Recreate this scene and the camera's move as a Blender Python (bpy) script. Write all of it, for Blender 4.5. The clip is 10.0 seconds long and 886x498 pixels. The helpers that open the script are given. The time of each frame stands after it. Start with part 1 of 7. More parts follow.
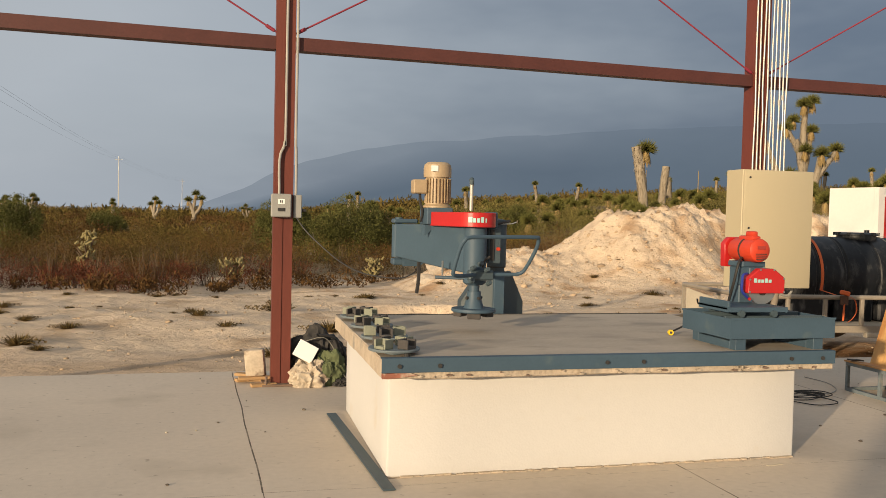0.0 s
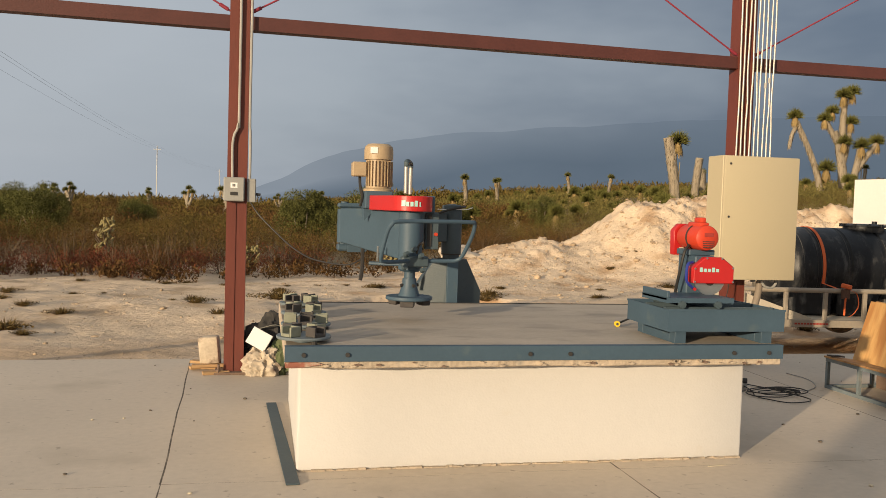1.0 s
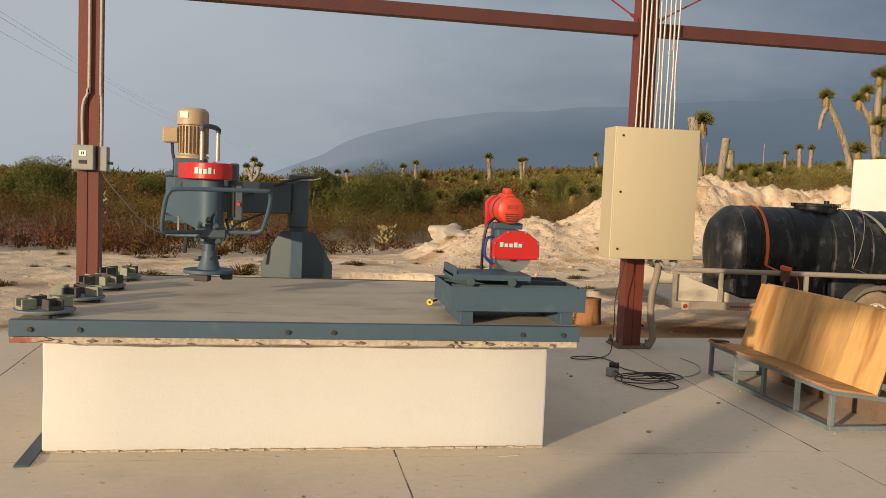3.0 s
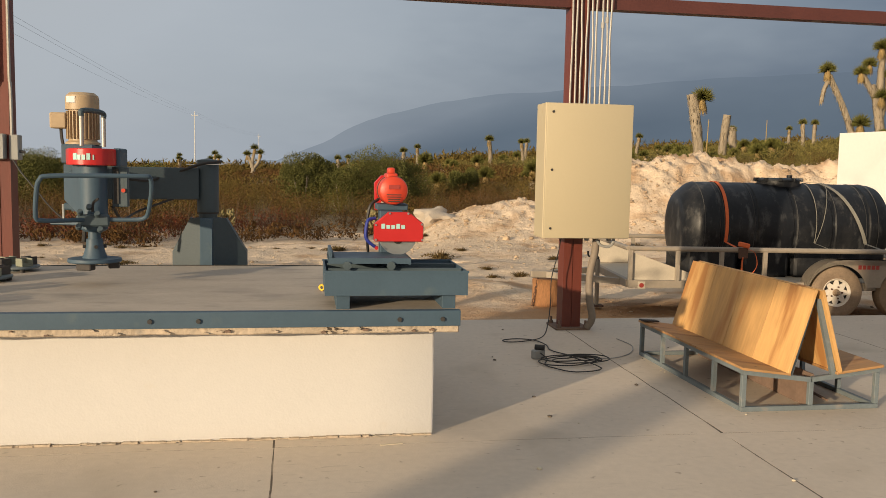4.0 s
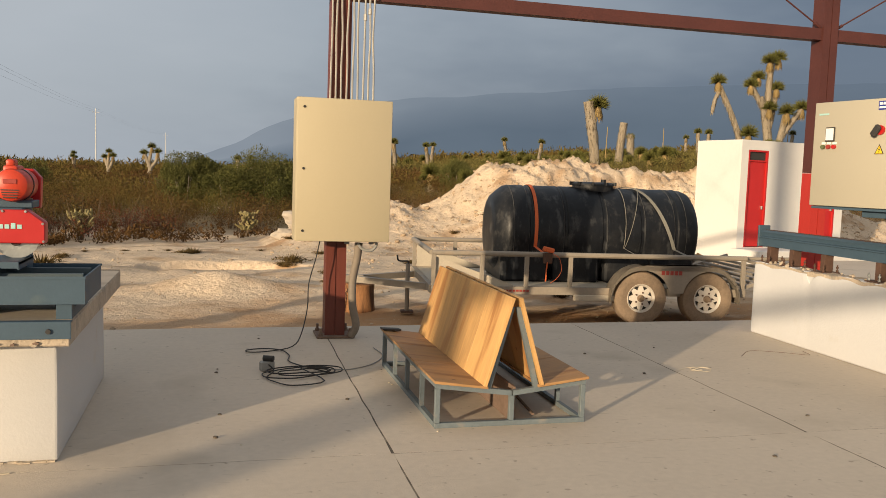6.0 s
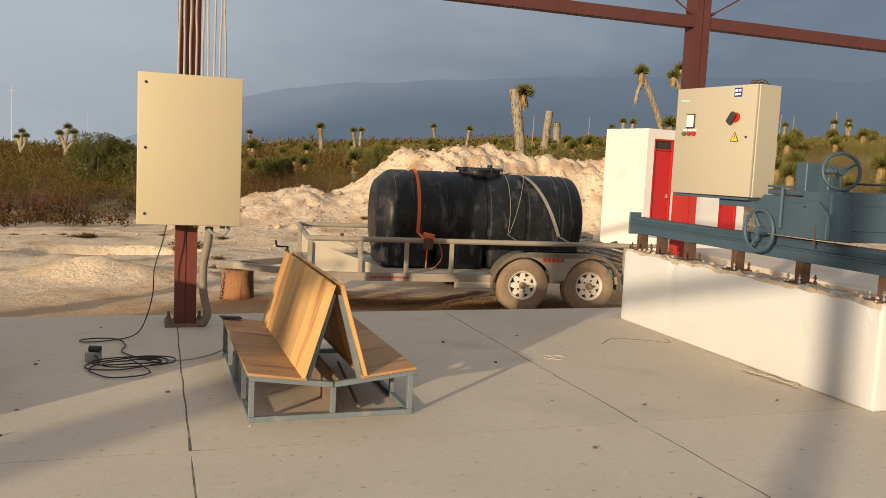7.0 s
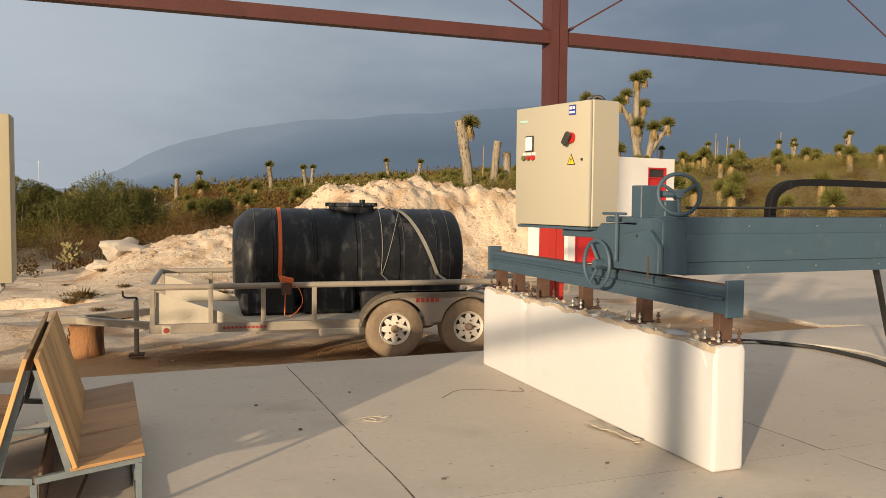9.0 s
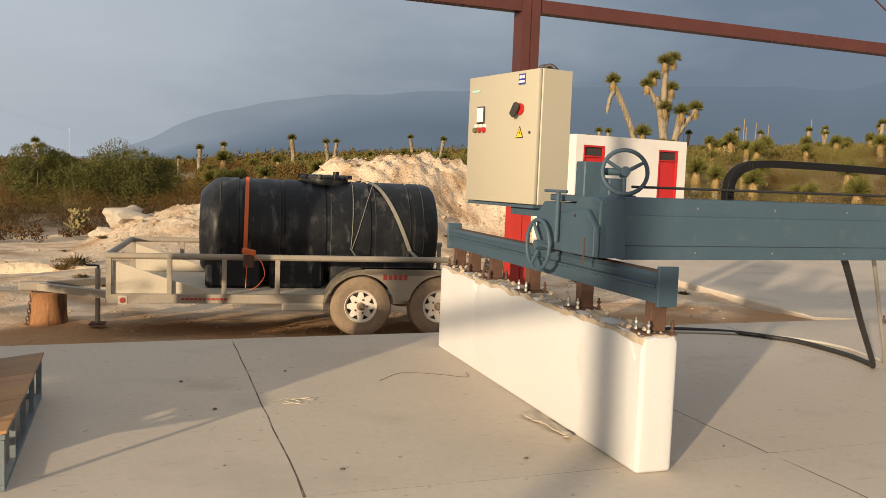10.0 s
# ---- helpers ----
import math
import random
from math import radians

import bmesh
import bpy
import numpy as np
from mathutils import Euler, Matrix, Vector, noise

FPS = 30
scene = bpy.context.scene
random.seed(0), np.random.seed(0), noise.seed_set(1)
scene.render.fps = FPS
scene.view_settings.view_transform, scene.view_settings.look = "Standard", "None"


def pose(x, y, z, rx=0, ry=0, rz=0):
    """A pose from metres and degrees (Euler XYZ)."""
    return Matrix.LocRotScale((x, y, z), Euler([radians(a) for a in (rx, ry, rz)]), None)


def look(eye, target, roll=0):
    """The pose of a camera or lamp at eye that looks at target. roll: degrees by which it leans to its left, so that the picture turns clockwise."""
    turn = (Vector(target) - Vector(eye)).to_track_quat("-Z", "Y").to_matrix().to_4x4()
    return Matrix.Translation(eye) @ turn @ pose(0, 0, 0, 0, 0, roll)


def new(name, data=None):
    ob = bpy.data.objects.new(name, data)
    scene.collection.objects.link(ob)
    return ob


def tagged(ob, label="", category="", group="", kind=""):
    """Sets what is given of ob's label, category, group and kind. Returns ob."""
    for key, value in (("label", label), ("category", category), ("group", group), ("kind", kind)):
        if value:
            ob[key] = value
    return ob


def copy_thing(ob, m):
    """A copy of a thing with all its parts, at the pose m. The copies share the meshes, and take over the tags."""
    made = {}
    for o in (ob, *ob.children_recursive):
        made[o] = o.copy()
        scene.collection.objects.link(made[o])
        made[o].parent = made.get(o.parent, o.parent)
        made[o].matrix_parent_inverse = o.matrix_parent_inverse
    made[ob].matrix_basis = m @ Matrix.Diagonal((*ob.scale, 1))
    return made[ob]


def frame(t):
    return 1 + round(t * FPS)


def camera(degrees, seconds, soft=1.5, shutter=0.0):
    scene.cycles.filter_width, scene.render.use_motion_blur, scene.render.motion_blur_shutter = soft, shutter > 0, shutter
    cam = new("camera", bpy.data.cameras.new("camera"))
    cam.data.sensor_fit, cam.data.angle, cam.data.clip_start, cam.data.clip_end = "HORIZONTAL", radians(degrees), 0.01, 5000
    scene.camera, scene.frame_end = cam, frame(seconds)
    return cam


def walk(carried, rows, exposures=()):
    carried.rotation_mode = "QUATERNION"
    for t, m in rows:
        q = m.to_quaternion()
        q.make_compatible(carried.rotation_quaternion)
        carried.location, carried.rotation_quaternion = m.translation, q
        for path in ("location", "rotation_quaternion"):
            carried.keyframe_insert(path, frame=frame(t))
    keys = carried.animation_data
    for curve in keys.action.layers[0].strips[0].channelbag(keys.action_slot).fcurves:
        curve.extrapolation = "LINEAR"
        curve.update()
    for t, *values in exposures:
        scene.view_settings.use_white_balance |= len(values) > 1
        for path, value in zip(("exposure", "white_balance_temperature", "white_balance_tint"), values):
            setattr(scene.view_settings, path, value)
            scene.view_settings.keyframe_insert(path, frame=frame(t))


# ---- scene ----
cam = camera(55.2, 10.0, 0.6)
PATH = [
    (0, (0.978, 0.042, 1.49), (1.474, 1.978, 1.418), 1.4),
    (0.5, (1.355, 0.043, 1.494), (1.785, 1.994, 1.411), 2.5),
    (1, (1.682, 0.127, 1.46), (2.097, 2.082, 1.365), 1.8),
    (1.5, (2.032, 0.16, 1.476), (2.397, 2.125, 1.394), 2.2),
    (2, (2.422, 0.106, 1.458), (2.682, 2.084, 1.321), 2.7),
    (2.5, (2.785, 0.17, 1.428), (3.03, 2.151, 1.296), 2.0),
    (2.7, (2.938, 0.186, 1.448), (3.267, 2.154, 1.311), 3.0),
    (3.8, (3.732, 0.247, 1.445), (4.038, 2.217, 1.276), 1.0),
    (4, (3.874, 0.256, 1.447), (4.191, 2.222, 1.262), 1.1),
    (4.5, (4.214, 0.3, 1.454), (4.645, 2.244, 1.269), 0.8),
    (5, (4.602, 0.312, 1.456), (5.026, 2.259, 1.287), 2.1),
    (5.2, (4.748, 0.314, 1.461), (5.223, 2.249, 1.29), 2.2),
    (6.3, (5.509, 0.419, 1.443), (6.034, 2.341, 1.271), 2.3),
    (6.5, (5.643, 0.41, 1.449), (6.176, 2.328, 1.262), 3.5),
    (7, (5.972, 0.442, 1.442), (6.637, 2.318, 1.245), 2.7),
    (7.5, (6.302, 0.524, 1.464), (6.946, 2.41, 1.29), 2.2),
    (8, (6.637, 0.564, 1.467), (7.268, 2.456, 1.315), 3.1),
    (8.5, (6.953, 0.679, 1.462), (7.622, 2.558, 1.314), 2.2),
    (9, (7.288, 0.822, 1.487), (8.032, 2.674, 1.369), 0.5),
    (9.5, (7.63, 0.855, 1.473), (8.293, 2.735, 1.309), 1.8),
    (10, (7.965, 0.932, 1.462), (8.654, 2.801, 1.292), 2.2),
]
walk(cam, [(t, look(eye, target, roll)) for t, eye, target, roll in PATH], [(0, 0.04), (5.0, 0.05), (7.0, 0.13), (10.0, 0.23)])

# ---- light ----
SUN_AZ, SUN_EL = 42.0, 9.0          # heading of the light over the ground from +x, height of the sun
sun_data = bpy.data.lights.new("sun", "SUN")
sun_data.energy, sun_data.angle, sun_data.color = 5.3, radians(0.9), (1.0, 0.78, 0.52)
sun = new("sun", sun_data)
to_sun = Vector((-math.cos(radians(SUN_AZ)) * math.cos(radians(SUN_EL)), -math.sin(radians(SUN_AZ)) * math.cos(radians(SUN_EL)), math.sin(radians(SUN_EL))))
sun.matrix_world = look(to_sun * 60, (0, 0, 0))

world = bpy.data.worlds.new("world")
scene.world = world
world.use_nodes = True
wn, wl = world.node_tree.nodes, world.node_tree.links
wn.clear()


def wnode(kind, **sets):
    n = wn.new(kind)
    for k, v in sets.items():
        n.inputs[k].default_value = v
    return n


sky = wn.new("ShaderNodeTexSky")
sky.sky_type, sky.sun_disc = "NISHITA", False
sky.sun_elevation = radians(SUN_EL)
sky.sun_rotation = math.atan2(to_sun.x, to_sun.y)
sky.dust_density = 4.0
coord = wn.new("ShaderNodeTexCoord")
# how far a direction points towards the sun's side of the sky
toward = wn.new("ShaderNodeVectorMath"); toward.operation = "DOT_PRODUCT"
toward.inputs[1].default_value = (-math.cos(radians(SUN_AZ)), -math.sin(radians(SUN_AZ)), 0.25)
wl.new(coord.outputs["Generated"], toward.inputs[0])
stretch = wn.new("ShaderNodeMapping"); stretch.inputs["Scale"].default_value = (1.0, 1.0, 3.2)
wl.new(coord.outputs["Generated"], stretch.inputs["Vector"])
puff = wnode("ShaderNodeTexNoise", Scale=1.7, Detail=5.0, Roughness=0.55)
wl.new(stretch.outputs["Vector"], puff.inputs["Vector"])
mixed = wn.new("ShaderNodeMath"); mixed.operation = "MULTIPLY_ADD"
wl.new(puff.outputs["Fac"], mixed.inputs[0]); mixed.inputs[1].default_value = 0.55
wl.new(toward.outputs["Value"], mixed.inputs[2])
cloud = wn.new("ShaderNodeValToRGB")
el = cloud.color_ramp.elements
span = wnode("ShaderNodeMapRange"); span.inputs["From Min"].default_value = -0.9; span.inputs["From Max"].default_value = 1.5
wl.new(mixed.outputs[0], span.inputs["Value"])
wl.new(span.outputs["Result"], cloud.inputs["Fac"])
el[0].position, el[0].color = 0.02, (0.168, 0.21, 0.287, 1)
el[1].position, el[1].color = 1.0, (0.80, 0.70, 0.58, 1)
for p, c in ((0.11, (0.139, 0.178, 0.245)), (0.222, (0.38, 0.425, 0.48)), (0.32, (0.46, 0.50, 0.55)), (0.7, (0.50, 0.49, 0.475))):
    e = el.new(p); e.color = (*c, 1)
veil = wn.new("ShaderNodeMix"); veil.data_type = "RGBA"; veil.inputs["Factor"].default_value = 0.86
tame = wn.new("ShaderNodeVectorMath"); tame.operation = "SCALE"; tame.inputs["Scale"].default_value = 0.08
wl.new(sky.outputs["Color"], tame.inputs[0])
wl.new(tame.outputs["Vector"], veil.inputs["A"])
wl.new(cloud.outputs["Color"], veil.inputs["B"])
back = wn.new("ShaderNodeBackground"); back.inputs["Strength"].default_value = 1.0
wout = wn.new("ShaderNodeOutputWorld")
wl.new(veil.outputs["Result"], back.inputs["Color"])
wl.new(back.outputs["Background"], wout.inputs["Surface"])


# ---- materials ----
def mat(name, col, rough=0.6, metal=0.0, var=0.14, scale=3.0, fine=45.0, bump=0.15, bump_scale=60.0, stain=None, stain_scale=2.0,
        stain_at=0.6, island=0.0, per_object=0.0, gloss=0.5, stretch=None, depth=0.01):
    """A surface with broad and fine variation, stains of their own colour and fine relief; sizes in metres."""
    m = bpy.data.materials.new(name)
    m.use_nodes = True
    nt = m.node_tree
    n, l = nt.nodes, nt.links
    bsdf = n["Principled BSDF"]
    bsdf.inputs["Roughness"].default_value, bsdf.inputs["Metallic"].default_value = rough, metal
    bsdf.inputs["Specular IOR Level"].default_value = gloss
    tc = n.new("ShaderNodeTexCoord")
    src = tc.outputs["Object"]
    if stretch:
        mp = n.new("ShaderNodeMapping"); mp.inputs["Scale"].default_value = stretch
        l.new(src, mp.inputs["Vector"]); src = mp.outputs["Vector"]

    def noise_tex(sc, detail=4.0):
        t = n.new("ShaderNodeTexNoise"); t.inputs["Scale"].default_value = sc; t.inputs["Detail"].default_value = detail
        l.new(src, t.inputs["Vector"]); return t

    def math2(op, a, b):
        q = n.new("ShaderNodeMath"); q.operation = op
        for i, v in enumerate((a, b)):
            if isinstance(v, (int, float)):
                q.inputs[i].default_value = v
            else:
                l.new(v, q.inputs[i])
        return q.outputs[0]

    a, b = noise_tex(scale), noise_tex(fine, 6.0)
    f = math2("ADD", math2("MULTIPLY", math2("SUBTRACT", a.outputs["Fac"], 0.5), 2.4 * var), math2("MULTIPLY", math2("SUBTRACT", b.outputs["Fac"], 0.5), 1.6 * var))
    if island:
        g = n.new("ShaderNodeNewGeometry")
        f = math2("ADD", f, math2("MULTIPLY", math2("SUBTRACT", g.outputs["Random Per Island"], 0.5), 2 * island))
    if per_object:
        g = n.new("ShaderNodeObjectInfo")
        f = math2("ADD", f, math2("MULTIPLY", math2("SUBTRACT", g.outputs["Random"], 0.5), 2 * per_object))
    f = math2("ADD", f, 1.0)
    tint = n.new("ShaderNodeVectorMath"); tint.operation = "SCALE"; tint.inputs[0].default_value = col
    l.new(f, tint.inputs["Scale"])
    out = tint.outputs["Vector"]
    if stain:
        s = noise_tex(stain_scale, 7.0)
        r = n.new("ShaderNodeMapRange"); r.inputs["From Min"].default_value = stain_at; r.inputs["From Max"].default_value = stain_at + 0.14
        l.new(s.outputs["Fac"], r.inputs["Value"])
        mx = n.new("ShaderNodeMix"); mx.data_type = "RGBA"; mx.inputs["B"].default_value = (*stain, 1)
        l.new(r.outputs["Result"], mx.inputs["Factor"]); l.new(out, mx.inputs["A"]); out = mx.outputs["Result"]
    l.new(out, bsdf.inputs["Base Color"])
    l.new(math2("ADD", math2("MULTIPLY", math2("SUBTRACT", a.outputs["Fac"], 0.5), 0.25), rough), bsdf.inputs["Roughness"])
    if bump:
        bt = noise_tex(bump_scale, 6.0)
        bp = n.new("ShaderNodeBump"); bp.inputs["Strength"].default_value = bump; bp.inputs["Distance"].default_value = depth
        l.new(bt.outputs["Fac"], bp.inputs["Height"]); l.new(bp.outputs["Normal"], bsdf.inputs["Normal"])
    return m


M = {}
M["concrete"] = mat("floor concrete", (0.545, 0.470, 0.382), 0.75, scale=0.9, fine=22, var=0.13, bump=0.12, bump_scale=90, stain=(0.455, 0.39, 0.31), stain_scale=1.1, stain_at=0.58, per_object=0.04, gloss=0.3)
M["concrete_raw"] = mat("rough cast concrete", (0.43, 0.355, 0.27), 0.9, var=0.3, scale=7, fine=40, bump=0.6, bump_scale=30, stain=(0.25, 0.23, 0.20), stain_scale=6, stain_at=0.57, depth=0.02)
M["slab_top"] = mat("work slab concrete", (0.40, 0.345, 0.28), 0.8, scale=2.2, fine=30, var=0.2, bump=0.2, stain=(0.27, 0.24, 0.20), stain_scale=1.8, stain_at=0.56, stretch=(1, 2.2, 1))
M["whitewash"] = mat("white painted plaster", (0.550, 0.542, 0.528), 0.85, scale=2, fine=30, var=0.035, bump=0.15, bump_scale=70, stain=(0.53, 0.485, 0.42), stain_scale=3.0, stain_at=0.66, gloss=0.25)
M["white_wall"] = mat("white limewashed wall", (0.552, 0.555, 0.562), 0.85, scale=2, fine=30, var=0.04, bump=0.2, bump_scale=60, stain=(0.50, 0.48, 0.44), stain_scale=2.5, stain_at=0.66, gloss=0.25)
M["hut_white"] = mat("white hut plaster", (0.64, 0.63, 0.61), 0.85, scale=0.6, fine=12, var=0.05, bump=0.1, stain=(0.6, 0.58, 0.55), stain_scale=0.5, stain_at=0.66)
M["joint"] = mat("joint dirt", (0.10, 0.08, 0.062), 0.95, bump=0.3, var=0.3, scale=6, stain=(0.26, 0.215, 0.165), stain_scale=5, stain_at=0.5)
M["sand"] = mat("pale sandy soil", (0.672, 0.536, 0.393), 0.95, scale=0.22, fine=5, var=0.22, bump=0, stain=(0.45, 0.35, 0.245), stain_scale=0.9, stain_at=0.53, depth=0.16, gloss=0.1)
def soil():
    """Pale sand with browner turned soil along the floor's edge and under the trailer."""
    m = M["sand"]
    n, l = m.node_tree.nodes, m.node_tree.links
    bsdf = n["Principled BSDF"]
    src = bsdf.inputs["Base Color"].links[0].from_socket
    tc = n.new("ShaderNodeTexCoord")
    sep = n.new("ShaderNodeSeparateXYZ"); l.new(tc.outputs["Object"], sep.inputs[0])
    nz_ = n.new("ShaderNodeTexNoise"); nz_.inputs["Scale"].default_value = 0.9; nz_.inputs["Detail"].default_value = 7
    l.new(tc.outputs["Object"], nz_.inputs["Vector"])
    r = n.new("ShaderNodeMapRange"); r.inputs["From Min"].default_value = 13.5; r.inputs["From Max"].default_value = 10.3
    l.new(sep.outputs["Y"], r.inputs["Value"])
    s = n.new("ShaderNodeMath"); s.operation = "MULTIPLY_ADD"; s.inputs[1].default_value = 3.6; s.inputs[2].default_value = -1.75
    l.new(nz_.outputs["Fac"], s.inputs[0])
    a = n.new("ShaderNodeMath"); a.operation = "ADD"; a.use_clamp = True
    l.new(s.outputs[0], a.inputs[0]); l.new(r.outputs["Result"], a.inputs[1])
    x = n.new("ShaderNodeMapRange"); x.inputs["From Min"].default_value = 2.0; x.inputs["From Max"].default_value = 7.0; x.inputs["To Min"].default_value = 0.25
    l.new(sep.outputs["X"], x.inputs["Value"])
    g = n.new("ShaderNodeMath"); g.operation = "MULTIPLY"; l.new(a.outputs[0], g.inputs[0]); l.new(x.outputs["Result"], g.inputs[1])
    mx = n.new("ShaderNodeMix"); mx.data_type = "RGBA"; mx.inputs["B"].default_value = (0.44, 0.255, 0.13, 1)
    l.new(g.outputs[0], mx.inputs["Factor"]); l.new(src, mx.inputs["A"]); l.new(mx.outputs["Result"], bsdf.inputs["Base Color"])
    # brown litter and dry grass cover the soil under the scrub
    far = n.new("ShaderNodeMapRange"); far.inputs["From Min"].default_value = 30.5; far.inputs["From Max"].default_value = 36.0
    l.new(sep.outputs["Y"], far.inputs["Value"])
    cover = n.new("ShaderNodeMix"); cover.data_type = "RGBA"; cover.inputs["B"].default_value = (0.165, 0.125, 0.06, 1)
    thin = n.new("ShaderNodeMath"); thin.operation = "MULTIPLY"; thin.inputs[1].default_value = 0.85
    l.new(far.outputs["Result"], thin.inputs[0])
    l.new(thin.outputs[0], cover.inputs["Factor"]); l.new(mx.outputs["Result"], cover.inputs["A"]); l.new(cover.outputs["Result"], bsdf.inputs["Base Color"])


soil()


def sand_relief():
    """Crumbs, footmarks and small clods: three sizes of fine relief, with the pits a little darker."""
    m = M["sand"]
    n, l = m.node_tree.nodes, m.node_tree.links
    bsdf = n["Principled BSDF"]
    tc = n.new("ShaderNodeTexCoord")
    normal = None
    for scale, detail, strength, depth in ((1.6, 8.0, 0.45, 0.09), (6.0, 9.0, 1.0, 0.075), (30.0, 6.0, 0.6, 0.012)):
        t = n.new("ShaderNodeTexNoise"); t.inputs["Scale"].default_value = scale; t.inputs["Detail"].default_value = detail; t.inputs["Roughness"].default_value = 0.66
        l.new(tc.outputs["Object"], t.inputs["Vector"])
        b = n.new("ShaderNodeBump"); b.inputs["Strength"].default_value = strength; b.inputs["Distance"].default_value = depth
        l.new(t.outputs["Fac"], b.inputs["Height"])
        if normal:
            l.new(normal, b.inputs["Normal"])
        normal = b.outputs["Normal"]
    l.new(normal, bsdf.inputs["Normal"])
    src = bsdf.inputs["Base Color"].links[0].from_socket
    for scale, lo, hi, amount, tone in ((9.0, 0.60, 0.68, 0.55, (0.34, 0.25, 0.165)), (2.6, 0.54, 0.70, 0.65, (0.43, 0.315, 0.21)), (0.7, 0.50, 0.66, 0.3, (0.50, 0.365, 0.24))):
        t = n.new("ShaderNodeTexNoise"); t.inputs["Scale"].default_value = scale; t.inputs["Detail"].default_value = 8; t.inputs["Roughness"].default_value = 0.7
        l.new(tc.outputs["Object"], t.inputs["Vector"])
        r = n.new("ShaderNodeMapRange"); r.inputs["From Min"].default_value = lo; r.inputs["From Max"].default_value = hi; r.inputs["To Max"].default_value = amount
        l.new(t.outputs["Fac"], r.inputs["Value"])
        mx = n.new("ShaderNodeMix"); mx.data_type = "RGBA"; mx.inputs["B"].default_value = (*tone, 1)
        l.new(r.outputs["Result"], mx.inputs["Factor"]); l.new(src, mx.inputs["A"]); src = mx.outputs["Result"]
    l.new(src, bsdf.inputs["Base Color"])


sand_relief()


def floor_dirt():
    """Trodden-in specks, scuffs and faint scratches on the concrete floor."""
    m = M["concrete"]
    n, l = m.node_tree.nodes, m.node_tree.links
    bsdf = n["Principled BSDF"]
    src = bsdf.inputs["Base Color"].links[0].from_socket
    tc = n.new("ShaderNodeTexCoord")
    for scale, lo, hi, amount, tone, squash in ((16, 0.66, 0.72, 0.55, (0.20, 0.165, 0.125), (1, 1, 1)), (5, 0.65, 0.70, 0.35, (0.30, 0.25, 0.195), (1, 7, 1)), (0.45, 0.52, 0.70, 0.22, (0.33, 0.30, 0.26), (1, 1, 1))):
        mp = n.new("ShaderNodeMapping"); mp.inputs["Scale"].default_value = squash; mp.inputs["Rotation"].default_value = (0, 0, 0.6 if squash[1] > 1 else 0)
        l.new(tc.outputs["Object"], mp.inputs["Vector"])
        t = n.new("ShaderNodeTexNoise"); t.inputs["Scale"].default_value = scale; t.inputs["Detail"].default_value = 5
        l.new(mp.outputs["Vector"], t.inputs["Vector"])
        r = n.new("ShaderNodeMapRange"); r.inputs["From Min"].default_value = lo; r.inputs["From Max"].default_value = hi; r.inputs["To Max"].default_value = amount
        l.new(t.outputs["Fac"], r.inputs["Value"])
        mx = n.new("ShaderNodeMix"); mx.data_type = "RGBA"; mx.inputs["B"].default_value = (*tone, 1)
        l.new(r.outputs["Result"], mx.inputs["Factor"]); l.new(src, mx.inputs["A"]); src = mx.outputs["Result"]
    l.new(src, bsdf.inputs["Base Color"])


floor_dirt()
M["lump"] = mat("sandy clods", (0.40, 0.305, 0.21), 0.95, var=0.2, island=0.22, bump=0.6, bump_scale=20, gloss=0.1)
M["rock"] = mat("pale rock", (0.40, 0.35, 0.29), 0.9, var=0.25, bump=0.8, bump_scale=6, depth=0.05)
M["steel_red"] = mat("red oxide steel paint", (0.125, 0.027, 0.016), 0.55, scale=4, fine=40, var=0.20, bump=0.1, stain=(0.10, 0.03, 0.022), stain_scale=5, stain_at=0.6, stretch=(1, 1, 0.25))
# the girts' own red, also used where shade on steel is put into colour
M["steel_girt"] = mat("dull red oxide, girts and shaded steel", (0.075, 0.021, 0.017), 0.6, scale=4, fine=40, var=0.2, bump=0.1)
M["bench_steel"] = mat("worn blue grey bench steel", (0.135, 0.165, 0.18), 0.6, var=0.2, scale=9, stain=(0.22, 0.21, 0.19), stain_scale=8, stain_at=0.58)
M["rust_red"] = mat("rubbed red primer", (0.27, 0.10, 0.065), 0.85, var=0.4, scale=14, stain=(0.42, 0.34, 0.26), stain_scale=18, stain_at=0.5)
M["rod_red"] = mat("red painted rod", (0.24, 0.026, 0.045), 0.5)
M["galv"] = mat("galvanised conduit", (0.40, 0.385, 0.35), 0.45, 0.4, var=0.12, scale=8, bump=0.05)
M["cabinet"] = mat("beige enamel", (0.43, 0.372, 0.25), 0.5, scale=1.5, fine=60, var=0.025, bump=0.04, bump_scale=150, gloss=0.4)
M["cabinet_pale"] = mat("pale beige enamel", (0.402, 0.372, 0.294), 0.5, scale=1.5, fine=60, var=0.03, bump=0.04, bump_scale=150, gloss=0.4)
M["red_post"] = mat("red painted post", (0.40, 0.026, 0.018), 0.55, var=0.12, scale=5)
M["plate"] = mat("dusty rusted plate", (0.17, 0.115, 0.085), 0.9, var=0.3, scale=9)
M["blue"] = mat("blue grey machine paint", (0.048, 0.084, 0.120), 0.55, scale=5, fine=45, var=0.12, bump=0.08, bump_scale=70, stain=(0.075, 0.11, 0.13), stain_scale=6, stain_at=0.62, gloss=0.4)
# the machine blue, darkened to put in the shade on the polisher's rear parts
M["blue_rear_shade"] = mat("blue machine paint darkened for rear shade", (0.040, 0.060, 0.072), 0.55, var=0.15, scale=4)
M["blue_dark"] = mat("dark blue steel", (0.05, 0.075, 0.09), 0.6, var=0.15)
M["red"] = mat("bright red enamel", (0.44, 0.016, 0.016), 0.4, var=0.07, scale=6, bump=0.03)
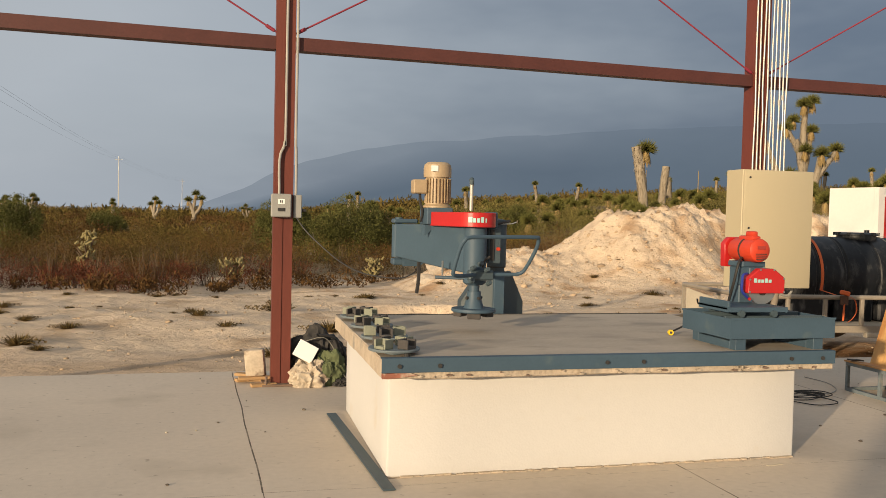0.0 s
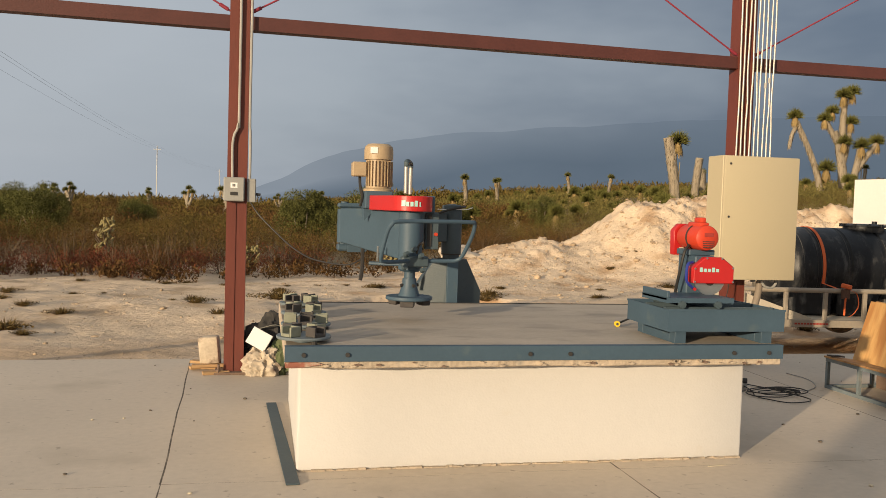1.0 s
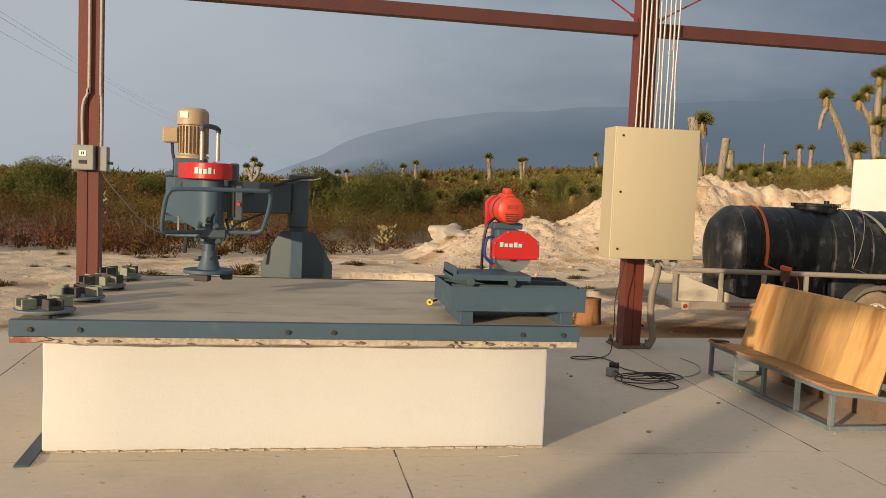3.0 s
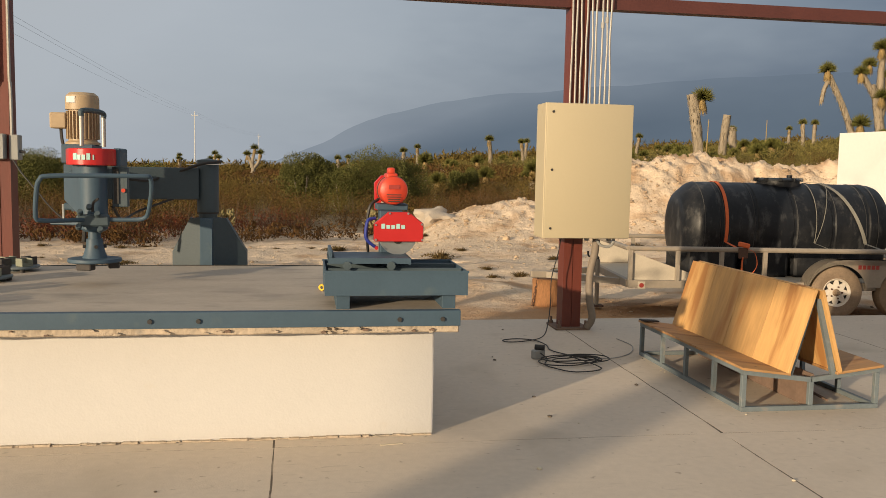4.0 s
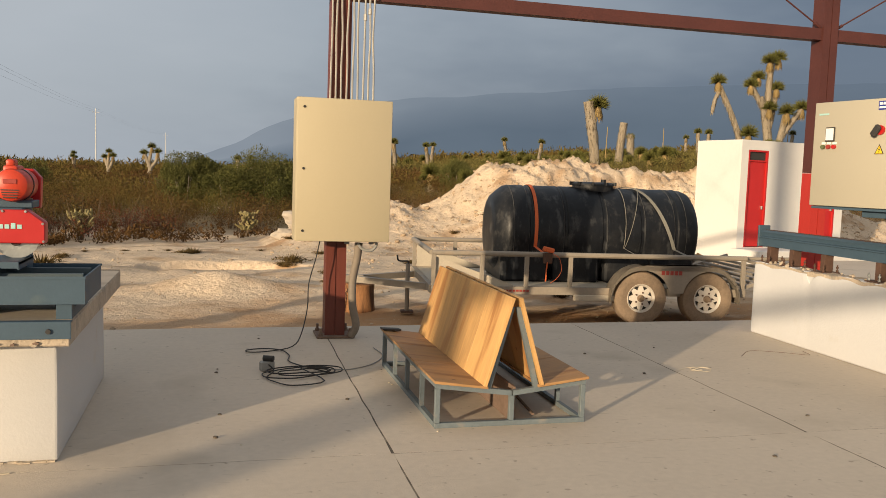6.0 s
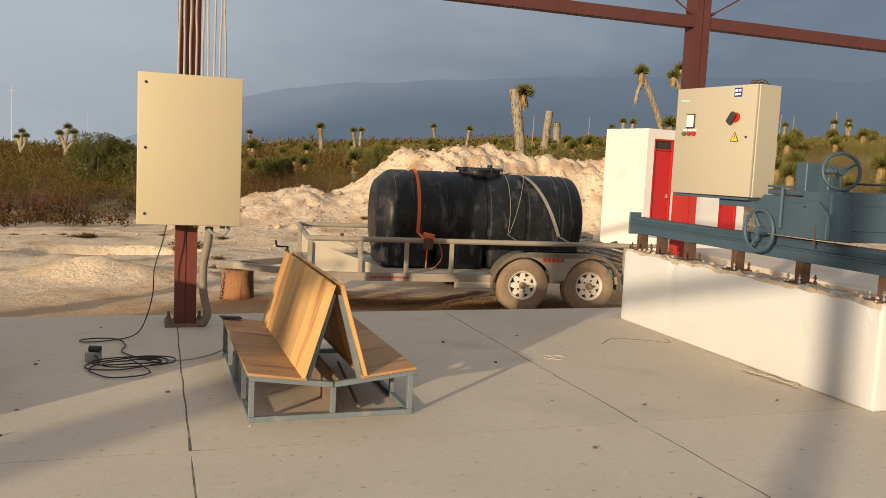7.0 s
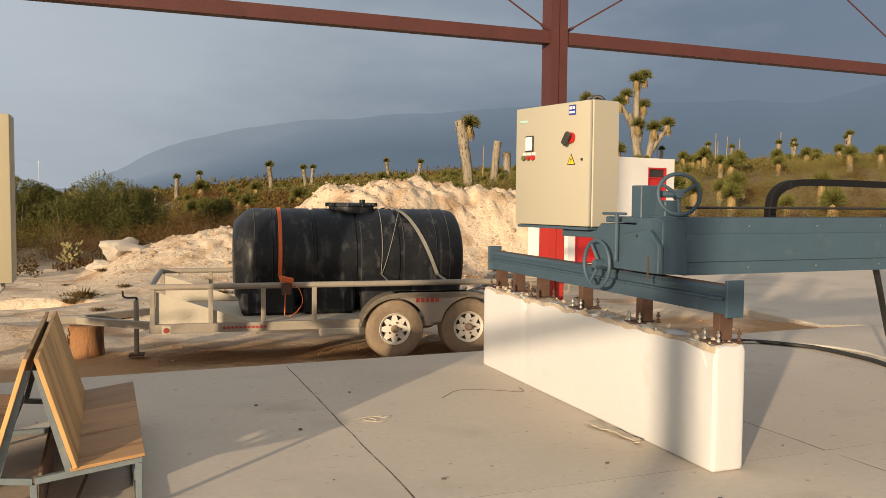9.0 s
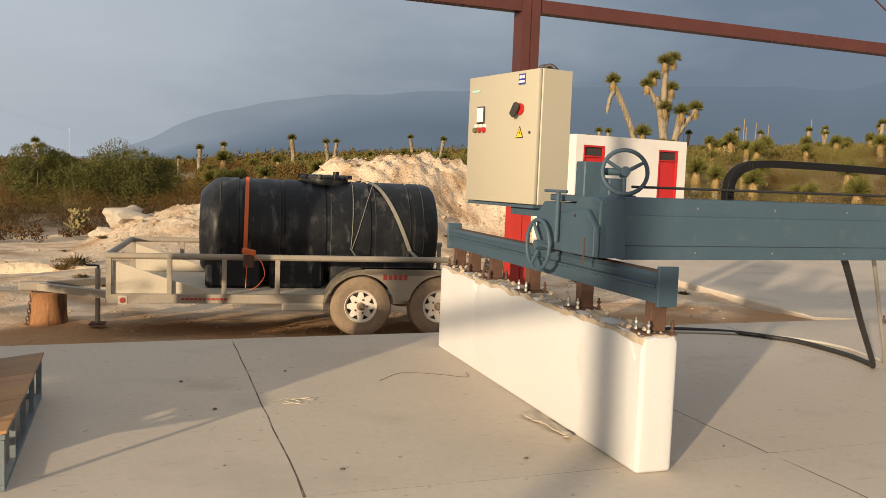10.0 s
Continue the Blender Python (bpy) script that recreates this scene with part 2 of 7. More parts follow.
M["orange"] = mat("orange red motor paint", (0.50, 0.042, 0.014), 0.45, var=0.07, scale=8, bump=0.05)
M["tan"] = mat("tan motor paint", (0.36, 0.27, 0.165), 0.5, var=0.12, scale=10, bump=0.06)
M["black"] = mat("black rubber", (0.022, 0.021, 0.021), 0.6, var=0.2, scale=10, bump=0.1)
M["tank"] = mat("weathered black polyethylene", (0.0085, 0.010, 0.013), 0.40, scale=2.2, fine=16, var=0.5, bump=0.25, bump_scale=7, stain=(0.070, 0.072, 0.074), stain_scale=3.4, stain_at=0.60, gloss=0.25, stretch=(2.2, 1.0, 1.0))
M["grey_seam"] = mat("dusty tank seam", (0.055, 0.055, 0.055), 0.6, var=0.4, scale=6)
M["tyre"] = mat("dusty tyre", (0.225, 0.165, 0.112), 0.9, var=0.3, scale=9, bump=0.3, bump_scale=40, stain=(0.11, 0.085, 0.065), stain_scale=6, stain_at=0.60)
M["rim"] = mat("dusty white rim", (0.60, 0.55, 0.48), 0.5, var=0.12, scale=9)
M["trailer"] = mat("dusty grey trailer paint", (0.265, 0.23, 0.185), 0.55, var=0.18, scale=4, fine=30, stain=(0.36, 0.28, 0.20), stain_scale=3, stain_at=0.6)
M["trailer_bed"] = mat("dusty cream panel", (0.45, 0.40, 0.32), 0.7, var=0.15, scale=3)
M["orange_strap"] = mat("orange webbing", (0.58, 0.12, 0.035), 0.8, var=0.15, scale=20)
M["grey_strap"] = mat("grey webbing", (0.20, 0.193, 0.165), 0.8, var=0.15, scale=20)
M["bark"] = mat("split log", (0.27, 0.13, 0.055), 0.9, stain=(0.10, 0.05, 0.025), stain_scale=3, stain_at=0.54, var=0.45, scale=5, fine=40, bump=0.6, bump_scale=20, stretch=(3, 3, 0.6))
M["dark"] = mat("dark opening", (0.03, 0.028, 0.027), 0.7)
M["brown_wood"] = mat("scrap wood", (0.40, 0.25, 0.12), 0.8, var=0.3, scale=6, stretch=(1, 8, 8), island=0.2)
M["paper"] = mat("dirty torn paper", (0.47, 0.40, 0.31), 0.9, var=0.3, scale=9, bump=0.5, bump_scale=25, stain=(0.16, 0.11, 0.08), stain_scale=9, stain_at=0.55)
M["cream"] = mat("cream scrap", (0.55, 0.48, 0.36), 0.8, var=0.1)
M["white_plain"] = mat("white label", (0.78, 0.78, 0.76), 0.6, var=0.03)
M["grey_plastic"] = mat("grey plastic", (0.27, 0.27, 0.255), 0.5, var=0.08)
M["grind"] = mat("pale green abrasive", (0.205, 0.215, 0.165), 0.8, var=0.2, scale=14, per_object=0.05)
M["dark_grind"] = mat("dark abrasive", (0.055, 0.05, 0.048), 0.8, var=0.3, scale=14)
M["saw_steel"] = mat("saw steel", (0.45, 0.47, 0.46), 0.35, 0.9, var=0.1, scale=8)
M["hose_blue"] = mat("blue hose", (0.02, 0.035, 0.24), 0.4)
M["hose_grey"] = mat("pale hose", (0.42, 0.40, 0.36), 0.5)
M["mark_teal"] = mat("pale teal marking", (0.35, 0.58, 0.55), 0.5, var=0.02)
M["mark_red"] = mat("red marking", (0.30, 0.035, 0.025), 0.6, var=0.05)
M["yellow"] = mat("yellow plastic", (0.75, 0.50, 0.02), 0.5)
M["sack_dark"] = mat("black grey sackcloth", (0.035, 0.033, 0.032), 0.85, var=0.35, scale=9, stain=(0.11, 0.10, 0.085), stain_scale=7, stain_at=0.57, bump=0.3, bump_scale=50)
M["olive"] = mat("olive canvas", (0.10, 0.12, 0.055), 0.9, var=0.25, scale=12)
M["rust"] = mat("rusty steel", (0.085, 0.045, 0.03), 0.85, var=0.3, scale=14)
M["flex"] = mat("dusty grey flexible conduit", (0.20, 0.165, 0.13), 0.7, var=0.2, scale=8, bump=0.3, bump_scale=40)
M["chain_black"] = mat("black plastic chain", (0.007, 0.007, 0.008), 0.6, var=0.3, scale=12, gloss=0.25)
M["pole"] = mat("concrete pole", (0.50, 0.49, 0.46), 0.8)


def tank_scuffs():
    """Dry grey scuffs and dust gathered in patches on the black tank."""
    m = M["tank"]
    n, l = m.node_tree.nodes, m.node_tree.links
    bsdf = n["Principled BSDF"]
    src = bsdf.inputs["Base Color"].links[0].from_socket
    tc = n.new("ShaderNodeTexCoord")
    for scale, lo, hi, amount, squash in ((6.0, 0.54, 0.66, 0.55, (1.0, 1.0, 0.45)), (1.3, 0.50, 0.74, 0.30, (1, 1, 1)), (24.0, 0.62, 0.70, 0.45, (1.6, 1, 0.5))):
        mp = n.new("ShaderNodeMapping"); mp.inputs["Scale"].default_value = squash
        l.new(tc.outputs["Object"], mp.inputs["Vector"])
        t = n.new("ShaderNodeTexNoise"); t.inputs["Scale"].default_value = scale; t.inputs["Detail"].default_value = 9; t.inputs["Roughness"].default_value = 0.72
        l.new(mp.outputs["Vector"], t.inputs["Vector"])
        r = n.new("ShaderNodeMapRange"); r.inputs["From Min"].default_value = lo; r.inputs["From Max"].default_value = hi; r.inputs["To Max"].default_value = amount
        l.new(t.outputs["Fac"], r.inputs["Value"])
        mx = n.new("ShaderNodeMix"); mx.data_type = "RGBA"; mx.inputs["B"].default_value = (0.072, 0.070, 0.068, 1)
        l.new(r.outputs["Result"], mx.inputs["Factor"]); l.new(src, mx.inputs["A"]); src = mx.outputs["Result"]
    l.new(src, bsdf.inputs["Base Color"])


tank_scuffs()


def wood_mat(name, stretch, col, dark):
    """Rotary-cut plywood: long wavering grain, darker streaks, a few knots; each board its own shade."""
    m = mat(name, col, 0.62, var=0.26, scale=1.6, fine=9, bump=0.12, bump_scale=14, stain=dark, stain_scale=1.3, stain_at=0.535, stretch=stretch, per_object=0.26)
    n, l = m.node_tree.nodes, m.node_tree.links
    bsdf = n["Principled BSDF"]
    src = bsdf.inputs["Base Color"].links[0].from_socket
    tc = n.new("ShaderNodeTexCoord")
    info = n.new("ShaderNodeObjectInfo")
    sc = n.new("ShaderNodeVectorMath"); sc.operation = "SCALE"; sc.inputs[0].default_value = (3.1, 7.7, 5.3); l.new(info.outputs["Random"], sc.inputs["Scale"])
    ad = n.new("ShaderNodeVectorMath"); ad.operation = "ADD"; l.new(tc.outputs["Object"], ad.inputs[0]); l.new(sc.outputs["Vector"], ad.inputs[1])
    vo = n.new("ShaderNodeTexVoronoi"); vo.inputs["Scale"].default_value = 4.5; l.new(ad.outputs["Vector"], vo.inputs["Vector"])
    kr = n.new("ShaderNodeMapRange"); kr.inputs["From Min"].default_value = 0.05; kr.inputs["From Max"].default_value = 0.085; kr.inputs["To Min"].default_value = 0.85; kr.inputs["To Max"].default_value = 0.0
    l.new(vo.outputs["Distance"], kr.inputs["Value"])
    mx = n.new("ShaderNodeMix"); mx.data_type = "RGBA"; mx.inputs["B"].default_value = (0.13, 0.06, 0.025, 1)
    l.new(kr.outputs["Result"], mx.inputs["Factor"]); l.new(src, mx.inputs["A"]); l.new(mx.outputs["Result"], bsdf.inputs["Base Color"])
    return m


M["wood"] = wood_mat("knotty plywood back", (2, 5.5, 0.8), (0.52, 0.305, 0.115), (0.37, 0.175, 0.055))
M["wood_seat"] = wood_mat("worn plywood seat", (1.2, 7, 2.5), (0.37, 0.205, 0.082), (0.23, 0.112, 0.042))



# ---- shape helpers ----
def finish(name, bm, material, smooth=35):
    me = bpy.data.meshes.new(name)
    bmesh.ops.recalc_face_normals(bm, faces=bm.faces)
    bm.to_mesh(me); bm.free()
    me.polygons.foreach_set("use_smooth", [True] * len(me.polygons))
    me.set_sharp_from_angle(angle=radians(smooth))
    me.materials.append(material)
    return me


def part(name, bm, material, parent, label=""):
    """One mesh object under a thing or under a part."""
    ob = new(name, finish(name, bm, material))
    ob.parent = parent
    return tagged(ob, label)


def thing(name, place, label, category, group="", kind=""):
    ob = new(name)
    ob.matrix_world = place
    ob.empty_display_size = 0.1
    return tagged(ob, label, category, group, kind)


def solid(name, bm, material, label, category="", group="", kind="", place=None):
    ob = new(name, finish(name, bm, material))
    if place is not None:
        ob.matrix_world = place
    return tagged(ob, label, category, group, kind)


def box(x0, x1, y0, y1, z0, z1, bevel=0.0, bm=None, seg=1, m=None):
    bm = bm or bmesh.new()
    r = bmesh.ops.create_cube(bm, size=1)
    mm = Matrix.Translation(((x0 + x1) / 2, (y0 + y1) / 2, (z0 + z1) / 2)) @ Matrix.Diagonal((x1 - x0, y1 - y0, z1 - z0, 1))
    bmesh.ops.transform(bm, matrix=(m @ mm) if m is not None else mm, verts=r["verts"])
    if bevel:
        edges = list({e for v in r["verts"] for e in v.link_edges})
        bmesh.ops.bevel(bm, geom=edges, offset=bevel, segments=seg, affect="EDGES", profile=0.5)
    return bm


def rod(p0, p1, r0, r1=None, seg=16, bm=None, cap=True):
    """A straight round bar from p0 to p1."""
    bm = bm or bmesh.new()
    p0, p1 = Vector(p0), Vector(p1)
    d = p1 - p0
    m = Matrix.Translation((p0 + p1) / 2) @ d.to_track_quat("Z", "Y").to_matrix().to_4x4()
    bmesh.ops.create_cone(bm, cap_ends=cap, segments=seg, radius1=r0, radius2=r0 if r1 is None else r1, depth=d.length, matrix=m)
    return bm


def smooth_path(points, steps=6):
    """Catmull-Rom through the points."""
    p = [Vector(q) for q in points]
    p = [2 * p[0] - p[1]] + p + [2 * p[-1] - p[-2]]
    out = []
    for i in range(1, len(p) - 2):
        for k in range(steps):
            t = k / steps
            a, b, c, d = p[i - 1], p[i], p[i + 1], p[i + 2]
            out.append(0.5 * ((2 * b) + (c - a) * t + (2 * a - 5 * b + 4 * c - d) * t * t + (3 * b - a - 3 * c + d) * t ** 3))
    out.append(p[-2])
    return out


def tube(points, r, seg=8, bm=None, flat=None):
    """A bar along a line of points; flat=(width, thick) gives a strap instead of a round tube."""
    bm = bm or bmesh.new()
    pts = [Vector(q) for q in points]
    rings, up = [], None
    for i, p in enumerate(pts):
        d = (pts[min(i + 1, len(pts) - 1)] - pts[max(i - 1, 0)]).normalized()
        if up is None:
            up = Vector((0, 0, 1)) if abs(d.z) < 0.9 else Vector((1, 0, 0))
        side = d.cross(up).normalized()
        up = side.cross(d).normalized()
        ring = []
        for k in range(seg):
            a = 2 * math.pi * k / seg + math.pi / seg
            ca, sa = math.cos(a), math.sin(a)
            ring.append(bm.verts.new(p + side * ca * (flat[0] if flat else r) + up * sa * (flat[1] if flat else r)))
        rings.append(ring)
    for a, b in zip(rings, rings[1:]):
        for k in range(seg):
            bm.faces.new((a[k], a[(k + 1) % seg], b[(k + 1) % seg], b[k]))
    bm.faces.new(rings[0][::-1]); bm.faces.new(rings[-1])
    return bm


def prism(outline, axis, a, b, bevel=0.0, bm=None, m=None):
    """An outline of 2D points pulled along an axis from a to b."""
    bm = bm or bmesh.new()
    put3 = {"x": lambda p, q: (q, p[0], p[1]), "y": lambda p, q: (p[0], q, p[1]), "z": lambda p, q: (p[0], p[1], q)}[axis]
    lo = [bm.verts.new(put3(p, a)) for p in outline]
    hi = [bm.verts.new(put3(p, b)) for p in outline]
    n = len(outline)
    faces = [bm.faces.new(lo[::-1]), bm.faces.new(hi)] + [bm.faces.new((lo[i], lo[(i + 1) % n], hi[(i + 1) % n], hi[i])) for i in range(n)]
    if m is not None:
        bmesh.ops.transform(bm, matrix=m, verts=lo + hi)
    bmesh.ops.recalc_face_normals(bm, faces=faces)
    if bevel:
        edges = list({e for v in lo + hi for e in v.link_edges})
        bmesh.ops.bevel(bm, geom=edges, offset=bevel, segments=1, affect="EDGES", profile=0.5)
    return bm


def lathe(profile, seg=32, bm=None, m=None, cap=True):
    """A (radius, height) profile turned round z."""
    bm = bm or bmesh.new()
    rings = []
    for r, z in profile:
        rings.append([bm.verts.new((r * math.cos(2 * math.pi * k / seg), r * math.sin(2 * math.pi * k / seg), z)) for k in range(seg)])
    for a, b in zip(rings, rings[1:]):
        for k in range(seg):
            bm.faces.new((a[k], a[(k + 1) % seg], b[(k + 1) % seg], b[k]))
    if cap and profile[0][0] > 1e-4:
        bm.faces.new(rings[0][::-1])
    if cap and profile[-1][0] > 1e-4:
        bm.faces.new(rings[-1])
    bmesh.ops.remove_doubles(bm, verts=bm.verts, dist=1e-5)
    if m is not None:
        bmesh.ops.transform(bm, matrix=m, verts=bm.verts)
    return bm


def merge(bms):
    """Joins the pieces of one part."""
    out = bms[0]
    for b in bms[1:]:
        me = bpy.data.meshes.new("tmp"); b.to_mesh(me); b.free()
        out.from_mesh(me); bpy.data.meshes.remove(me)
    return out


# ---- ground ----
def bump_at(x, y, cx, cy, rx, ry, h):
    return h * math.exp(-((x - cx) / rx) ** 2 - ((y - cy) / ry) ** 2)


def smoothstep(a, b, v):
    t = min(max((v - a) / (b - a), 0), 1)
    return t * t * (3 - 2 * t)


def edge_y(x):
    return 8.21 + 0.012 * x


RIDGE = ((6.6, 0.05), (8.2, 0.8), (9.2, 1.15), (10.5, 1.42), (11.45, 1.24), (12.3, 1.5), (13.0, 2.0), (13.8, 2.58), (15.6, 2.8), (17.3, 2.85), (18.8, 2.6), (20.0, 2.6), (21.6, 2.75), (25.0, 2.3), (29.0, 1.2), (33.0, 0.2))


def ridge_height(x):
    for (a, h), (b, k) in zip(RIDGE, RIDGE[1:]):
        if a <= x <= b:
            f = (x - a) / (b - a)
            return h + (k - h) * (0.5 * f + 0.5 * smoothstep(0, 1, f))
    return 0.0


def ground_z(x, y):
    z = -0.27 - 0.065 * smoothstep(9, 12, y) * 1.6 - 0.55 * smoothstep(13, 30, y)
    # the hillside that climbs behind the hut
    z += 0.105 * max(0.0, x - 9.0) / (1 + max(0.0, x - 9.0) / 260) * smoothstep(34, 82, y + 0.35 * x) + 0.75 * smoothstep(45, 120, y)
    if 8.3 < y < 60 and -30 < x < 60:
        near = smoothstep(8.35, 10.5, y)
        n1 = noise.noise(Vector((x * 0.35, y * 0.35, 0))) * 0.12 + noise.noise(Vector((x * 1.1, y * 1.1, 3))) * 0.055 + noise.noise(Vector((x * 2.7, y * 2.7, 7))) * 0.034 + noise.noise(Vector((x * 5.5, y * 5.5, 9))) * 0.016
        z += near * n1 * (0.5 if y < 12 else 0.85)
        h = ridge_height(x)
        if h > 0:
            rough = 1 + 0.07 * noise.noise(Vector((x * 0.7, y * 0.7, 11))) + 0.06 * noise.noise(Vector((x * 1.5, y * 0.7, 5))) + 0.05 * noise.noise(Vector((x * 3.1, y * 2.0, 8))) - 0.13 * abs(noise.noise(Vector((x * 1.7, y * 0.9, 14)))) + 0.06 * noise.noise(Vector((x * 5.3, y * 4.0, 21))) + 0.04
            dy = y - (27.0 + 0.6 * noise.noise(Vector((x * 0.3, 0, 2))))
            z += h * rough * math.exp(-(dy / (3.4 - 1.3 * smoothstep(15.5, 17.5, x) if dy < 0 else 4.5)) ** 2)
        z += bump_at(x, y, 5.2, 13.4, 0.8, 0.5, 0.30) + bump_at(x, y, 6.6, 13.2, 0.9, 0.6, 0.15)
        # the dug pit with its cut back wall
        pit = smoothstep(1.5, 1.15, math.hypot((x - 5.3) / 1.25, (y - 18.0)))
        z -= 0.7 * pit
    return z


def spread(lo, hi, step, far_lo, far_hi, grow=1.16):
    v = list(np.arange(lo, hi, step))
    s, x = step, lo
    out = []
    while x > far_lo:
        s *= grow; x -= s; out.append(x)
    v = out[::-1] + v
    s, x = step, v[-1]
    while x < far_hi:
        s *= grow; x += s; v.append(x)
    return v


gx, gy = spread(-9, 33, 0.12, -3500, 3500), spread(8.4, 33, 0.12, -400, 4200)
verts = [(x, y, ground_z(x, y)) for y in gy for x in gx]
nx = len(gx)
faces = [(j * nx + i, j * nx + i + 1, (j + 1) * nx + i + 1, (j + 1) * nx + i) for j in range(len(gy) - 1) for i in range(nx - 1)]
me = bpy.data.meshes.new("ground")
me.from_pydata(verts, [], faces)
me.polygons.foreach_set("use_smooth", [True] * len(faces))
me.materials.append(M["sand"])
ground = tagged(new("ground", me), "pale sandy desert soil with mounds, ruts and a dug pit", "ground", kind="structure")

# ---- mountain ----
SKYLINE = ((-40, 0.15), (-6, 0.2), (-2.0, 0.5), (1.0, 1.7), (2.7, 2.7), (5.5, 3.7), (8.3, 4.45), (11.3, 4.95), (15, 5.3), (20, 5.7), (26, 6.1), (31, 6.3), (38, 6.4), (42, 6.3), (45.1, 6.05), (47, 6.65), (49, 7.1), (56, 8.8), (75, 10), (110, 6))


def skyline(a):
    for (p, h), (q, k) in zip(SKYLINE, SKYLINE[1:]):
        if p <= a <= q:
            return h + (k - h) * (a - p) / (q - p)
    return 0.1


DIST = 3200
# aerial haze is painted in: a bluish glow that turns transparent towards the ridge
mm = bpy.data.materials.new("mountain glowing in painted haze"); mm.use_nodes = True
nt = mm.node_tree; nt.nodes.clear()
uvn = nt.nodes.new("ShaderNodeAttribute"); uvn.attribute_name = "rise"
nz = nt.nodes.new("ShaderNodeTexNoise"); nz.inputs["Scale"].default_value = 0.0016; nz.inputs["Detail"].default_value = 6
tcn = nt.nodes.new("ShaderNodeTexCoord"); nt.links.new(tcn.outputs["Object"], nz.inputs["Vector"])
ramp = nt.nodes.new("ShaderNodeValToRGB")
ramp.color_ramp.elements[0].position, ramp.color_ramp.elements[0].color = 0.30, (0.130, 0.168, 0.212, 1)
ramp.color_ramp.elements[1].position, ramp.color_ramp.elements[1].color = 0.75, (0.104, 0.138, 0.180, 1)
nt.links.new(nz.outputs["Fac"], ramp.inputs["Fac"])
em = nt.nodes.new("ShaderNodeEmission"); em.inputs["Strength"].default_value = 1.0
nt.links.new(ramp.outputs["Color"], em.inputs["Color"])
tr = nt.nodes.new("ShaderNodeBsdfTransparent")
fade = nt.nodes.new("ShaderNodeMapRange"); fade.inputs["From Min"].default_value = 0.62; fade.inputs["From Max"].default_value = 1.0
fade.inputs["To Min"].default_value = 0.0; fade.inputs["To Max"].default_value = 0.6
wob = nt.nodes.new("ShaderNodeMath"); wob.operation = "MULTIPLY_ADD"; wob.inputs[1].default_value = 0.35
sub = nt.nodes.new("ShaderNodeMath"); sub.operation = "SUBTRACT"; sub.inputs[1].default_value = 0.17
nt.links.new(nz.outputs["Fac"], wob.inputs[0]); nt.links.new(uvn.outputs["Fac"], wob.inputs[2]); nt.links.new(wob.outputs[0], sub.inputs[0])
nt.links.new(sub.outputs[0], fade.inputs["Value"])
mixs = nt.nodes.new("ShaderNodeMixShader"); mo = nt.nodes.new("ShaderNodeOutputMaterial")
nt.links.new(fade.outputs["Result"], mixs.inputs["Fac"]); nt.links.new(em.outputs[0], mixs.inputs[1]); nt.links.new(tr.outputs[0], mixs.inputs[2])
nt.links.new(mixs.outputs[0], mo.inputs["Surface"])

mv, mf, rise = [], [], []
angs = [a * 0.5 for a in range(-80, 221)]
LEV = 8
for a in angs:
    top = skyline(a) + 0.12 * noise.noise(Vector((a * 0.35, 0, 4))) + 0.05 * noise.noise(Vector((a * 1.7, 2, 4)))
    for k in range(LEV + 1):
        d = DIST + 700 * k / LEV
        h = d * math.tan(radians(max(top, 0.02))) * k / LEV
        # rise is enlarged on the left, so the painted haze fades more there
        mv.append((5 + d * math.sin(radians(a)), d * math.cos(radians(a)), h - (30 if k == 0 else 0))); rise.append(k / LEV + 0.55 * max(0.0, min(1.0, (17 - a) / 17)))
for i in range(len(angs) - 1):
    for k in range(LEV):
        q = i * (LEV + 1) + k
        mf.append((q, q + LEV + 1, q + LEV + 2, q + 1))
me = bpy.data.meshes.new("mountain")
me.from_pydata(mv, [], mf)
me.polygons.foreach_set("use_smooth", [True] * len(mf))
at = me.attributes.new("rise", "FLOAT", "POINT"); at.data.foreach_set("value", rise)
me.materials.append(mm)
tagged(new("backdrop_mountain", me), "long mountain ridge in painted haze blue, fading into low cloud", "mountain", kind="structure")

# ---- hall floor ----
JX = [-14.0, -11.55, -9.02, -6.49, -3.96, -1.43, 1.13, 3.69, 6.215, 8.735, 11.3, 13.85, 16.4, 18.9]
JY = [-6.5, -2.8, 0.9, 4.61, None]


def jag(x, y, seed):
    return 0.012 * noise.noise(Vector((x * 2.3, y * 2.3, seed))) + 0.006 * noise.noise(Vector((x * 9, y * 9, seed + 5)))


bm = box(JX[0], JX[-1], JY[0], 8.19, -0.34, -0.0004)
floor = solid("floor", bm, M["joint"], "pale grey cast concrete floor in panels with dark dirty joints", "floor", kind="structure")


SKEW = ((-20, 0.0), (-1.43, -0.03), (1.13, -0.039), (3.69, -0.012), (6.23, 0.011), (8.73, 0.019), (11.3, 0.0), (30, 0.0))


def askew(x, y):
    """The joints are not quite square to the floor's edge."""
    for (a, p), (b, q) in zip(SKEW, SKEW[1:]):
        if a <= x <= b:
            return x + (p + (q - p) * (x - a) / (b - a)) * (y - 6.1)
    return x


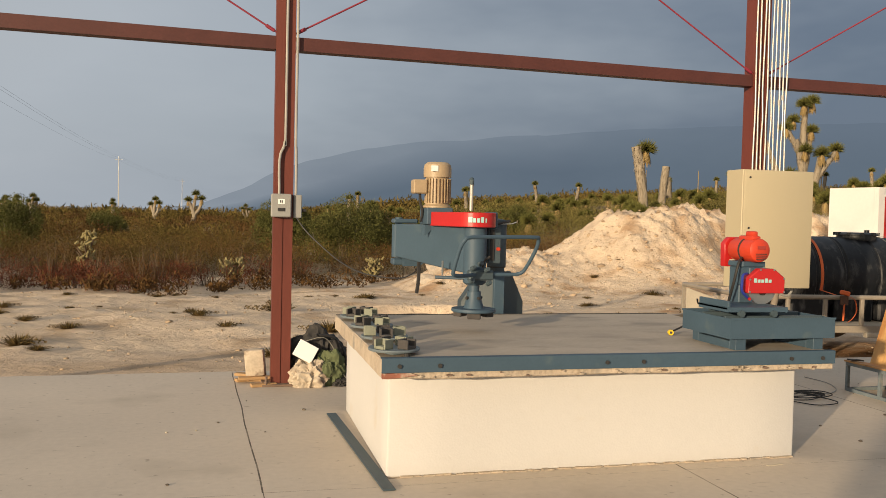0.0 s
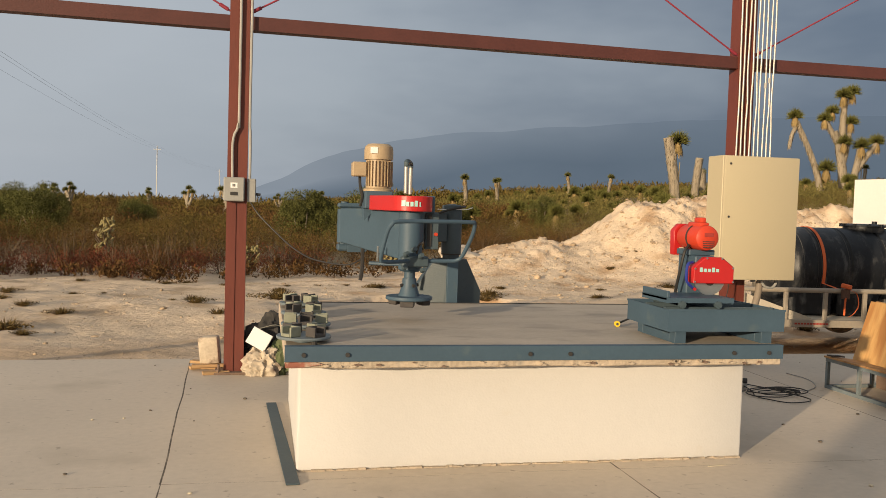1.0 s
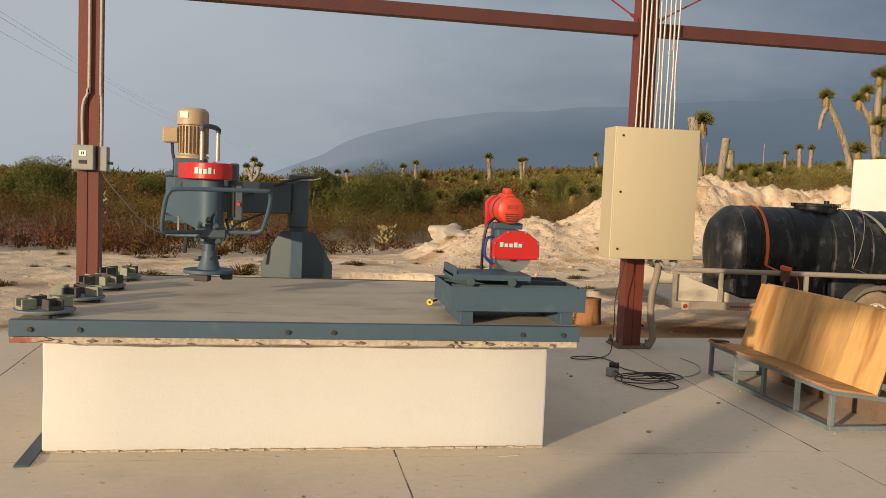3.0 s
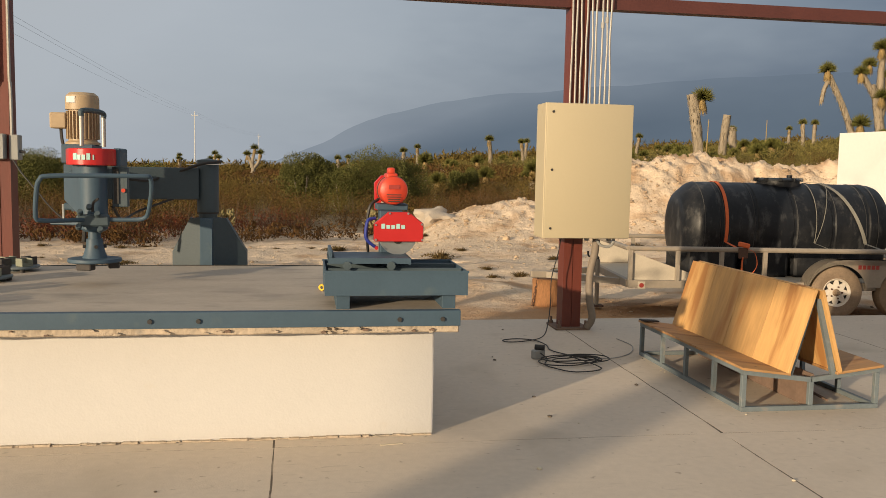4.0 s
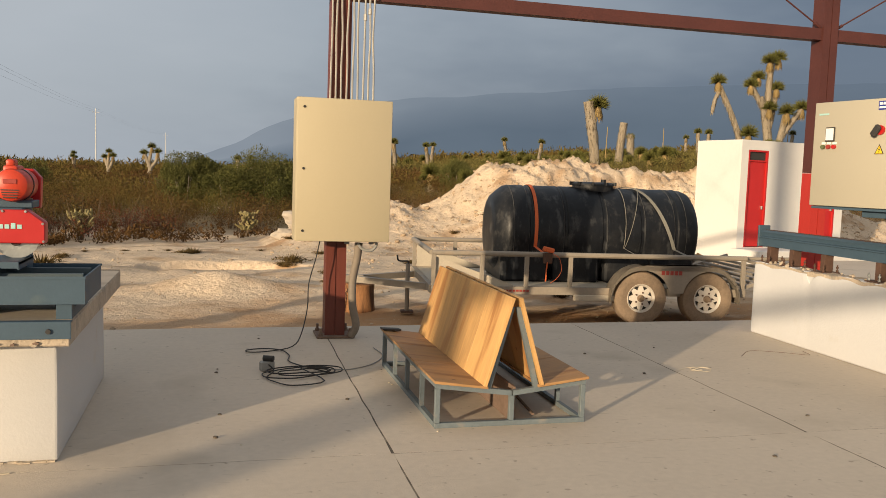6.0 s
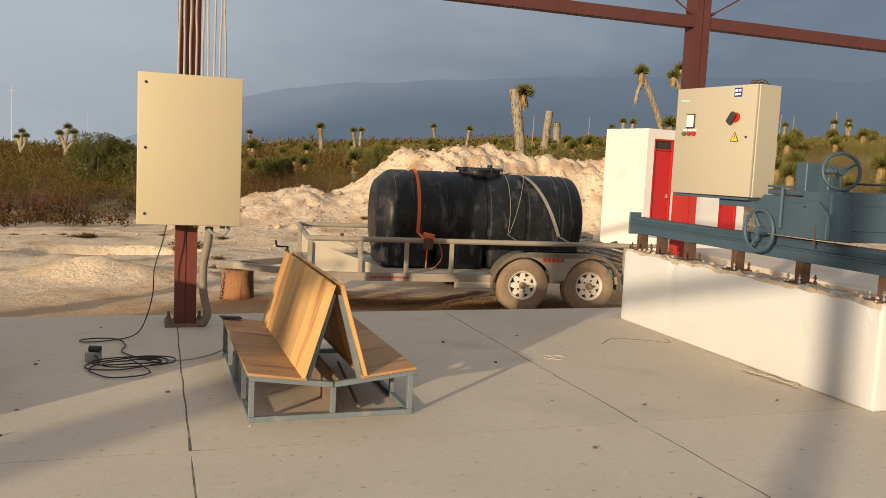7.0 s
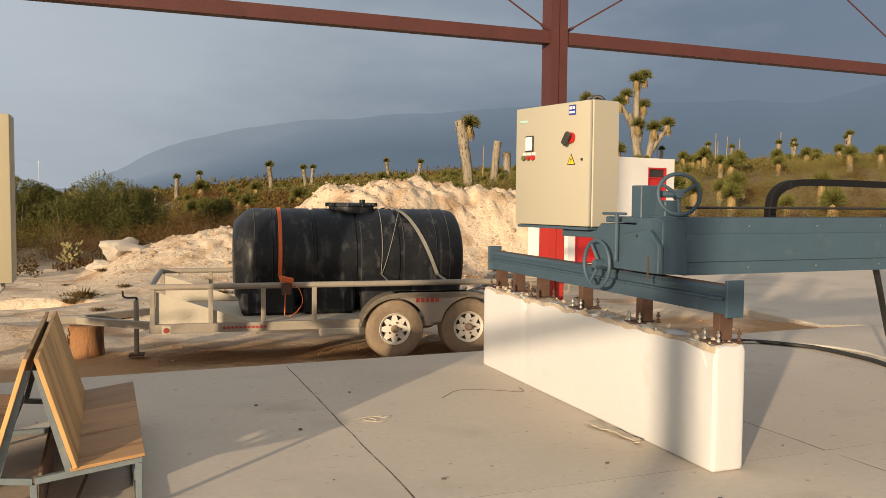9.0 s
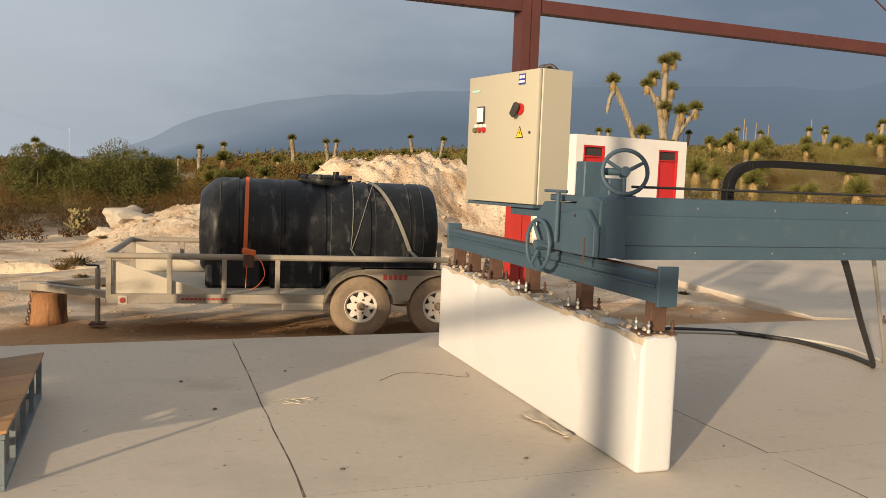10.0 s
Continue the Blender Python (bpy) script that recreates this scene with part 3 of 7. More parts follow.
def floor_panel(x0, x1, y0, y1):
    gap = 0.005
    out, n = [], 14
    for k in range(n):
        f = k / n
        x = x0 + (x1 - x0) * f
        ya = (y0 if y0 is not None else edge_y(x))
        out.append((x + gap, ya + 0.002 + jag(x, ya, 1)))
    ytop = lambda x: edge_y(x) if y1 is None else y1
    for k in range(n):
        y = y0 + (ytop(x1) - y0) * k / n
        out.append((x1 - gap + jag(x1, y, 2), y))
    for k in range(n):
        x = x1 + (x0 - x1) * k / n
        out.append((x, ytop(x) - 0.002 + jag(x, ytop(x), 1)))
    for k in range(n):
        y = ytop(x0) + (y0 - ytop(x0)) * k / n
        out.append((x0 + gap + jag(x0, y, 2), y))
    return prism([(askew(x, y), y) for x, y in out], "z", -0.3 if y1 is None else -0.05, 0.0)


for i in range(len(JX) - 1):
    for j in range(len(JY) - 1):
        part("floor_panel", floor_panel(JX[i], JX[i + 1], JY[j], JY[j + 1]), M["concrete"], floor)

# a second concrete pad beyond the far end of the floor
bm = prism([(16.7, 9.9), (19.2, 9.1), (30, 9.1), (30, 17.5), (18.0, 17.5), (17.35, 14.2)], "z", -0.60, -0.25, 0.02)
solid("pavement", bm, M["concrete"], "pale concrete pad beyond the hall floor with a broken kerb", "pavement", kind="structure")

# ---- steel frame of the hall ----
def channel_post(w, h):
    """Two channels welded toe to toe, with the seam as a groove."""
    g = 0.004
    a = w / 2
    return prism([(-a, -a), (-g, -a), (-g, -a + 0.008), (g, -a + 0.008), (g, -a), (a, -a), (a, a), (g, a), (g, a - 0.008), (-g, a - 0.008), (-g, a), (-a, a)], "z", 0.02, h, 0.0)


def hall_column(x, y, w, label, bright=False, height=6.0):
    t = thing("steel_column", pose(x, y, 0), label, "column", "columns of the hall", "structure")
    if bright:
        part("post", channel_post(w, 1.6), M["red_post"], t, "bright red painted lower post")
        # the upper post's shade is put in with the darker girt red
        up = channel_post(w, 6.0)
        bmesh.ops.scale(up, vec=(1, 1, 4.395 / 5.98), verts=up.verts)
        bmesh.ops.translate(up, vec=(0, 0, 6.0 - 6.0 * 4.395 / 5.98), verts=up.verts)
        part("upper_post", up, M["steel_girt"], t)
    else:
        part("post", channel_post(w, height), M["steel_red"], t)
    p = w / 2 + 0.075
    part("base_plate", box(-p, p, -p, p, 0.001, 0.02, 0.003), M["plate"], t, "rusty steel base plate")
    for sx in (-1, 1):
        for sy in (-1, 1):
            b = rod((sx * (p - 0.035), sy * (p - 0.035), 0.018), (sx * (p - 0.035), sy * (p - 0.035), 0.085), 0.012, seg=8)
            rod((sx * (p - 0.035), sy * (p - 0.035), 0.02), (sx * (p - 0.035), sy * (p - 0.035), 0.045), 0.022, seg=6, bm=b)
            part("anchor_bolt", b, M["plate"], t)
    return t


COLS = ((-3.47, 7.27, 0.165), (1.4535, 7.59, 0.165), (6.302, 7.845, 0.175), (11.26, 7.93, 0.175), (16.1, 8.0, 0.175))
GIRT_Z = (2.885, 2.910, 2.928, 2.942, 2.932)
# the unseen first column is cut short to keep its shadow off the mound
for x, y, w in COLS:
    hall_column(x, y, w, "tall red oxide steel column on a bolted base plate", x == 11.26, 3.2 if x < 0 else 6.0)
# unseen columns inferred from the floor's shadow bands, sized to shape those shadows
NEAR = ((-4.25, -4.0), (0.55, -4.0), (5.4, -4.0))
for x, y in NEAR:
    hall_column(x, y, 0.34 if x < -4 else 0.17, "tall red oxide steel column on the open side of the hall", False, 4.4)


def rail_beam(a, b, z0, z1, drop=0.0):
    """A channel girt between two columns, open towards the outside; drop is how much lower its second end lies."""
    (xa, ya, wa), (xb, yb, wb) = a, b
    x0, x1 = xa + wa / 2, xb - wb / 2
    L = math.hypot(x1 - x0, yb - ya)
    ang = math.degrees(math.atan2(yb - ya, x1 - x0))
    t = 0.012
    d = 0.06
    bm = prism([(-d, z0), (d, z0), (d, z0 + t), (-d + t, z0 + t), (-d + t, z1 - t), (d, z1 - t), (d, z1), (-d, z1)], "x", 0.002, L - 0.002)
    for v in bm.verts:
        v.co.z -= drop * v.co.x / L
    solid("steel_girt", bm, M["steel_girt"], "red oxide steel channel girt between two columns", "beam", "girts of the hall", "structure", pose(x0, ya - 0.01, 0, 0, 0, ang))


for a, b, za, zb in zip(COLS, COLS[1:], GIRT_Z, GIRT_Z[1:]):
    rail_beam(a, b, za, za + 0.114, za - zb)
for (xa, ya), (xb, yb) in zip(NEAR, NEAR[1:]):
    rail_beam((xa, ya, 0.185), (xb, yb, 0.185), 2.925, 3.06)


def brace(a, b, paint="rod_red"):
    """A thin bracing rod with its turned eye and clip plate."""
    bm = rod(a, b, 0.008, seg=8)
    d = (Vector(b) - Vector(a)).normalized()
    rod(Vector(a) + d * 0.02, Vector(a) + d * 0.10, 0.016, seg=8, bm=bm)
    solid("brace_rod", bm, M[paint], "thin red steel cross-bracing rod", "brace", "bracing rods", "structure")


for a, b in zip(COLS, COLS[1:]):
    # rods at the far column get a darker red that imitates their backlit shade
    brace((a[0] + a[2] / 2, a[1] - 0.03, 3.06), (b[0] - b[2] / 2, b[1] - 0.03, 5.75), "steel_girt" if a[0] > 11 else "rod_red")
    brace((b[0] - b[2] / 2, b[1] - 0.05, 3.06), (a[0] + a[2] / 2, a[1] - 0.05, 5.75), "steel_girt" if b[0] > 11 else "rod_red")

# ---- conduits and boxes on the columns ----
cy2 = 7.735
for k in range(9):
    x = 6.215 + 0.046 * k + (0.004 if k > 3 else 0)
    w1, w2 = 0.007 * math.sin(2.1 * k + 1), 0.010 * math.sin(3.7 * k)
    pts = smooth_path([(x, cy2, 2.05), (x + w1 * 0.5, cy2, 2.35), (x + w1 + w2, cy2 - 0.004, 2.6), (x + w1, cy2, 2.9), (x, cy2, 3.3), (x + w2, cy2, 4.2), (x, cy2, 6.0)], 3)
    c = thing("conduit", pose(0, 0, 0), "galvanised steel conduit rising from the beige cabinet", "conduit", "conduits on the column")
    part("pipe", tube(pts, 0.0088, 8), M["galv"], c)
    zc = 2.75 + 0.05 * (k % 3)
    if k in (6, 7):
        part("coupling", rod((x + w1, cy2, zc), (x + w1, cy2, zc + 0.05), 0.016, seg=10), M["galv"], c)

sw = thing("switch_box", pose(1.432, 7.466, 1.568), "grey switch box with a white label on the red column", "switch box")
part("body", box(-0.085, 0.085, -0.04, 0.038, -0.10, 0.10, 0.008), M["grey_plastic"], sw)
part("label_plate", box(-0.028, 0.028, -0.0425, -0.039, 0.012, 0.055), M["white_plain"], sw, "white label plate")
bm = box(-0.012, -0.004, -0.0445, -0.042, 0.022, 0.045); box(0.002, 0.010, -0.0445, -0.042, 0.022, 0.045, bm=bm)
part("label_mark", bm, M["black"], sw)
part("toggle", box(-0.03, 0.03, -0.047, -0.039, -0.05, -0.022, 0.002), M["black"], sw, "dark toggle")
sw2 = thing("isolator_box", pose(1.575, 7.52, 1.563), "small dark grey isolator box on the side of the red column", "switch box")
part("body", box(-0.035, 0.035, -0.05, 0.05, -0.10, 0.10, 0.006), M["grey_plastic"], sw2)
part("handle", rod((0.03, -0.02, -0.03), (0.075, -0.02, -0.035), 0.012, seg=8), M["black"], sw2, "black handle")
for pts, nm in (([(1.417, 7.484, 1.66), (1.412, 7.484, 1.91), (1.424, 7.484, 2.02), (1.456, 7.484, 2.12), (1.462, 7.484, 2.46), (1.462, 7.484, 6.0)], "conduit"),
                ([(1.558, 7.49, 1.655), (1.558, 7.49, 1.91), (1.555, 7.49, 2.06), (1.550, 7.49, 2.21), (1.552, 7.49, 3.4), (1.552, 7.49, 6.0)], "conduit")):
    solid("conduit", tube(smooth_path(pts, 5), 0.012, 8), M["galv"], "bent galvanised conduit feeding the switch box", "conduit", "conduits on the column")
solid("power_cable", tube(smooth_path([(1.56, 7.48, 1.475), (1.64, 7.44, 1.36), (1.78, 7.35, 1.22), (1.92, 7.2, 1.10), (2.08, 7.0, 1.02), (2.31, 6.72, 1.0), (2.40, 6.50, 1.06), (2.42, 6.40, 1.14)], 6), 0.006, 6), M["black"], "black power cable slung from the switch box to the polisher", "cable")

# large beige cabinet on the middle column
cab = thing("electrical_cabinet", pose(6.305, 7.56, 0.87), "large closed beige steel electrical cabinet on the red column", "cabinet")
part("body", box(-0.395, 0.395, -0.125, 0.155, 0, 1.18, 0.006), M["cabinet"], cab)
part("door", box(-0.392, 0.392, -0.158, -0.128, 0.003, 1.177, 0.008, seg=2), M["cabinet"], cab)
for z in (0.09, 0.60, 1.10):
    b = rod((-0.335, -0.157, z), (-0.335, -0.163, z), 0.011, seg=12)
    box(-0.337, -0.333, -0.1645, -0.1625, z - 0.008, z + 0.008, bm=b)
    part("lock", b, M["dark"], cab, "small round lock")
for x in (0.06, 0.27):
    part("gland", rod((x, 0.02, -0.03), (x, 0.02, 0.01), 0.022, seg=10), M["grey_plastic"], cab)
solid("flexible_conduit", tube(smooth_path([(6.475, 7.63, 0.845), (6.468, 7.64, 0.72), (6.435, 7.655, 0.52), (6.44, 7.66, 0.30), (6.475, 7.67, 0.12), (6.44, 7.70, 0.02)], 6), 0.034, 12), M["flex"], "thick grey flexible conduit down the column", "conduit")
solid("cable_loop", tube(smooth_path([(6.46, 7.58, 0.85), (6.50, 7.58, 0.80), (6.575, 7.58, 0.785), (6.62, 7.58, 0.83), (6.615, 7.58, 0.86)], 6), 0.013, 8), M["grey_plastic"], "short grey cable loop under the beige cabinet", "cable")

# extension cord: drop, run and coil on the floor
drop = [(6.14, 7.62, 0.86), (6.11, 7.6, 0.72), (6.05, 7.58, 0.5), (6.04, 7.55, 0.3), (5.98, 7.42, 0.10), (5.90, 7.30, 0.02), (5.72, 7.17, 0.012), (5.56, 7.14, 0.012), (5.53, 7.22, 0.012), (5.66, 7.27, 0.012), (5.80, 7.20, 0.012), (5.85, 7.0, 0.012), (5.84, 6.75, 0.012)]
coil = []
for k in range(34):
    a = k * 0.62
    rr = 0.18 + 0.05 * math.sin(k * 1.3) + 0.06 * math.sin(k * 0.37)
    coil.append((5.90 + rr * 1.05 * math.cos(a) + 0.02 * math.sin(k * .9), 6.40 + rr * 0.8 * math.sin(a), 0.012 + 0.0007 * k))
tail = [(6.02, 6.12, 0.02), (5.80, 6.05, 0.012), (5.68, 6.18, 0.012), (5.64, 6.3, 0.012), (5.70, 6.45, 0.02), (5.665, 6.52, 0.05)]
cord = thing("extension_cord", pose(0, 0, 0), "black extension cord hanging from the cabinet and coiled on the floor", "cable")
part("cord", tube(smooth_path(drop + coil + tail, 4), 0.0048, 6), M["black"], cord)
part("socket", box(-0.05, 0.05, -0.03, 0.03, 0, 0.07, 0.008, m=pose(5.655, 6.55, 0.001, 0, 0, 20)), M["grey_plastic"], cord, "grey socket block")
part("plug", rod((5.63, 6.56, 0.09), (5.70, 6.53, 0.09), 0.022, seg=10), M["black"], cord, "black plug")
solid("thin_wire", tube(smooth_path([(6.10, 6.52, 0.006), (6.25, 6.5, 0.006), (6.45, 6.66, 0.006), (6.58, 6.95, 0.006), (6.56, 7.25, 0.006)], 6), 0.004, 5), M["grey_plastic"], "thin grey wire across the floor beside the coil", "wire")

# ---- work plinth with its slab ----
pl = thing("work_plinth", pose(0, 0, 0), "white painted masonry plinth under a concrete work slab", "plinth", kind="structure")
bm = box(1.885, 4.562, 4.755, 6.46, 0.0, 0.609, 0.012, seg=2)
bmesh.ops.subdivide_edges(bm, edges=bm.edges[:], cuts=6, use_grid_fill=True)
for v in bm.verts:
    v.co += Vector((0.006 * noise.noise(v.co * 3), 0.006 * noise.noise(v.co * 3 + Vector((9, 0, 0))), 0)) if v.co.z > 0.01 else Vector()
part("wall", bm, M["whitewash"], pl)
bm = box(1.805, 4.655, 4.530, 6.58, 0.610, 0.718, 0.006)
bmesh.ops.subdivide_edges(bm, edges=bm.edges[:], cuts=14, use_grid_fill=True)
for v in bm.verts:
    if v.co.z < 0.645:
        v.co.z += 0.010 * noise.noise(v.co * 6); v.co.y += 0.012 * noise.noise(v.co * 9)
part("slab", bm, M["concrete_raw"], pl, "rough concrete slab edge")
part("slab_top", box(1.81, 4.650, 4.532, 6.575, 0.7175, 0.7215), M["slab_top"], pl, "worn smoothed concrete top")
bm = box(1.80, 4.660, 4.514, 4.522, 0.648, 0.728, 0.001); box(1.80, 4.660, 4.522, 4.562, 0.7225, 0.728, bm=bm)
part("edge_angle", bm, M["blue"], pl, "blue painted steel edge angle")
for x in (1.897, 2.123, 3.118, 3.348, 4.343, 4.566):
    part("bolt", rod((x, 4.515, 0.684), (x, 4.504, 0.684), 0.012, seg=8), M["dark"], pl)
random.seed(21)
for k in range(30):
    x, w, h = random.uniform(1.83, 4.62), random.uniform(0.005, 0.022), random.uniform(0.003, 0.008)
    z = random.uniform(0.618, 0.640)
    bm = prism([(x - w, z), (x - w * 0.4, z - h), (x + w * 0.6, z - h * 0.7), (x + w, z + h * 0.2), (x + w * 0.2, z + h)], "y", 4.512 + 0.004 * random.random(), 4.545)
    part("edge_chip", bm, M["concrete_raw"] if k % 3 else M["plate"], pl)
part("paint_smear", prism([(1.803, 0.617), (1.90, 0.620), (2.0, 0.634), (1.96, 0.646), (1.803, 0.646)], "y", 4.513, 4.54), M["rust_red"], pl, "rubbed red paint on the slab edge")
bm = bmesh.new()
for k in range(90):
    x = 1.89 + 2.66 * (k + random.random()) / 90
    w, d, h = random.uniform(0.012, 0.04), random.uniform(0.004, 0.022), random.uniform(0.003, 0.012)
    box(x - w, x + w, 4.752 - d, 4.758, 0.0005, h, bm=bm, m=None)
tagged(part("mortar_crumbs", bm, M["concrete_raw"], pl, "ragged line of mortar crumbs along the foot"), kind="stuff")
part("back_angle", box(1.81, 4.650, 6.578, 6.586, 0.66, 0.727), M["dark"], pl)
# loose flat bar lying along the plinth
solid("flat_bar", box(-0.036, 0.036, -0.92, 0.92, 0.0, 0.010, 0.002), M["blue_dark"], "long dark steel flat bar lying along the plinth", "steel bar", place=pose(1.81, 5.44, 0.002, 0, 0, 3.0))

# ---- low wall of the bridge saw ----
def lowwall():
    bm = box(-0.105, 0.105, 0, 3.21, 0, 0.70, 0.022, seg=3)
    bmesh.ops.subdivide_edges(bm, edges=[e for e in bm.edges if abs((e.verts[0].co - e.verts[1].co).y) > 1], cuts=60)
    bmesh.ops.subdivide_edges(bm, edges=[e for e in bm.edges if abs((e.verts[0].co - e.verts[1].co).x) > 0.1], cuts=3)
    for v in bm.verts:
        if v.co.z > 0.6:
            v.co.z += 0.018 * noise.noise(Vector((v.co.x * 9, v.co.y * 5, 1))) + 0.008 * noise.noise(v.co * 22)
            if abs(v.co.x) > 0.09:
                v.co.z -= 0.014 + 0.03 * max(0, noise.noise(Vector((v.co.x * 5, v.co.y * 7, 8))))
        for cy, cd in ((0.07, 0.10), (2.35, 0.09)):
            if v.co.x < -0.09 and v.co.z > 0.6 and abs(v.co.y - cy) < 0.06:
                v.co.z -= cd * (1 - abs(v.co.y - cy) / 0.06)
    return bm


WALL = pose(10.463, 4.49, 0, 0, 0, -1.6)
lw = thing("low_wall", WALL, "low white painted concrete wall with a chipped rough top", "wall", kind="structure")
part("wall", lowwall(), M["white_wall"], lw)
bm = box(-0.098, 0.098, 0.02, 3.19, 0.66, 0.702)
bmesh.ops.subdivide_edges(bm, edges=[e for e in bm.edges if abs((e.verts[0].co - e.verts[1].co).y) > 1], cuts=90)
bmesh.ops.subdivide_edges(bm, edges=[e for e in bm.edges if abs((e.verts[0].co - e.verts[1].co).x) > 0.1], cuts=6)
for v in bm.verts:
    if v.co.z > 0.69:
        v.co.z += 0.022 * noise.noise(Vector((v.co.x * 12, v.co.y * 8, 3))) + 0.012 * noise.noise(v.co * 30)
part("rough_top", bm, M["concrete_raw"], lw, "bare broken concrete top")
random.seed(5)
for k in range(46):
    y = random.uniform(0.05, 3.15); x = random.uniform(-0.09, 0.09); s = random.uniform(0.006, 0.022)
    bm = bmesh.new(); bmesh.ops.create_icosphere(bm, subdivisions=1, radius=s)
    for v in bm.verts:
        v.co *= 1 + 0.4 * noise.noise(v.co * 60 + Vector((k, 0, 0)))
    solid("rubble_chip", bm, M["concrete_raw"], "small chip of broken concrete on the low wall", "rubble", "chips on the wall", place=WALL @ pose(x, y, 0.703 + s * 0.5))

# ---- bench ----
be = thing("bench", pose(6.98, 5.0, 0, 0, 0, 0), "low back-to-back bench with plywood seats on a blue steel frame", "bench")
S = 0.03


def bar(p, q, s=S):
    return tube([p, q], s * 0.70, 4)


BW, BL = 0.465, 1.60          # half width, length along y
for y in (0.0, BL):
    part("leg", box(-BW, -BW + S, y, y + S, 0.031, 0.2315, 0.002), M["bench_steel"], be)
    part("leg", box(BW - S, BW, y, y + S, 0.031, 0.2315, 0.002), M["bench_steel"], be)
    part("leg", box(-S / 2, S / 2, y, y + S, 0.031, 0.178, 0.002), M["bench_steel"], be)
    part("floor_bar", box(-BW, BW, y, y + S, 0.0, S, 0.002), M["bench_steel"], be)
    for sx in (-1, 1):
        part("seat_bar", prism([(sx * BW, 0.265), (sx * BW, 0.235), (sx * 0.005, 0.178), (sx * 0.005, 0.208)], "y", y, y + S), M["bench_steel"], be)
        part("back_bar", prism([(sx * 0.005, 0.70), (sx * 0.035, 0.70), (sx * 0.165, 0.222), (sx * 0.135, 0.217)], "y", y + 0.001, y + S - 0.001), M["bench_steel"], be)
for sx in (-1, 1):
    x0, x1 = (-BW, -BW + S) if sx < 0 else (BW - S, BW)
    part("side_bar", box(x0, x1, S + 0.002, BL - 0.002, 0.0, S), M["bench_steel"], be)
    part("side_bar", box(x0, x1, S + 0.002, BL - 0.002, 0.236, 0.264), M["bench_steel"], be)
    for y in (0.38, 0.8, 1.2):
        part("upright", box(x0 + 0.002, x1 - 0.002, y, y + S, S, 0.237), M["bench_steel"], be)
    # three boards a seat, leaning down to the middle, and four on each back
    for k in range(3):
        y0, y1 = -0.02 + k * 0.555, -0.02 + (k + 1) * 0.555 - 0.004
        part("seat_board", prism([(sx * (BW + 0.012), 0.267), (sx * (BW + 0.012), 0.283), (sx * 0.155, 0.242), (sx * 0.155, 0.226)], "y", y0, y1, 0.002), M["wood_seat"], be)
    for k in range(4):
        y0, y1 = -0.03 + k * 0.42, -0.03 + (k + 1) * 0.42 - 0.004
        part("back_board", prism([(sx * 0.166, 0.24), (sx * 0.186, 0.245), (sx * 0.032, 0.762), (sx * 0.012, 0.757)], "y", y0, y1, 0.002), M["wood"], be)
# board lengthened and dropped to the floor to block low sun under the seats
part("inner_board", box(0.02, 0.034, 0.035, BL - 0.01, 0.001, 0.222, 0.002), M["plate"], be, "dusty dark board on edge under the seats")
part("tie_bar", box(0.15, 0.165, 0.1, 1.2, 0.031, 0.043, m=pose(0, 0, 0, 0, 0, -6)), M["plate"], be, "thin dusty rod lying under the seat")
solid("phone", box(-0.075, 0.075, -0.035, 0.035, 0, 0.012, 0.004), M["black"], "small black flat box lying on the bench seat", "box", place=pose(6.56, 6.56, 0.285, 0, 5, 10))


# ---- trailer with tank ----
TR = pose(7.71, 9.99, 0, 0, 0, -6.5)
tl = thing("utility_trailer", TR @ pose(0, 0, -0.28), "dusty grey tandem-axle utility trailer with low pipe rails", "trailer")
Z0 = 0.28                      # the trailer's parts stand this far over its own base
TW, TLEN = 2.04, 3.95


def tz(bm):
    bmesh.ops.translate(bm, vec=(0, 0, Z0), verts=bm.verts)
    return bm


for v in (0.0, TW):
    part("top_rail", tz(tube(smooth_path([(0.02, v, 0.55), (1.3, v, 0.55), (2.6, v, 0.55), (TLEN, v, 0.55)], 2), 0.032, 10)), M["trailer"], tl)
    for u in (0.04, 0.62, 1.16, 1.70, 2.05):
        if u > 2 and v == 0:
            continue
        part("post", tz(box(u - 0.025, u + 0.025, v - 0.022, v + 0.022, 0.15, 0.53, 0.003)), M["trailer"], tl)
    part("post", tz(box(TLEN - 0.06, TLEN - 0.01, v - 0.022, v + 0.022, 0.15, 0.53, 0.003)), M["trailer"], tl)
    part("frame_beam", tz(box(0.02, TLEN, v - 0.03, v + 0.03, 0.07, 0.165, 0.004)), M["trailer"], tl)
    s = 0.028 if v == 0 else -0.028
    part("front_gusset", tz(prism([(0.07, 0.50), (0.07, 0.166), (1.02, 0.166), (0.95, 0.20)], "y", v - 0.004 + s, v + 0.004 + s)), M["trailer_bed"], tl, "dusty cream triangular panel")
part("front_rail", tz(tube([(0.02, 0.03, 0.55), (0.02, TW - 0.03, 0.55)], 0.032, 10)), M["trailer"], tl)
part("front_beam", tz(box(0.0, 0.06, 0.03, TW - 0.03, 0.07, 0.165, 0.004)), M["trailer"], tl)
part("bed", tz(box(0.07, TLEN - 0.02, 0.035, TW - 0.035, 0.13, 0.158, 0.003)), M["trailer_bed"], tl, "dusty plank bed")
for k, v in ((0, 0.10), (1, TW - 0.10)):
    part("tongue_bar", tz(tube([(0.03, v + (0.25 if k == 0 else -0.25), 0.10), (-0.80, TW / 2 + (-0.05 if k == 0 else 0.05), 0.10)], 0.055, 4)), M["trailer"], tl)
part("coupler", tz(box(-1.02, -0.72, TW / 2 - 0.05, TW / 2 + 0.05, 0.05, 0.15, 0.015)), M["trailer"], tl)
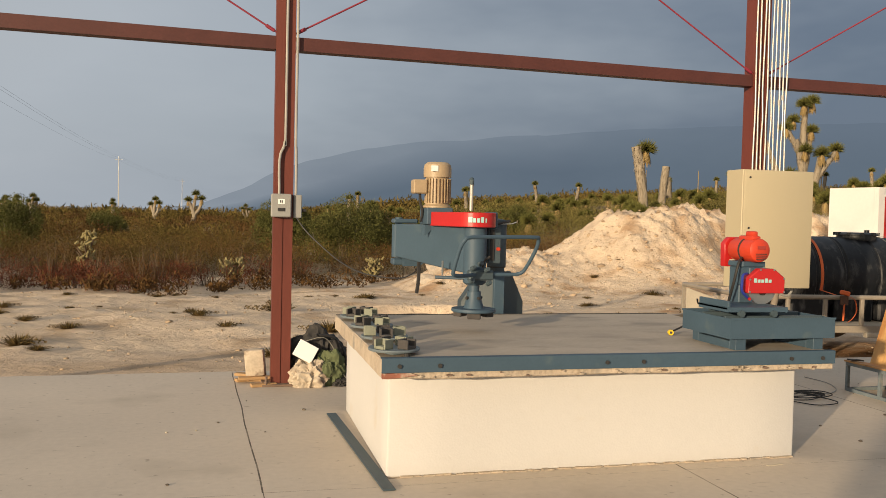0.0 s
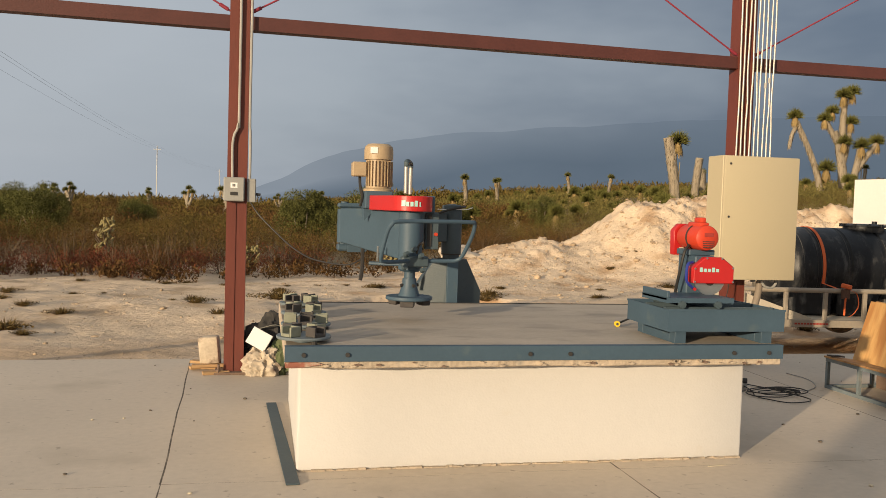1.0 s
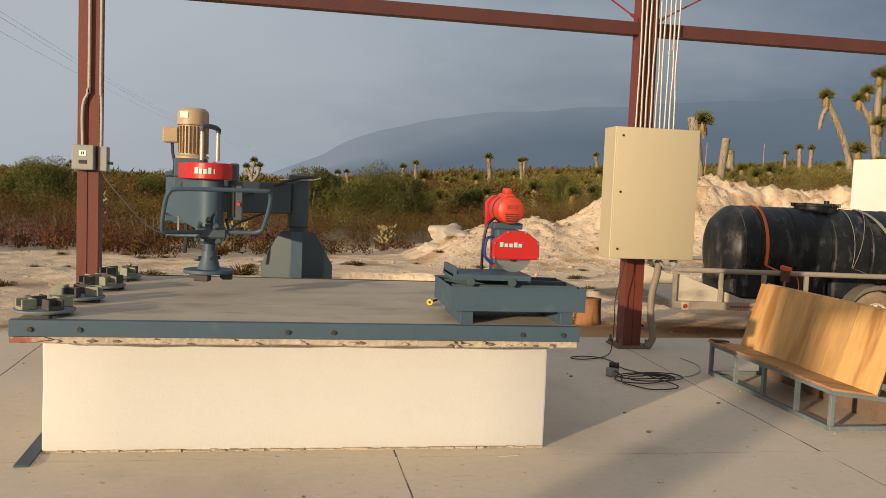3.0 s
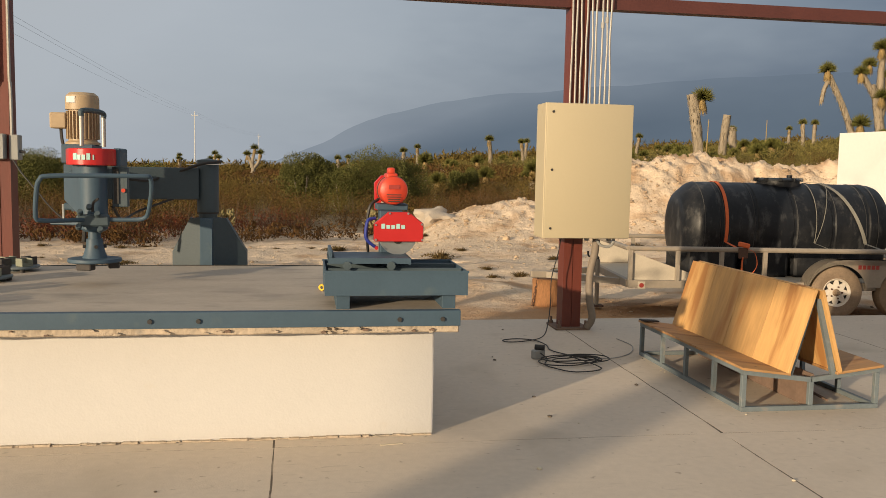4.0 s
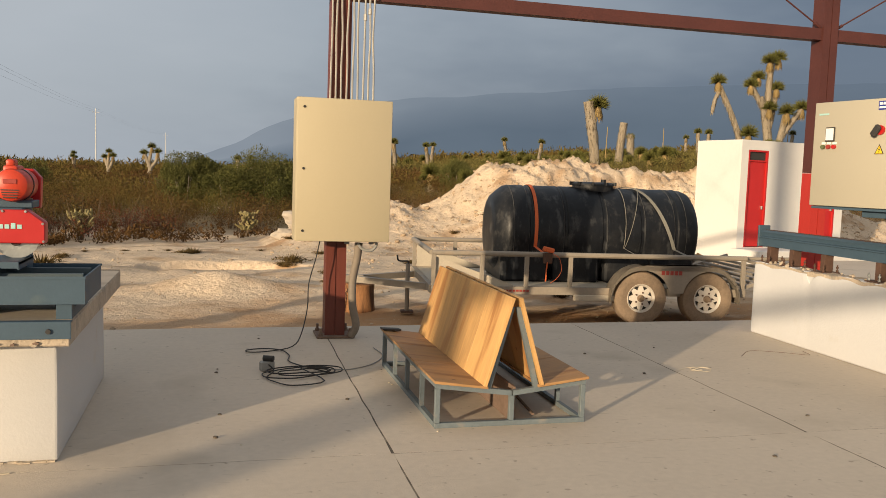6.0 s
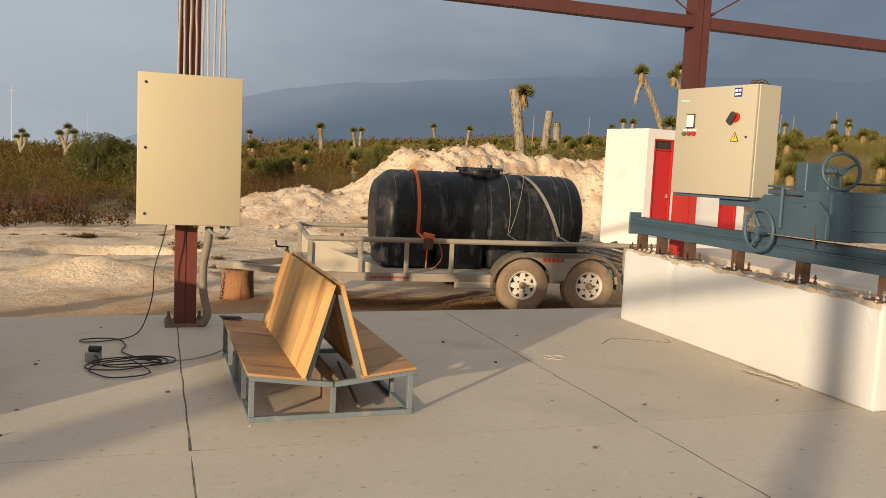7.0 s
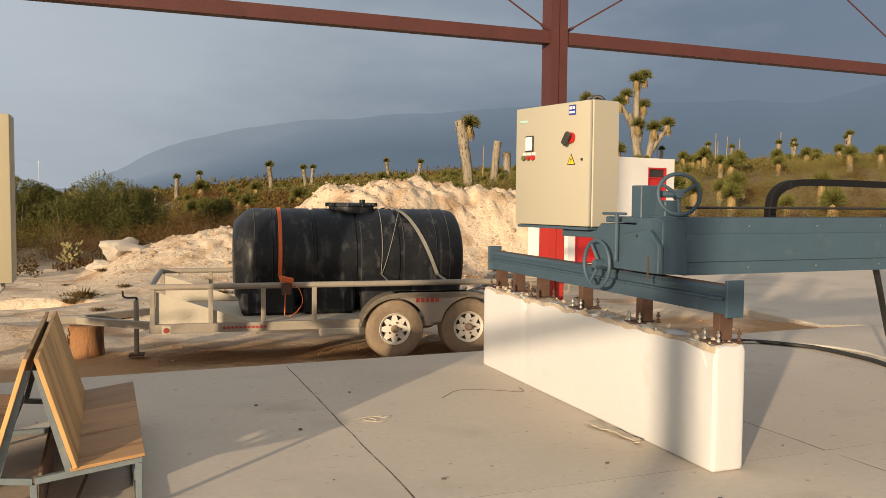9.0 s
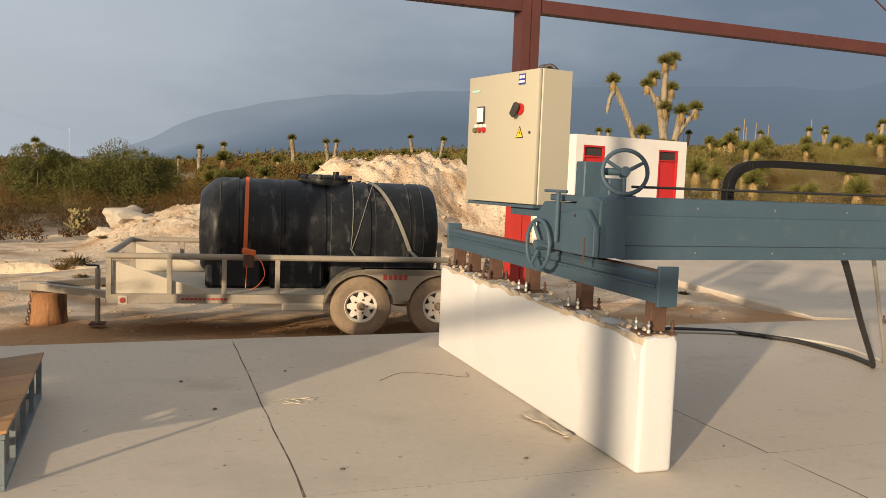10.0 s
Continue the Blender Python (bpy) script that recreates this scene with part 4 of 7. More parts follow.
jk = part("jack", tz(rod((-0.18, 0.78, -0.27), (-0.18, 0.78, 0.33), 0.028, seg=10)), M["trailer"], tl)
part("crank", tz(tube(smooth_path([(-0.18, 0.78, 0.33), (-0.18, 0.78, 0.36), (-0.30, 0.76, 0.37), (-0.32, 0.76, 0.44)], 4), 0.012, 6)), M["black"], jk, "dark crank handle")
part("foot", tz(box(-0.26, -0.10, 0.70, 0.86, -0.285, -0.265, 0.004)), M["rust"], jk)
part("step", tz(box(1.75, 2.30, -0.05, 0.02, 0.0, 0.075, 0.01)), M["trailer_bed"], tl)
part("marker_plate", tz(box(0.13, 0.22, -0.035, -0.030, 0.06, 0.15, 0.002)), M["trailer_bed"], tl)
part("reflector", tz(rod((0.175, -0.034, 0.105), (0.175, -0.042, 0.105), 0.028, seg=16)), M["mark_red"], tl, "round red reflector")
bm = None
for k in range(11):
    bm = box(0.74 + k * 0.042, 0.772 + k * 0.042, -0.0345, -0.031, 0.105, 0.128, bm=bm)
part("lettering_bars", tz(bm), M["mark_red"], tl, "row of red lettering bars")
bm = None
for k in range(5):
    bm = box(2.80 + k * 0.055, 2.84 + k * 0.055, -0.1345, -0.1315, 0.345, 0.40, bm=bm)
part("lettering_bars", tz(bm), M["mark_red"], tl, "short red lettering bars")
bm = None
for k in range(8):
    bm = box(2.74 + k * 0.05, 2.775 + k * 0.05, -0.1345, -0.1315, 0.412, 0.422, bm=bm)
part("lettering_bars", tz(bm), M["mark_red"], tl)
HUBS = (2.575, 3.425)


def fender(v0, v1):
    """A double-arched guard over both wheels with a flat web between them."""
    bm = bmesh.new()
    R = 0.40
    pts = []
    for k in range(13):
        a = radians(188 - k * 98 / 12)
        pts.append((HUBS[0] + R * math.cos(a), 0.05 + R * math.sin(a)))
    for k in range(13):
        a = radians(90 - k * 98 / 12)
        pts.append((HUBS[1] + R * math.cos(a), 0.05 + R * math.sin(a)))
    rows = [[bm.verts.new((u, v, z)) for u, z in pts] for v in (v0, v1)]
    low = [bm.verts.new((u, v0, z - 0.055)) for u, z in pts]
    for i in range(len(pts) - 1):
        bm.faces.new((rows[0][i], rows[0][i + 1], rows[1][i + 1], rows[1][i]))
        bm.faces.new((low[i], low[i + 1], rows[0][i + 1], rows[0][i]))
    bmesh.ops.solidify(bm, geom=bm.faces[:], thickness=0.008)
    web = [(HUBS[0] + 0.02, 0.455)]
    for k in range(8):
        a = radians(82 - k * 10)
        web.append((HUBS[0] + 0.345 * math.cos(a), 0.05 + 0.345 * math.sin(a)))
    for k in range(8):
        a = radians(168 - k * 10)
        web.append((HUBS[1] + 0.345 * math.cos(a), 0.05 + 0.345 * math.sin(a)))
    web.append((HUBS[1] - 0.02, 0.455))
    top = [(u, z) for u, z in web]
    prism(top, "y", v0 + 0.004, v0 + 0.010, bm=bm)
    return bm


part("fender", tz(fender(-0.135, 0.09)), M["trailer"], tl, "dusty double-arched steel mudguard")
part("fender", tz(fender(TW + 0.135, TW - 0.09)), M["trailer"], tl, "dusty double-arched steel mudguard")


def wheel(u, v, side):
    mw = pose(u, v, 0.05 + Z0) @ pose(0, 0, 0, 90 * side, 0, 0)
    t = lathe([(0.172, -0.085), (0.27, -0.10), (0.315, -0.085), (0.33, -0.05), (0.332, 0.0), (0.33, 0.05), (0.315, 0.085), (0.27, 0.10), (0.235, 0.098), (0.20, 0.088), (0.172, 0.080), (0.168, 0.0), (0.172, -0.085)], 48, m=mw, cap=False)
    w = part("wheel", t, M["tyre"], tl, "dusty brown tyre")
    part("rim", lathe([(0.170, 0.03), (0.176, 0.082), (0.172, 0.090), (0.160, 0.080), (0.146, 0.055)], 40, m=mw, cap=False), M["rim"], w, "dusty white spoked rim")
    bm = bmesh.new()
    for k in range(8):
        a = 2 * math.pi * k / 8
        prism([(0.07, -0.030), (0.098, -0.0375), (0.160, -0.017), (0.160, 0.017), (0.098, 0.0375), (0.07, 0.030)], "z", 0.050, 0.066, bm=bm, m=mw @ pose(0, 0, 0, 0, 0, math.degrees(a)))
    part("spokes", bm, M["rim"], w, "dusty white steel spokes")
    part("disc", lathe([(0.0, 0.046), (0.098, 0.046), (0.098, 0.068), (0.0, 0.069)], 28, m=mw), M["rim"], w)
    for k in range(5):
        an = 2 * math.pi * k / 5
        part("lug_nut", lathe([(0.011, 0.066), (0.011, 0.084), (0.0, 0.085)], 6, m=mw @ pose(0.072 * math.cos(an), 0.072 * math.sin(an), 0)), M["rust"], w)
    part("hub", lathe([(0.046, 0.05), (0.044, 0.078), (0.034, 0.085), (0.031, 0.115), (0.024, 0.125), (0.0, 0.126)], 20, m=mw), M["tyre"], w, "dull hub cap")
    part("brake_drum", lathe([(0.0, 0.0), (0.165, 0.0), (0.165, 0.03), (0.0, 0.031)], 24, m=mw), M["dark"], w)


for u in HUBS:
    wheel(u, 0.0, 1)
    wheel(u, TW, -1)
    part("axle", tz(rod((u, 0.05, 0.05), (u, TW - 0.05, 0.05), 0.035, seg=10)), M["rust"], tl)
# fold-down tail ramp
rp = part("tail_ramp", tz(tube([(TLEN, 0.06, 0.18), (TLEN + 0.75, 0.06, 0.42)], 0.03, 4)), M["trailer"], tl, "grey slatted tail ramp")
part("ramp_side", tz(tube([(TLEN, TW - 0.06, 0.18), (TLEN + 0.75, TW - 0.06, 0.42)], 0.03, 4)), M["trailer"], rp)
for k in range(7):
    f = (k + 0.5) / 7
    part("ramp_slat", tz(box(TLEN + 0.75 * f - 0.02, TLEN + 0.75 * f + 0.02, 0.08, TW - 0.08, 0.165 + 0.24 * f, 0.195 + 0.24 * f)), M["trailer"], rp)
for f in (0.35, 0.7, 1.0):
    part("ramp_strut", tz(tube([(TLEN + 0.75 * f, 0.06, 0.18 + 0.24 * f), (TLEN + 0.75 * f, 0.06, 0.55)], 0.018, 4)), M["trailer"], rp)
part("ramp_rail", tz(tube([(TLEN, 0.06, 0.55), (TLEN + 0.78, 0.06, 0.55)], 0.024, 6)), M["trailer"], rp)

# tank lying on the bed
TK = TR @ pose(2.27, 1.02, 0.16)
tk = thing("water_tank", TK, "large weathered black polyethylene water tank lying on the trailer", "tank")
TRAD, TH, TZC = 0.585, 1.40, 0.615
prof = []
for s, r in ((0, 0.0), (0.004, 0.30), (0.012, 0.41), (0.03, 0.45), (0.09, 0.505), (0.15, 0.555), (0.185, 0.575)):
    prof.append((r, -TH + s))
for u in (-1.16, -1.08, -0.95, -0.86, -0.5, -0.42, 0.0, 0.42, 0.5, 0.86, 0.95):
    if u in (-0.95, -0.5, 0.0, 0.5, 0.95):
        prof += [(TRAD, u - 0.03), (TRAD - 0.014, u - 0.015), (TRAD - 0.014, u + 0.015), (TRAD, u + 0.03)]
    else:
        prof.append((TRAD - 0.002, u))
for s, r in ((0.16, 0.578), (0.09, 0.572), (0.04, 0.555), (0.014, 0.52), (0.004, 0.40), (0, 0.0)):
    prof.append((r, TH - 0.13 - s))
body = lathe(prof, 56, m=pose(0, 0, TZC, 0, 90, 0) @ pose(0, 0, 0, 0, 0, 0))
for v in body.verts:
    # squashed sides low down, slight dents
    if v.co.z < 0.25:
        v.co.y *= 1.0 + 0.22 * (0.25 - v.co.z)
        v.co.z = max(v.co.z, 0.03)
    v.co += Vector((0, 0, 0.012 * noise.noise(v.co * 1.7))) + Vector((0, 0.010 * noise.noise(v.co * 2.3 + Vector((4, 0, 0))), 0))
part("shell", body, M["tank"], tk)
for u in (-1.17, -0.98, -0.92, -0.53, 0.03, 0.53, 0.92, 1.08):
    part("seam", lathe([(TRAD - 0.004, u - 0.004), (TRAD + 0.004, u), (TRAD - 0.004, u + 0.004)], 56, m=pose(0, 0, TZC, 0, 90, 0), cap=False), M["grey_seam"], tk, "thin dusty moulding seam")
for u in (-1.02, -0.34, 0.34, 0.92):
    part("foot", box(u - 0.30, u + 0.30, -0.52, 0.52, 0.0, 0.34, 0.03), M["tank"], tk)
part("neck", rod((0.0, 0.02, 1.15), (0.0, 0.02, 1.235), 0.27, seg=32), M["tank"], tk)
lid = part("lid", lathe([(0.0, 1.27), (0.20, 1.272), (0.26, 1.265), (0.295, 1.25), (0.30, 1.232), (0.0, 1.23)][::-1], 32, m=pose(0, 0.02, 0)), M["tank"], tk, "round black screw lid")
for k in range(10):
    a = 2 * math.pi * k / 10
    part("lid_lug", box(0.255, 0.315, -0.02, 0.02, 1.225, 1.272, 0.004, m=pose(0, 0.02, 0, 0, 0, math.degrees(a))), M["tank"], lid)
part("valve", rod((0.12, -0.05, 1.27), (0.12, -0.05, 1.31), 0.035, seg=12), M["tank"], lid)


def strap(u0, u1, w, over=0.012):
    """A flat band over the tank from the near rail to the far one."""
    n = 36
    mids = [(u0, -1.05, 0.40)]
    for k in range(n + 1):
        a = radians(-16 + 212 * k / n)
        mids.append((u0 + (u1 - u0) * k / n, -(TRAD + over) * math.cos(a), TZC + (TRAD + over) * math.sin(a)))
    mids.append((u1, 1.03, 0.40))
    bm = bmesh.new()
    rings = []
    for u, v, z in mids:
        out = Vector((0, v, z - TZC)).normalized() * 0.0025
        c = Vector((u, v, z))
        rings.append([bm.verts.new(TK @ (c + Vector((sx * w, 0, 0)) + out * so)) for sx, so in ((-1, -1), (1, -1), (1, 1), (-1, 1))])
    for p, q in zip(rings, rings[1:]):
        for k in range(4):
            bm.faces.new((p[k], p[(k + 1) % 4], q[(k + 1) % 4], q[k]))
    bm.faces.new(rings[0][::-1]); bm.faces.new(rings[-1])
    bmesh.ops.recalc_face_normals(bm, faces=bm.faces[:])
    return bm


st = thing("ratchet_strap", pose(0, 0, 0), "orange ratchet strap over the black tank", "strap")
part("webbing", strap(-0.90, -0.86, 0.021), M["orange_strap"], st)
rb = TK @ Vector((-0.87, -1.075, 0.36))
part("ratchet", box(-0.05, 0.05, -0.03, 0.03, -0.07, 0.06, 0.008, m=pose(*rb)), M["rust"], st, "rusty ratchet buckle")
part("loose_end", tube(smooth_path([rb + Vector((0.05, -0.03, 0.05)), rb + Vector((0.12, -0.06, 0.0)), rb + Vector((0.16, -0.05, -0.14)), rb + Vector((0.10, -0.06, -0.24)), rb + Vector((0.02, -0.05, -0.30))], 6), 0, 4, flat=(0.022, 0.003)), M["orange_strap"], st)
part("knot", box(-0.07, 0.07, -0.03, 0.03, -0.025, 0.035, 0.012, m=pose(*(rb + Vector((0, -0.01, 0.09))), 0, 12, 0)), M["orange_strap"], st)
part("tail", tube([rb + Vector((-0.02, -0.03, -0.05)), rb + Vector((-0.03, -0.03, -0.28))], 0, 4, flat=(0.024, 0.003)), M["orange_strap"], st)
solid("ratchet_strap", strap(0.92, 0.0, 0.023, 0.016), M["grey_strap"], "dusty grey strap slung aslant over the black tank", "strap")
solid("rope", strap(0.25, 0.35, 0.0035, 0.010), M["grey_strap"], "thin grey rope over the black tank", "rope")
solid("rope", strap(0.26, 0.94, 0.0035, 0.013), M["grey_strap"], "thin grey rope slung aslant over the black tank", "rope")

# log under the hitch
lg = lathe([(0.0, 0.0), (0.20, 0.0), (0.205, 0.03), (0.195, 0.15), (0.19, 0.30), (0.195, 0.39), (0.18, 0.405), (0.0, 0.408)], 28)
for v in lg.verts:
    a = math.atan2(v.co.y, v.co.x)
    k = 1 + 0.05 * noise.noise(Vector((math.cos(a) * 3, math.sin(a) * 3, v.co.z * 1.5))) + 0.03 * noise.noise(Vector((math.cos(a) * 9, math.sin(a) * 9, 2)))
    v.co.x *= k; v.co.y *= k
solid("log", lg, M["bark"], "upright split brown log under the trailer hitch", "log", place=pose(7.09, 11.28, -0.385))
ch = thing("chain", pose(6.87, 11.2, -0.39), "rusty safety chain hanging beside the log", "chain")
for k in range(11):
    z = 0.03 + k * 0.042
    bm = tube([Vector((0.016 * math.cos(a), 0, 0.028 * math.sin(a))) for a in [2 * math.pi * q / 10 for q in range(11)]], 0.006, 5)
    bmesh.ops.transform(bm, matrix=pose(0.012 * k * 0.6, 0, z, 0, 0, 90 * (k % 2)), verts=bm.verts)
    part("chain_link", bm, M["rust"], ch)

# ---- hut with two red doors ----
HT = pose(18.21, 19.53, -0.546, 0, 0, 11)
hut = thing("latrine_hut", HT, "small flat-roofed white plastered hut with two red doors", "hut")
HW, HD, HH = 3.83, 1.61, 3.18
DO = ((0.24, 0.94), (2.81, 3.52))
walls = [(0, DO[0][0]), (DO[0][1], DO[1][0]), (DO[1][1], HW)]
for a, b in walls:
    part("front_wall", box(a, b, 0, 0.15, 0, HH), M["hut_white"], hut)
for a, b in DO:
    part("lintel", box(a, b, 0, 0.15, 2.93, HH), M["hut_white"], hut)
    part("threshold", box(a, b, 0, 0.15, 0, 0.41), M["hut_white"], hut)
part("side_wall", box(0.0, 0.15, 0.152, HD, 0, HH), M["hut_white"], hut)
part("side_wall", box(HW - 0.15, HW, 0.152, HD, 0, HH), M["hut_white"], hut)
part("back_wall", box(0.152, HW - 0.152, HD - 0.15, HD, 0, HH), M["hut_white"], hut)
part("roof", box(0.152, HW - 0.152, 0.152, HD - 0.152, HH - 0.25, HH - 0.13), M["concrete"], hut)
for a, b in DO:
    d = part("door", box(a + 0.05, b - 0.05, 0.05, 0.09, 0.43, 2.63, 0.004), M["red"], hut, "red steel door")
    part("handle", box(b - 0.13, b - 0.09, 0.01, 0.05, 1.40, 1.49, 0.003), M["saw_steel"], d, "small metal latch")
    part("door_frame", merge([box(a, a + 0.048, 0.0, 0.12, 0.412, 2.928), box(b - 0.048, b, 0.0, 0.12, 0.412, 2.928), box(a + 0.05, b - 0.05, 0.0, 0.12, 2.885, 2.928), box(a + 0.05, b - 0.05, 0.0, 0.12, 2.635, 2.67)]), M["red"], hut, "red steel door frame")
    part("transom", box(a + 0.05, b - 0.05, 0.06, 0.075, 2.675, 2.88), M["dark"], hut, "dark transom opening")
solid("hut_step", box(-0.2, 4.3, -1.0, -0.004, 0.0, 0.40, 0.02), M["hut_white"], "white plastered platform before the hut doors", "platform", kind="structure", place=HT)


# ---- radial arm polisher ----
po = thing("radial_polisher", pose(3.15, 6.73, 0), "blue-grey radial arm stone polisher with a red belt guard", "polishing machine")
PX, PY = 3.15, 6.73


def P(x, y, z=0):
    return (x - PX, y - PY, z)


def swept(bm):
    """Leans a gusset back from the middle of the pedestal."""
    for v in bm.verts:
        v.co.y += 0.62 * abs(v.co.x) - 0.03
    return bm


base = part("pedestal", lathe([(0.30, 0.0), (0.30, 0.02), (0.10, 0.03), (0.066, 1.06), (0.0, 1.06)], 24), M["blue_rear_shade"], po, "flared blue steel pedestal")
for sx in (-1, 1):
    part("gusset", swept(prism([(sx * 0.03, 0.02), (sx * 0.268, 0.02), (sx * 0.265, 0.80), (sx * 0.125, 1.055), (sx * 0.03, 1.07)], "y", -0.055, -0.045)), M["blue_rear_shade"], base)
    part("gusset", swept(prism([(sx * 0.03, 0.02), (sx * 0.268, 0.02), (sx * 0.265, 0.80), (sx * 0.125, 1.055), (sx * 0.03, 1.07)], "y", 0.045, 0.055)), M["blue_rear_shade"], base)
    part("gusset_edge", swept(prism([(sx * 0.268, 0.02), (sx * 0.274, 0.02), (sx * 0.271, 0.805), (sx * 0.129, 1.062), (sx * 0.123, 1.056), (sx * 0.265, 0.80)], "y", -0.055, 0.055)), M["blue_rear_shade"], base)
part("front_gusset", box(-0.048, 0.040, -0.110, -0.070, 0.02, 1.065, 0.003), M["blue"], base)
part("lower_sleeve", rod((0, 0, 0.95), (0, 0, 1.10), 0.068, seg=32), M["blue_rear_shade"], po)
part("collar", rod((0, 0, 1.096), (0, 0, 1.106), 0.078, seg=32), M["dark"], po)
part("turning_sleeve", lathe([(0.0, 1.107), (0.079, 1.107), (0.079, 1.482), (0.075, 1.488), (0.0, 1.502)], 36), M["blue_rear_shade"], po)


def plate_arm(a, b, z0a, z1a, z0b, z1b, w):
    """A hollow welded arm between two upright axes."""
    a, b = Vector((*a, 0)), Vector((*b, 0))
    d = (b - a); L = d.length; ang = math.degrees(math.atan2(d.y, d.x))
    return prism([(0, z0a), (L, z0b), (L, z1b), (0, z1a)], "y", -w / 2, w / 2, 0.006, m=pose(a.x, a.y, 0, 0, 0, ang))


hx, hy = P(2.27, 6.48)[:2]
sx_, sy_ = P(2.62, 5.57)[:2]
part("rear_arm", plate_arm((-0.07, -0.02), (hx + 0.05, hy), 1.20, 1.43, 1.20, 1.43, 0.12), M["blue_rear_shade"], po)
part("hinge_pin", rod((hx, hy, 1.13), (hx, hy, 1.49), 0.028, seg=16), M["blue"], po)
part("hinge_sleeve", rod((hx, hy, 1.185), (hx, hy, 1.435), 0.052, seg=20), M["blue"], po)
part("hinge_ear", box(hx - 0.05, hx + 0.16, hy - 0.06, hy + 0.06, 1.125, 1.175, 0.01), M["blue"], po)
part("hinge_ear", box(hx - 0.05, hx + 0.14, hy - 0.06, hy + 0.06, 1.445, 1.48, 0.01), M["blue"], po)
fa = part("front_arm", plate_arm((hx + 0.02, hy - 0.05), (sx_, sy_), 1.19, 1.44, 1.12, 1.45, 0.13), M["blue"], po)
bm = prism([(2.27 - PX + 0.02, 1.19), (2.27 - PX + 0.20, 1.165), (2.27 - PX + 0.14, 1.12), (2.27 - PX + 0.02, 1.12)], "y", hy - 0.13, hy - 0.07)
part("arm_foot", bm, M["blue"], po)
part("spindle_housing", lathe([(0.0, 1.045), (0.06, 1.045), (0.078, 1.06), (0.078, 1.44), (0.0, 1.44)], 36, m=pose(sx_, sy_, 0)), M["blue"], po)
part("quill", rod((sx_, sy_, 0.99), (sx_, sy_, 1.05), 0.036, seg=20), M["blue"], po)
part("chuck", lathe([(0.0, 0.885), (0.072, 0.885), (0.062, 0.91), (0.048, 0.965), (0.046, 1.0), (0.0, 1.0)], 24, m=pose(sx_, sy_, 0)), M["blue"], po)
for a in (200, 290, 20, 110):
    part("chuck_screw", rod((sx_, sy_, 0.955), (sx_ + 0.066 * math.cos(radians(a)), sy_ + 0.066 * math.sin(radians(a)), 0.955), 0.011, seg=8), M["dark"], po)
pd = part("polishing_disc", lathe([(0.0, 0.862), (0.150, 0.862), (0.154, 0.868), (0.150, 0.884), (0.0, 0.888)], 40, m=pose(sx_, sy_, 0)), M["blue"], po)
for a in (255, 15, 135):
    bx, by = sx_ + 0.105 * math.cos(radians(a)), sy_ + 0.105 * math.sin(radians(a))
    part("abrasive_block", box(-0.045, 0.045, -0.032, 0.032, 0.822, 0.8615, 0.006, m=pose(bx, by, 0, 0, 0, a + 90)), M["dark_grind"], pd, "dark abrasive block")
# motor on its bracket
mx, my = P(2.455, 6.02)[:2]
part("motor_bracket", box(mx - 0.10, mx + 0.09, my - 0.13, my + 0.11, 1.445, 1.565, 0.006), M["blue"], po)
for s in (-1, 1):
    part("bracket_rib", prism([(mx - 0.10, 1.44), (mx - 0.02, 1.44), (mx - 0.10, 1.36)], "y", my + s * 0.06 - 0.005, my + s * 0.06 + 0.005), M["blue"], po)
mo_ = part("motor", lathe([(0.0, 1.566), (0.105, 1.566), (0.105, 1.578), (0.086, 1.59), (0.086, 1.80), (0.0, 1.80)], 36, m=pose(mx, my, 0)), M["tan"], po, "tan finned electric motor")
for k in range(26):
    a = 360 / 26 * k
    if 150 < a < 205:
        continue
    part("cooling_fin", box(0.084, 0.101, -0.0028, 0.0028, 1.60, 1.775, m=pose(mx, my, 0, 0, 0, a)), M["tan"], mo_)
part("fan_cowl", lathe([(0.0, 1.895), (0.075, 1.893), (0.096, 1.875), (0.101, 1.85), (0.101, 1.785), (0.095, 1.785), (0.0, 1.80)], 36, m=pose(mx, my, 0)), M["tan"], mo_, "tan fan cowl")
part("terminal_box", box(mx - 0.185, mx - 0.085, my - 0.06, my + 0.05, 1.665, 1.765, 0.008), M["tan"], mo_)
part("rating_plate", box(mx - 0.07, mx - 0.02, my - 0.1025, my - 0.094, 1.825, 1.865), M["white_plain"], mo_, "white rating plate")
part("motor_lead", tube(smooth_path([(mx - 0.13, my - 0.01, 1.67), (mx - 0.125, my - 0.01, 1.60), (mx - 0.11, my - 0.02, 1.53), (mx - 0.12, my, 1.46)], 5), 0.010, 6), M["black"], mo_)


def belt_outline(r1, r2, n=12):
    """Round the spindle and the motor shaft."""
    a, b = Vector((sx_, sy_)), Vector((mx, my))
    d = (b - a).normalized(); base_a = math.atan2(d.y, d.x)
    out = []
    for k in range(n + 1):
        t = base_a + math.pi / 2 + math.pi * k / n
        out.append((a.x + r1 * math.cos(t), a.y + r1 * math.sin(t)))
    for k in range(n + 1):
        t = base_a - math.pi / 2 + math.pi * k / n
        out.append((b.x - d.x * 0.12 + r2 * math.cos(t), b.y - d.y * 0.12 + r2 * math.sin(t)))
    return out


bg = part("belt_guard", prism(belt_outline(0.135, 0.115), "z", 1.437, 1.535, 0.004), M["red"], po, "bright red belt guard")
part("guard_end", box(sx_ + 0.115, sx_ + 0.155, sy_ - 0.01, sy_ + 0.20, 1.432, 1.54, 0.006), M["blue"], po)
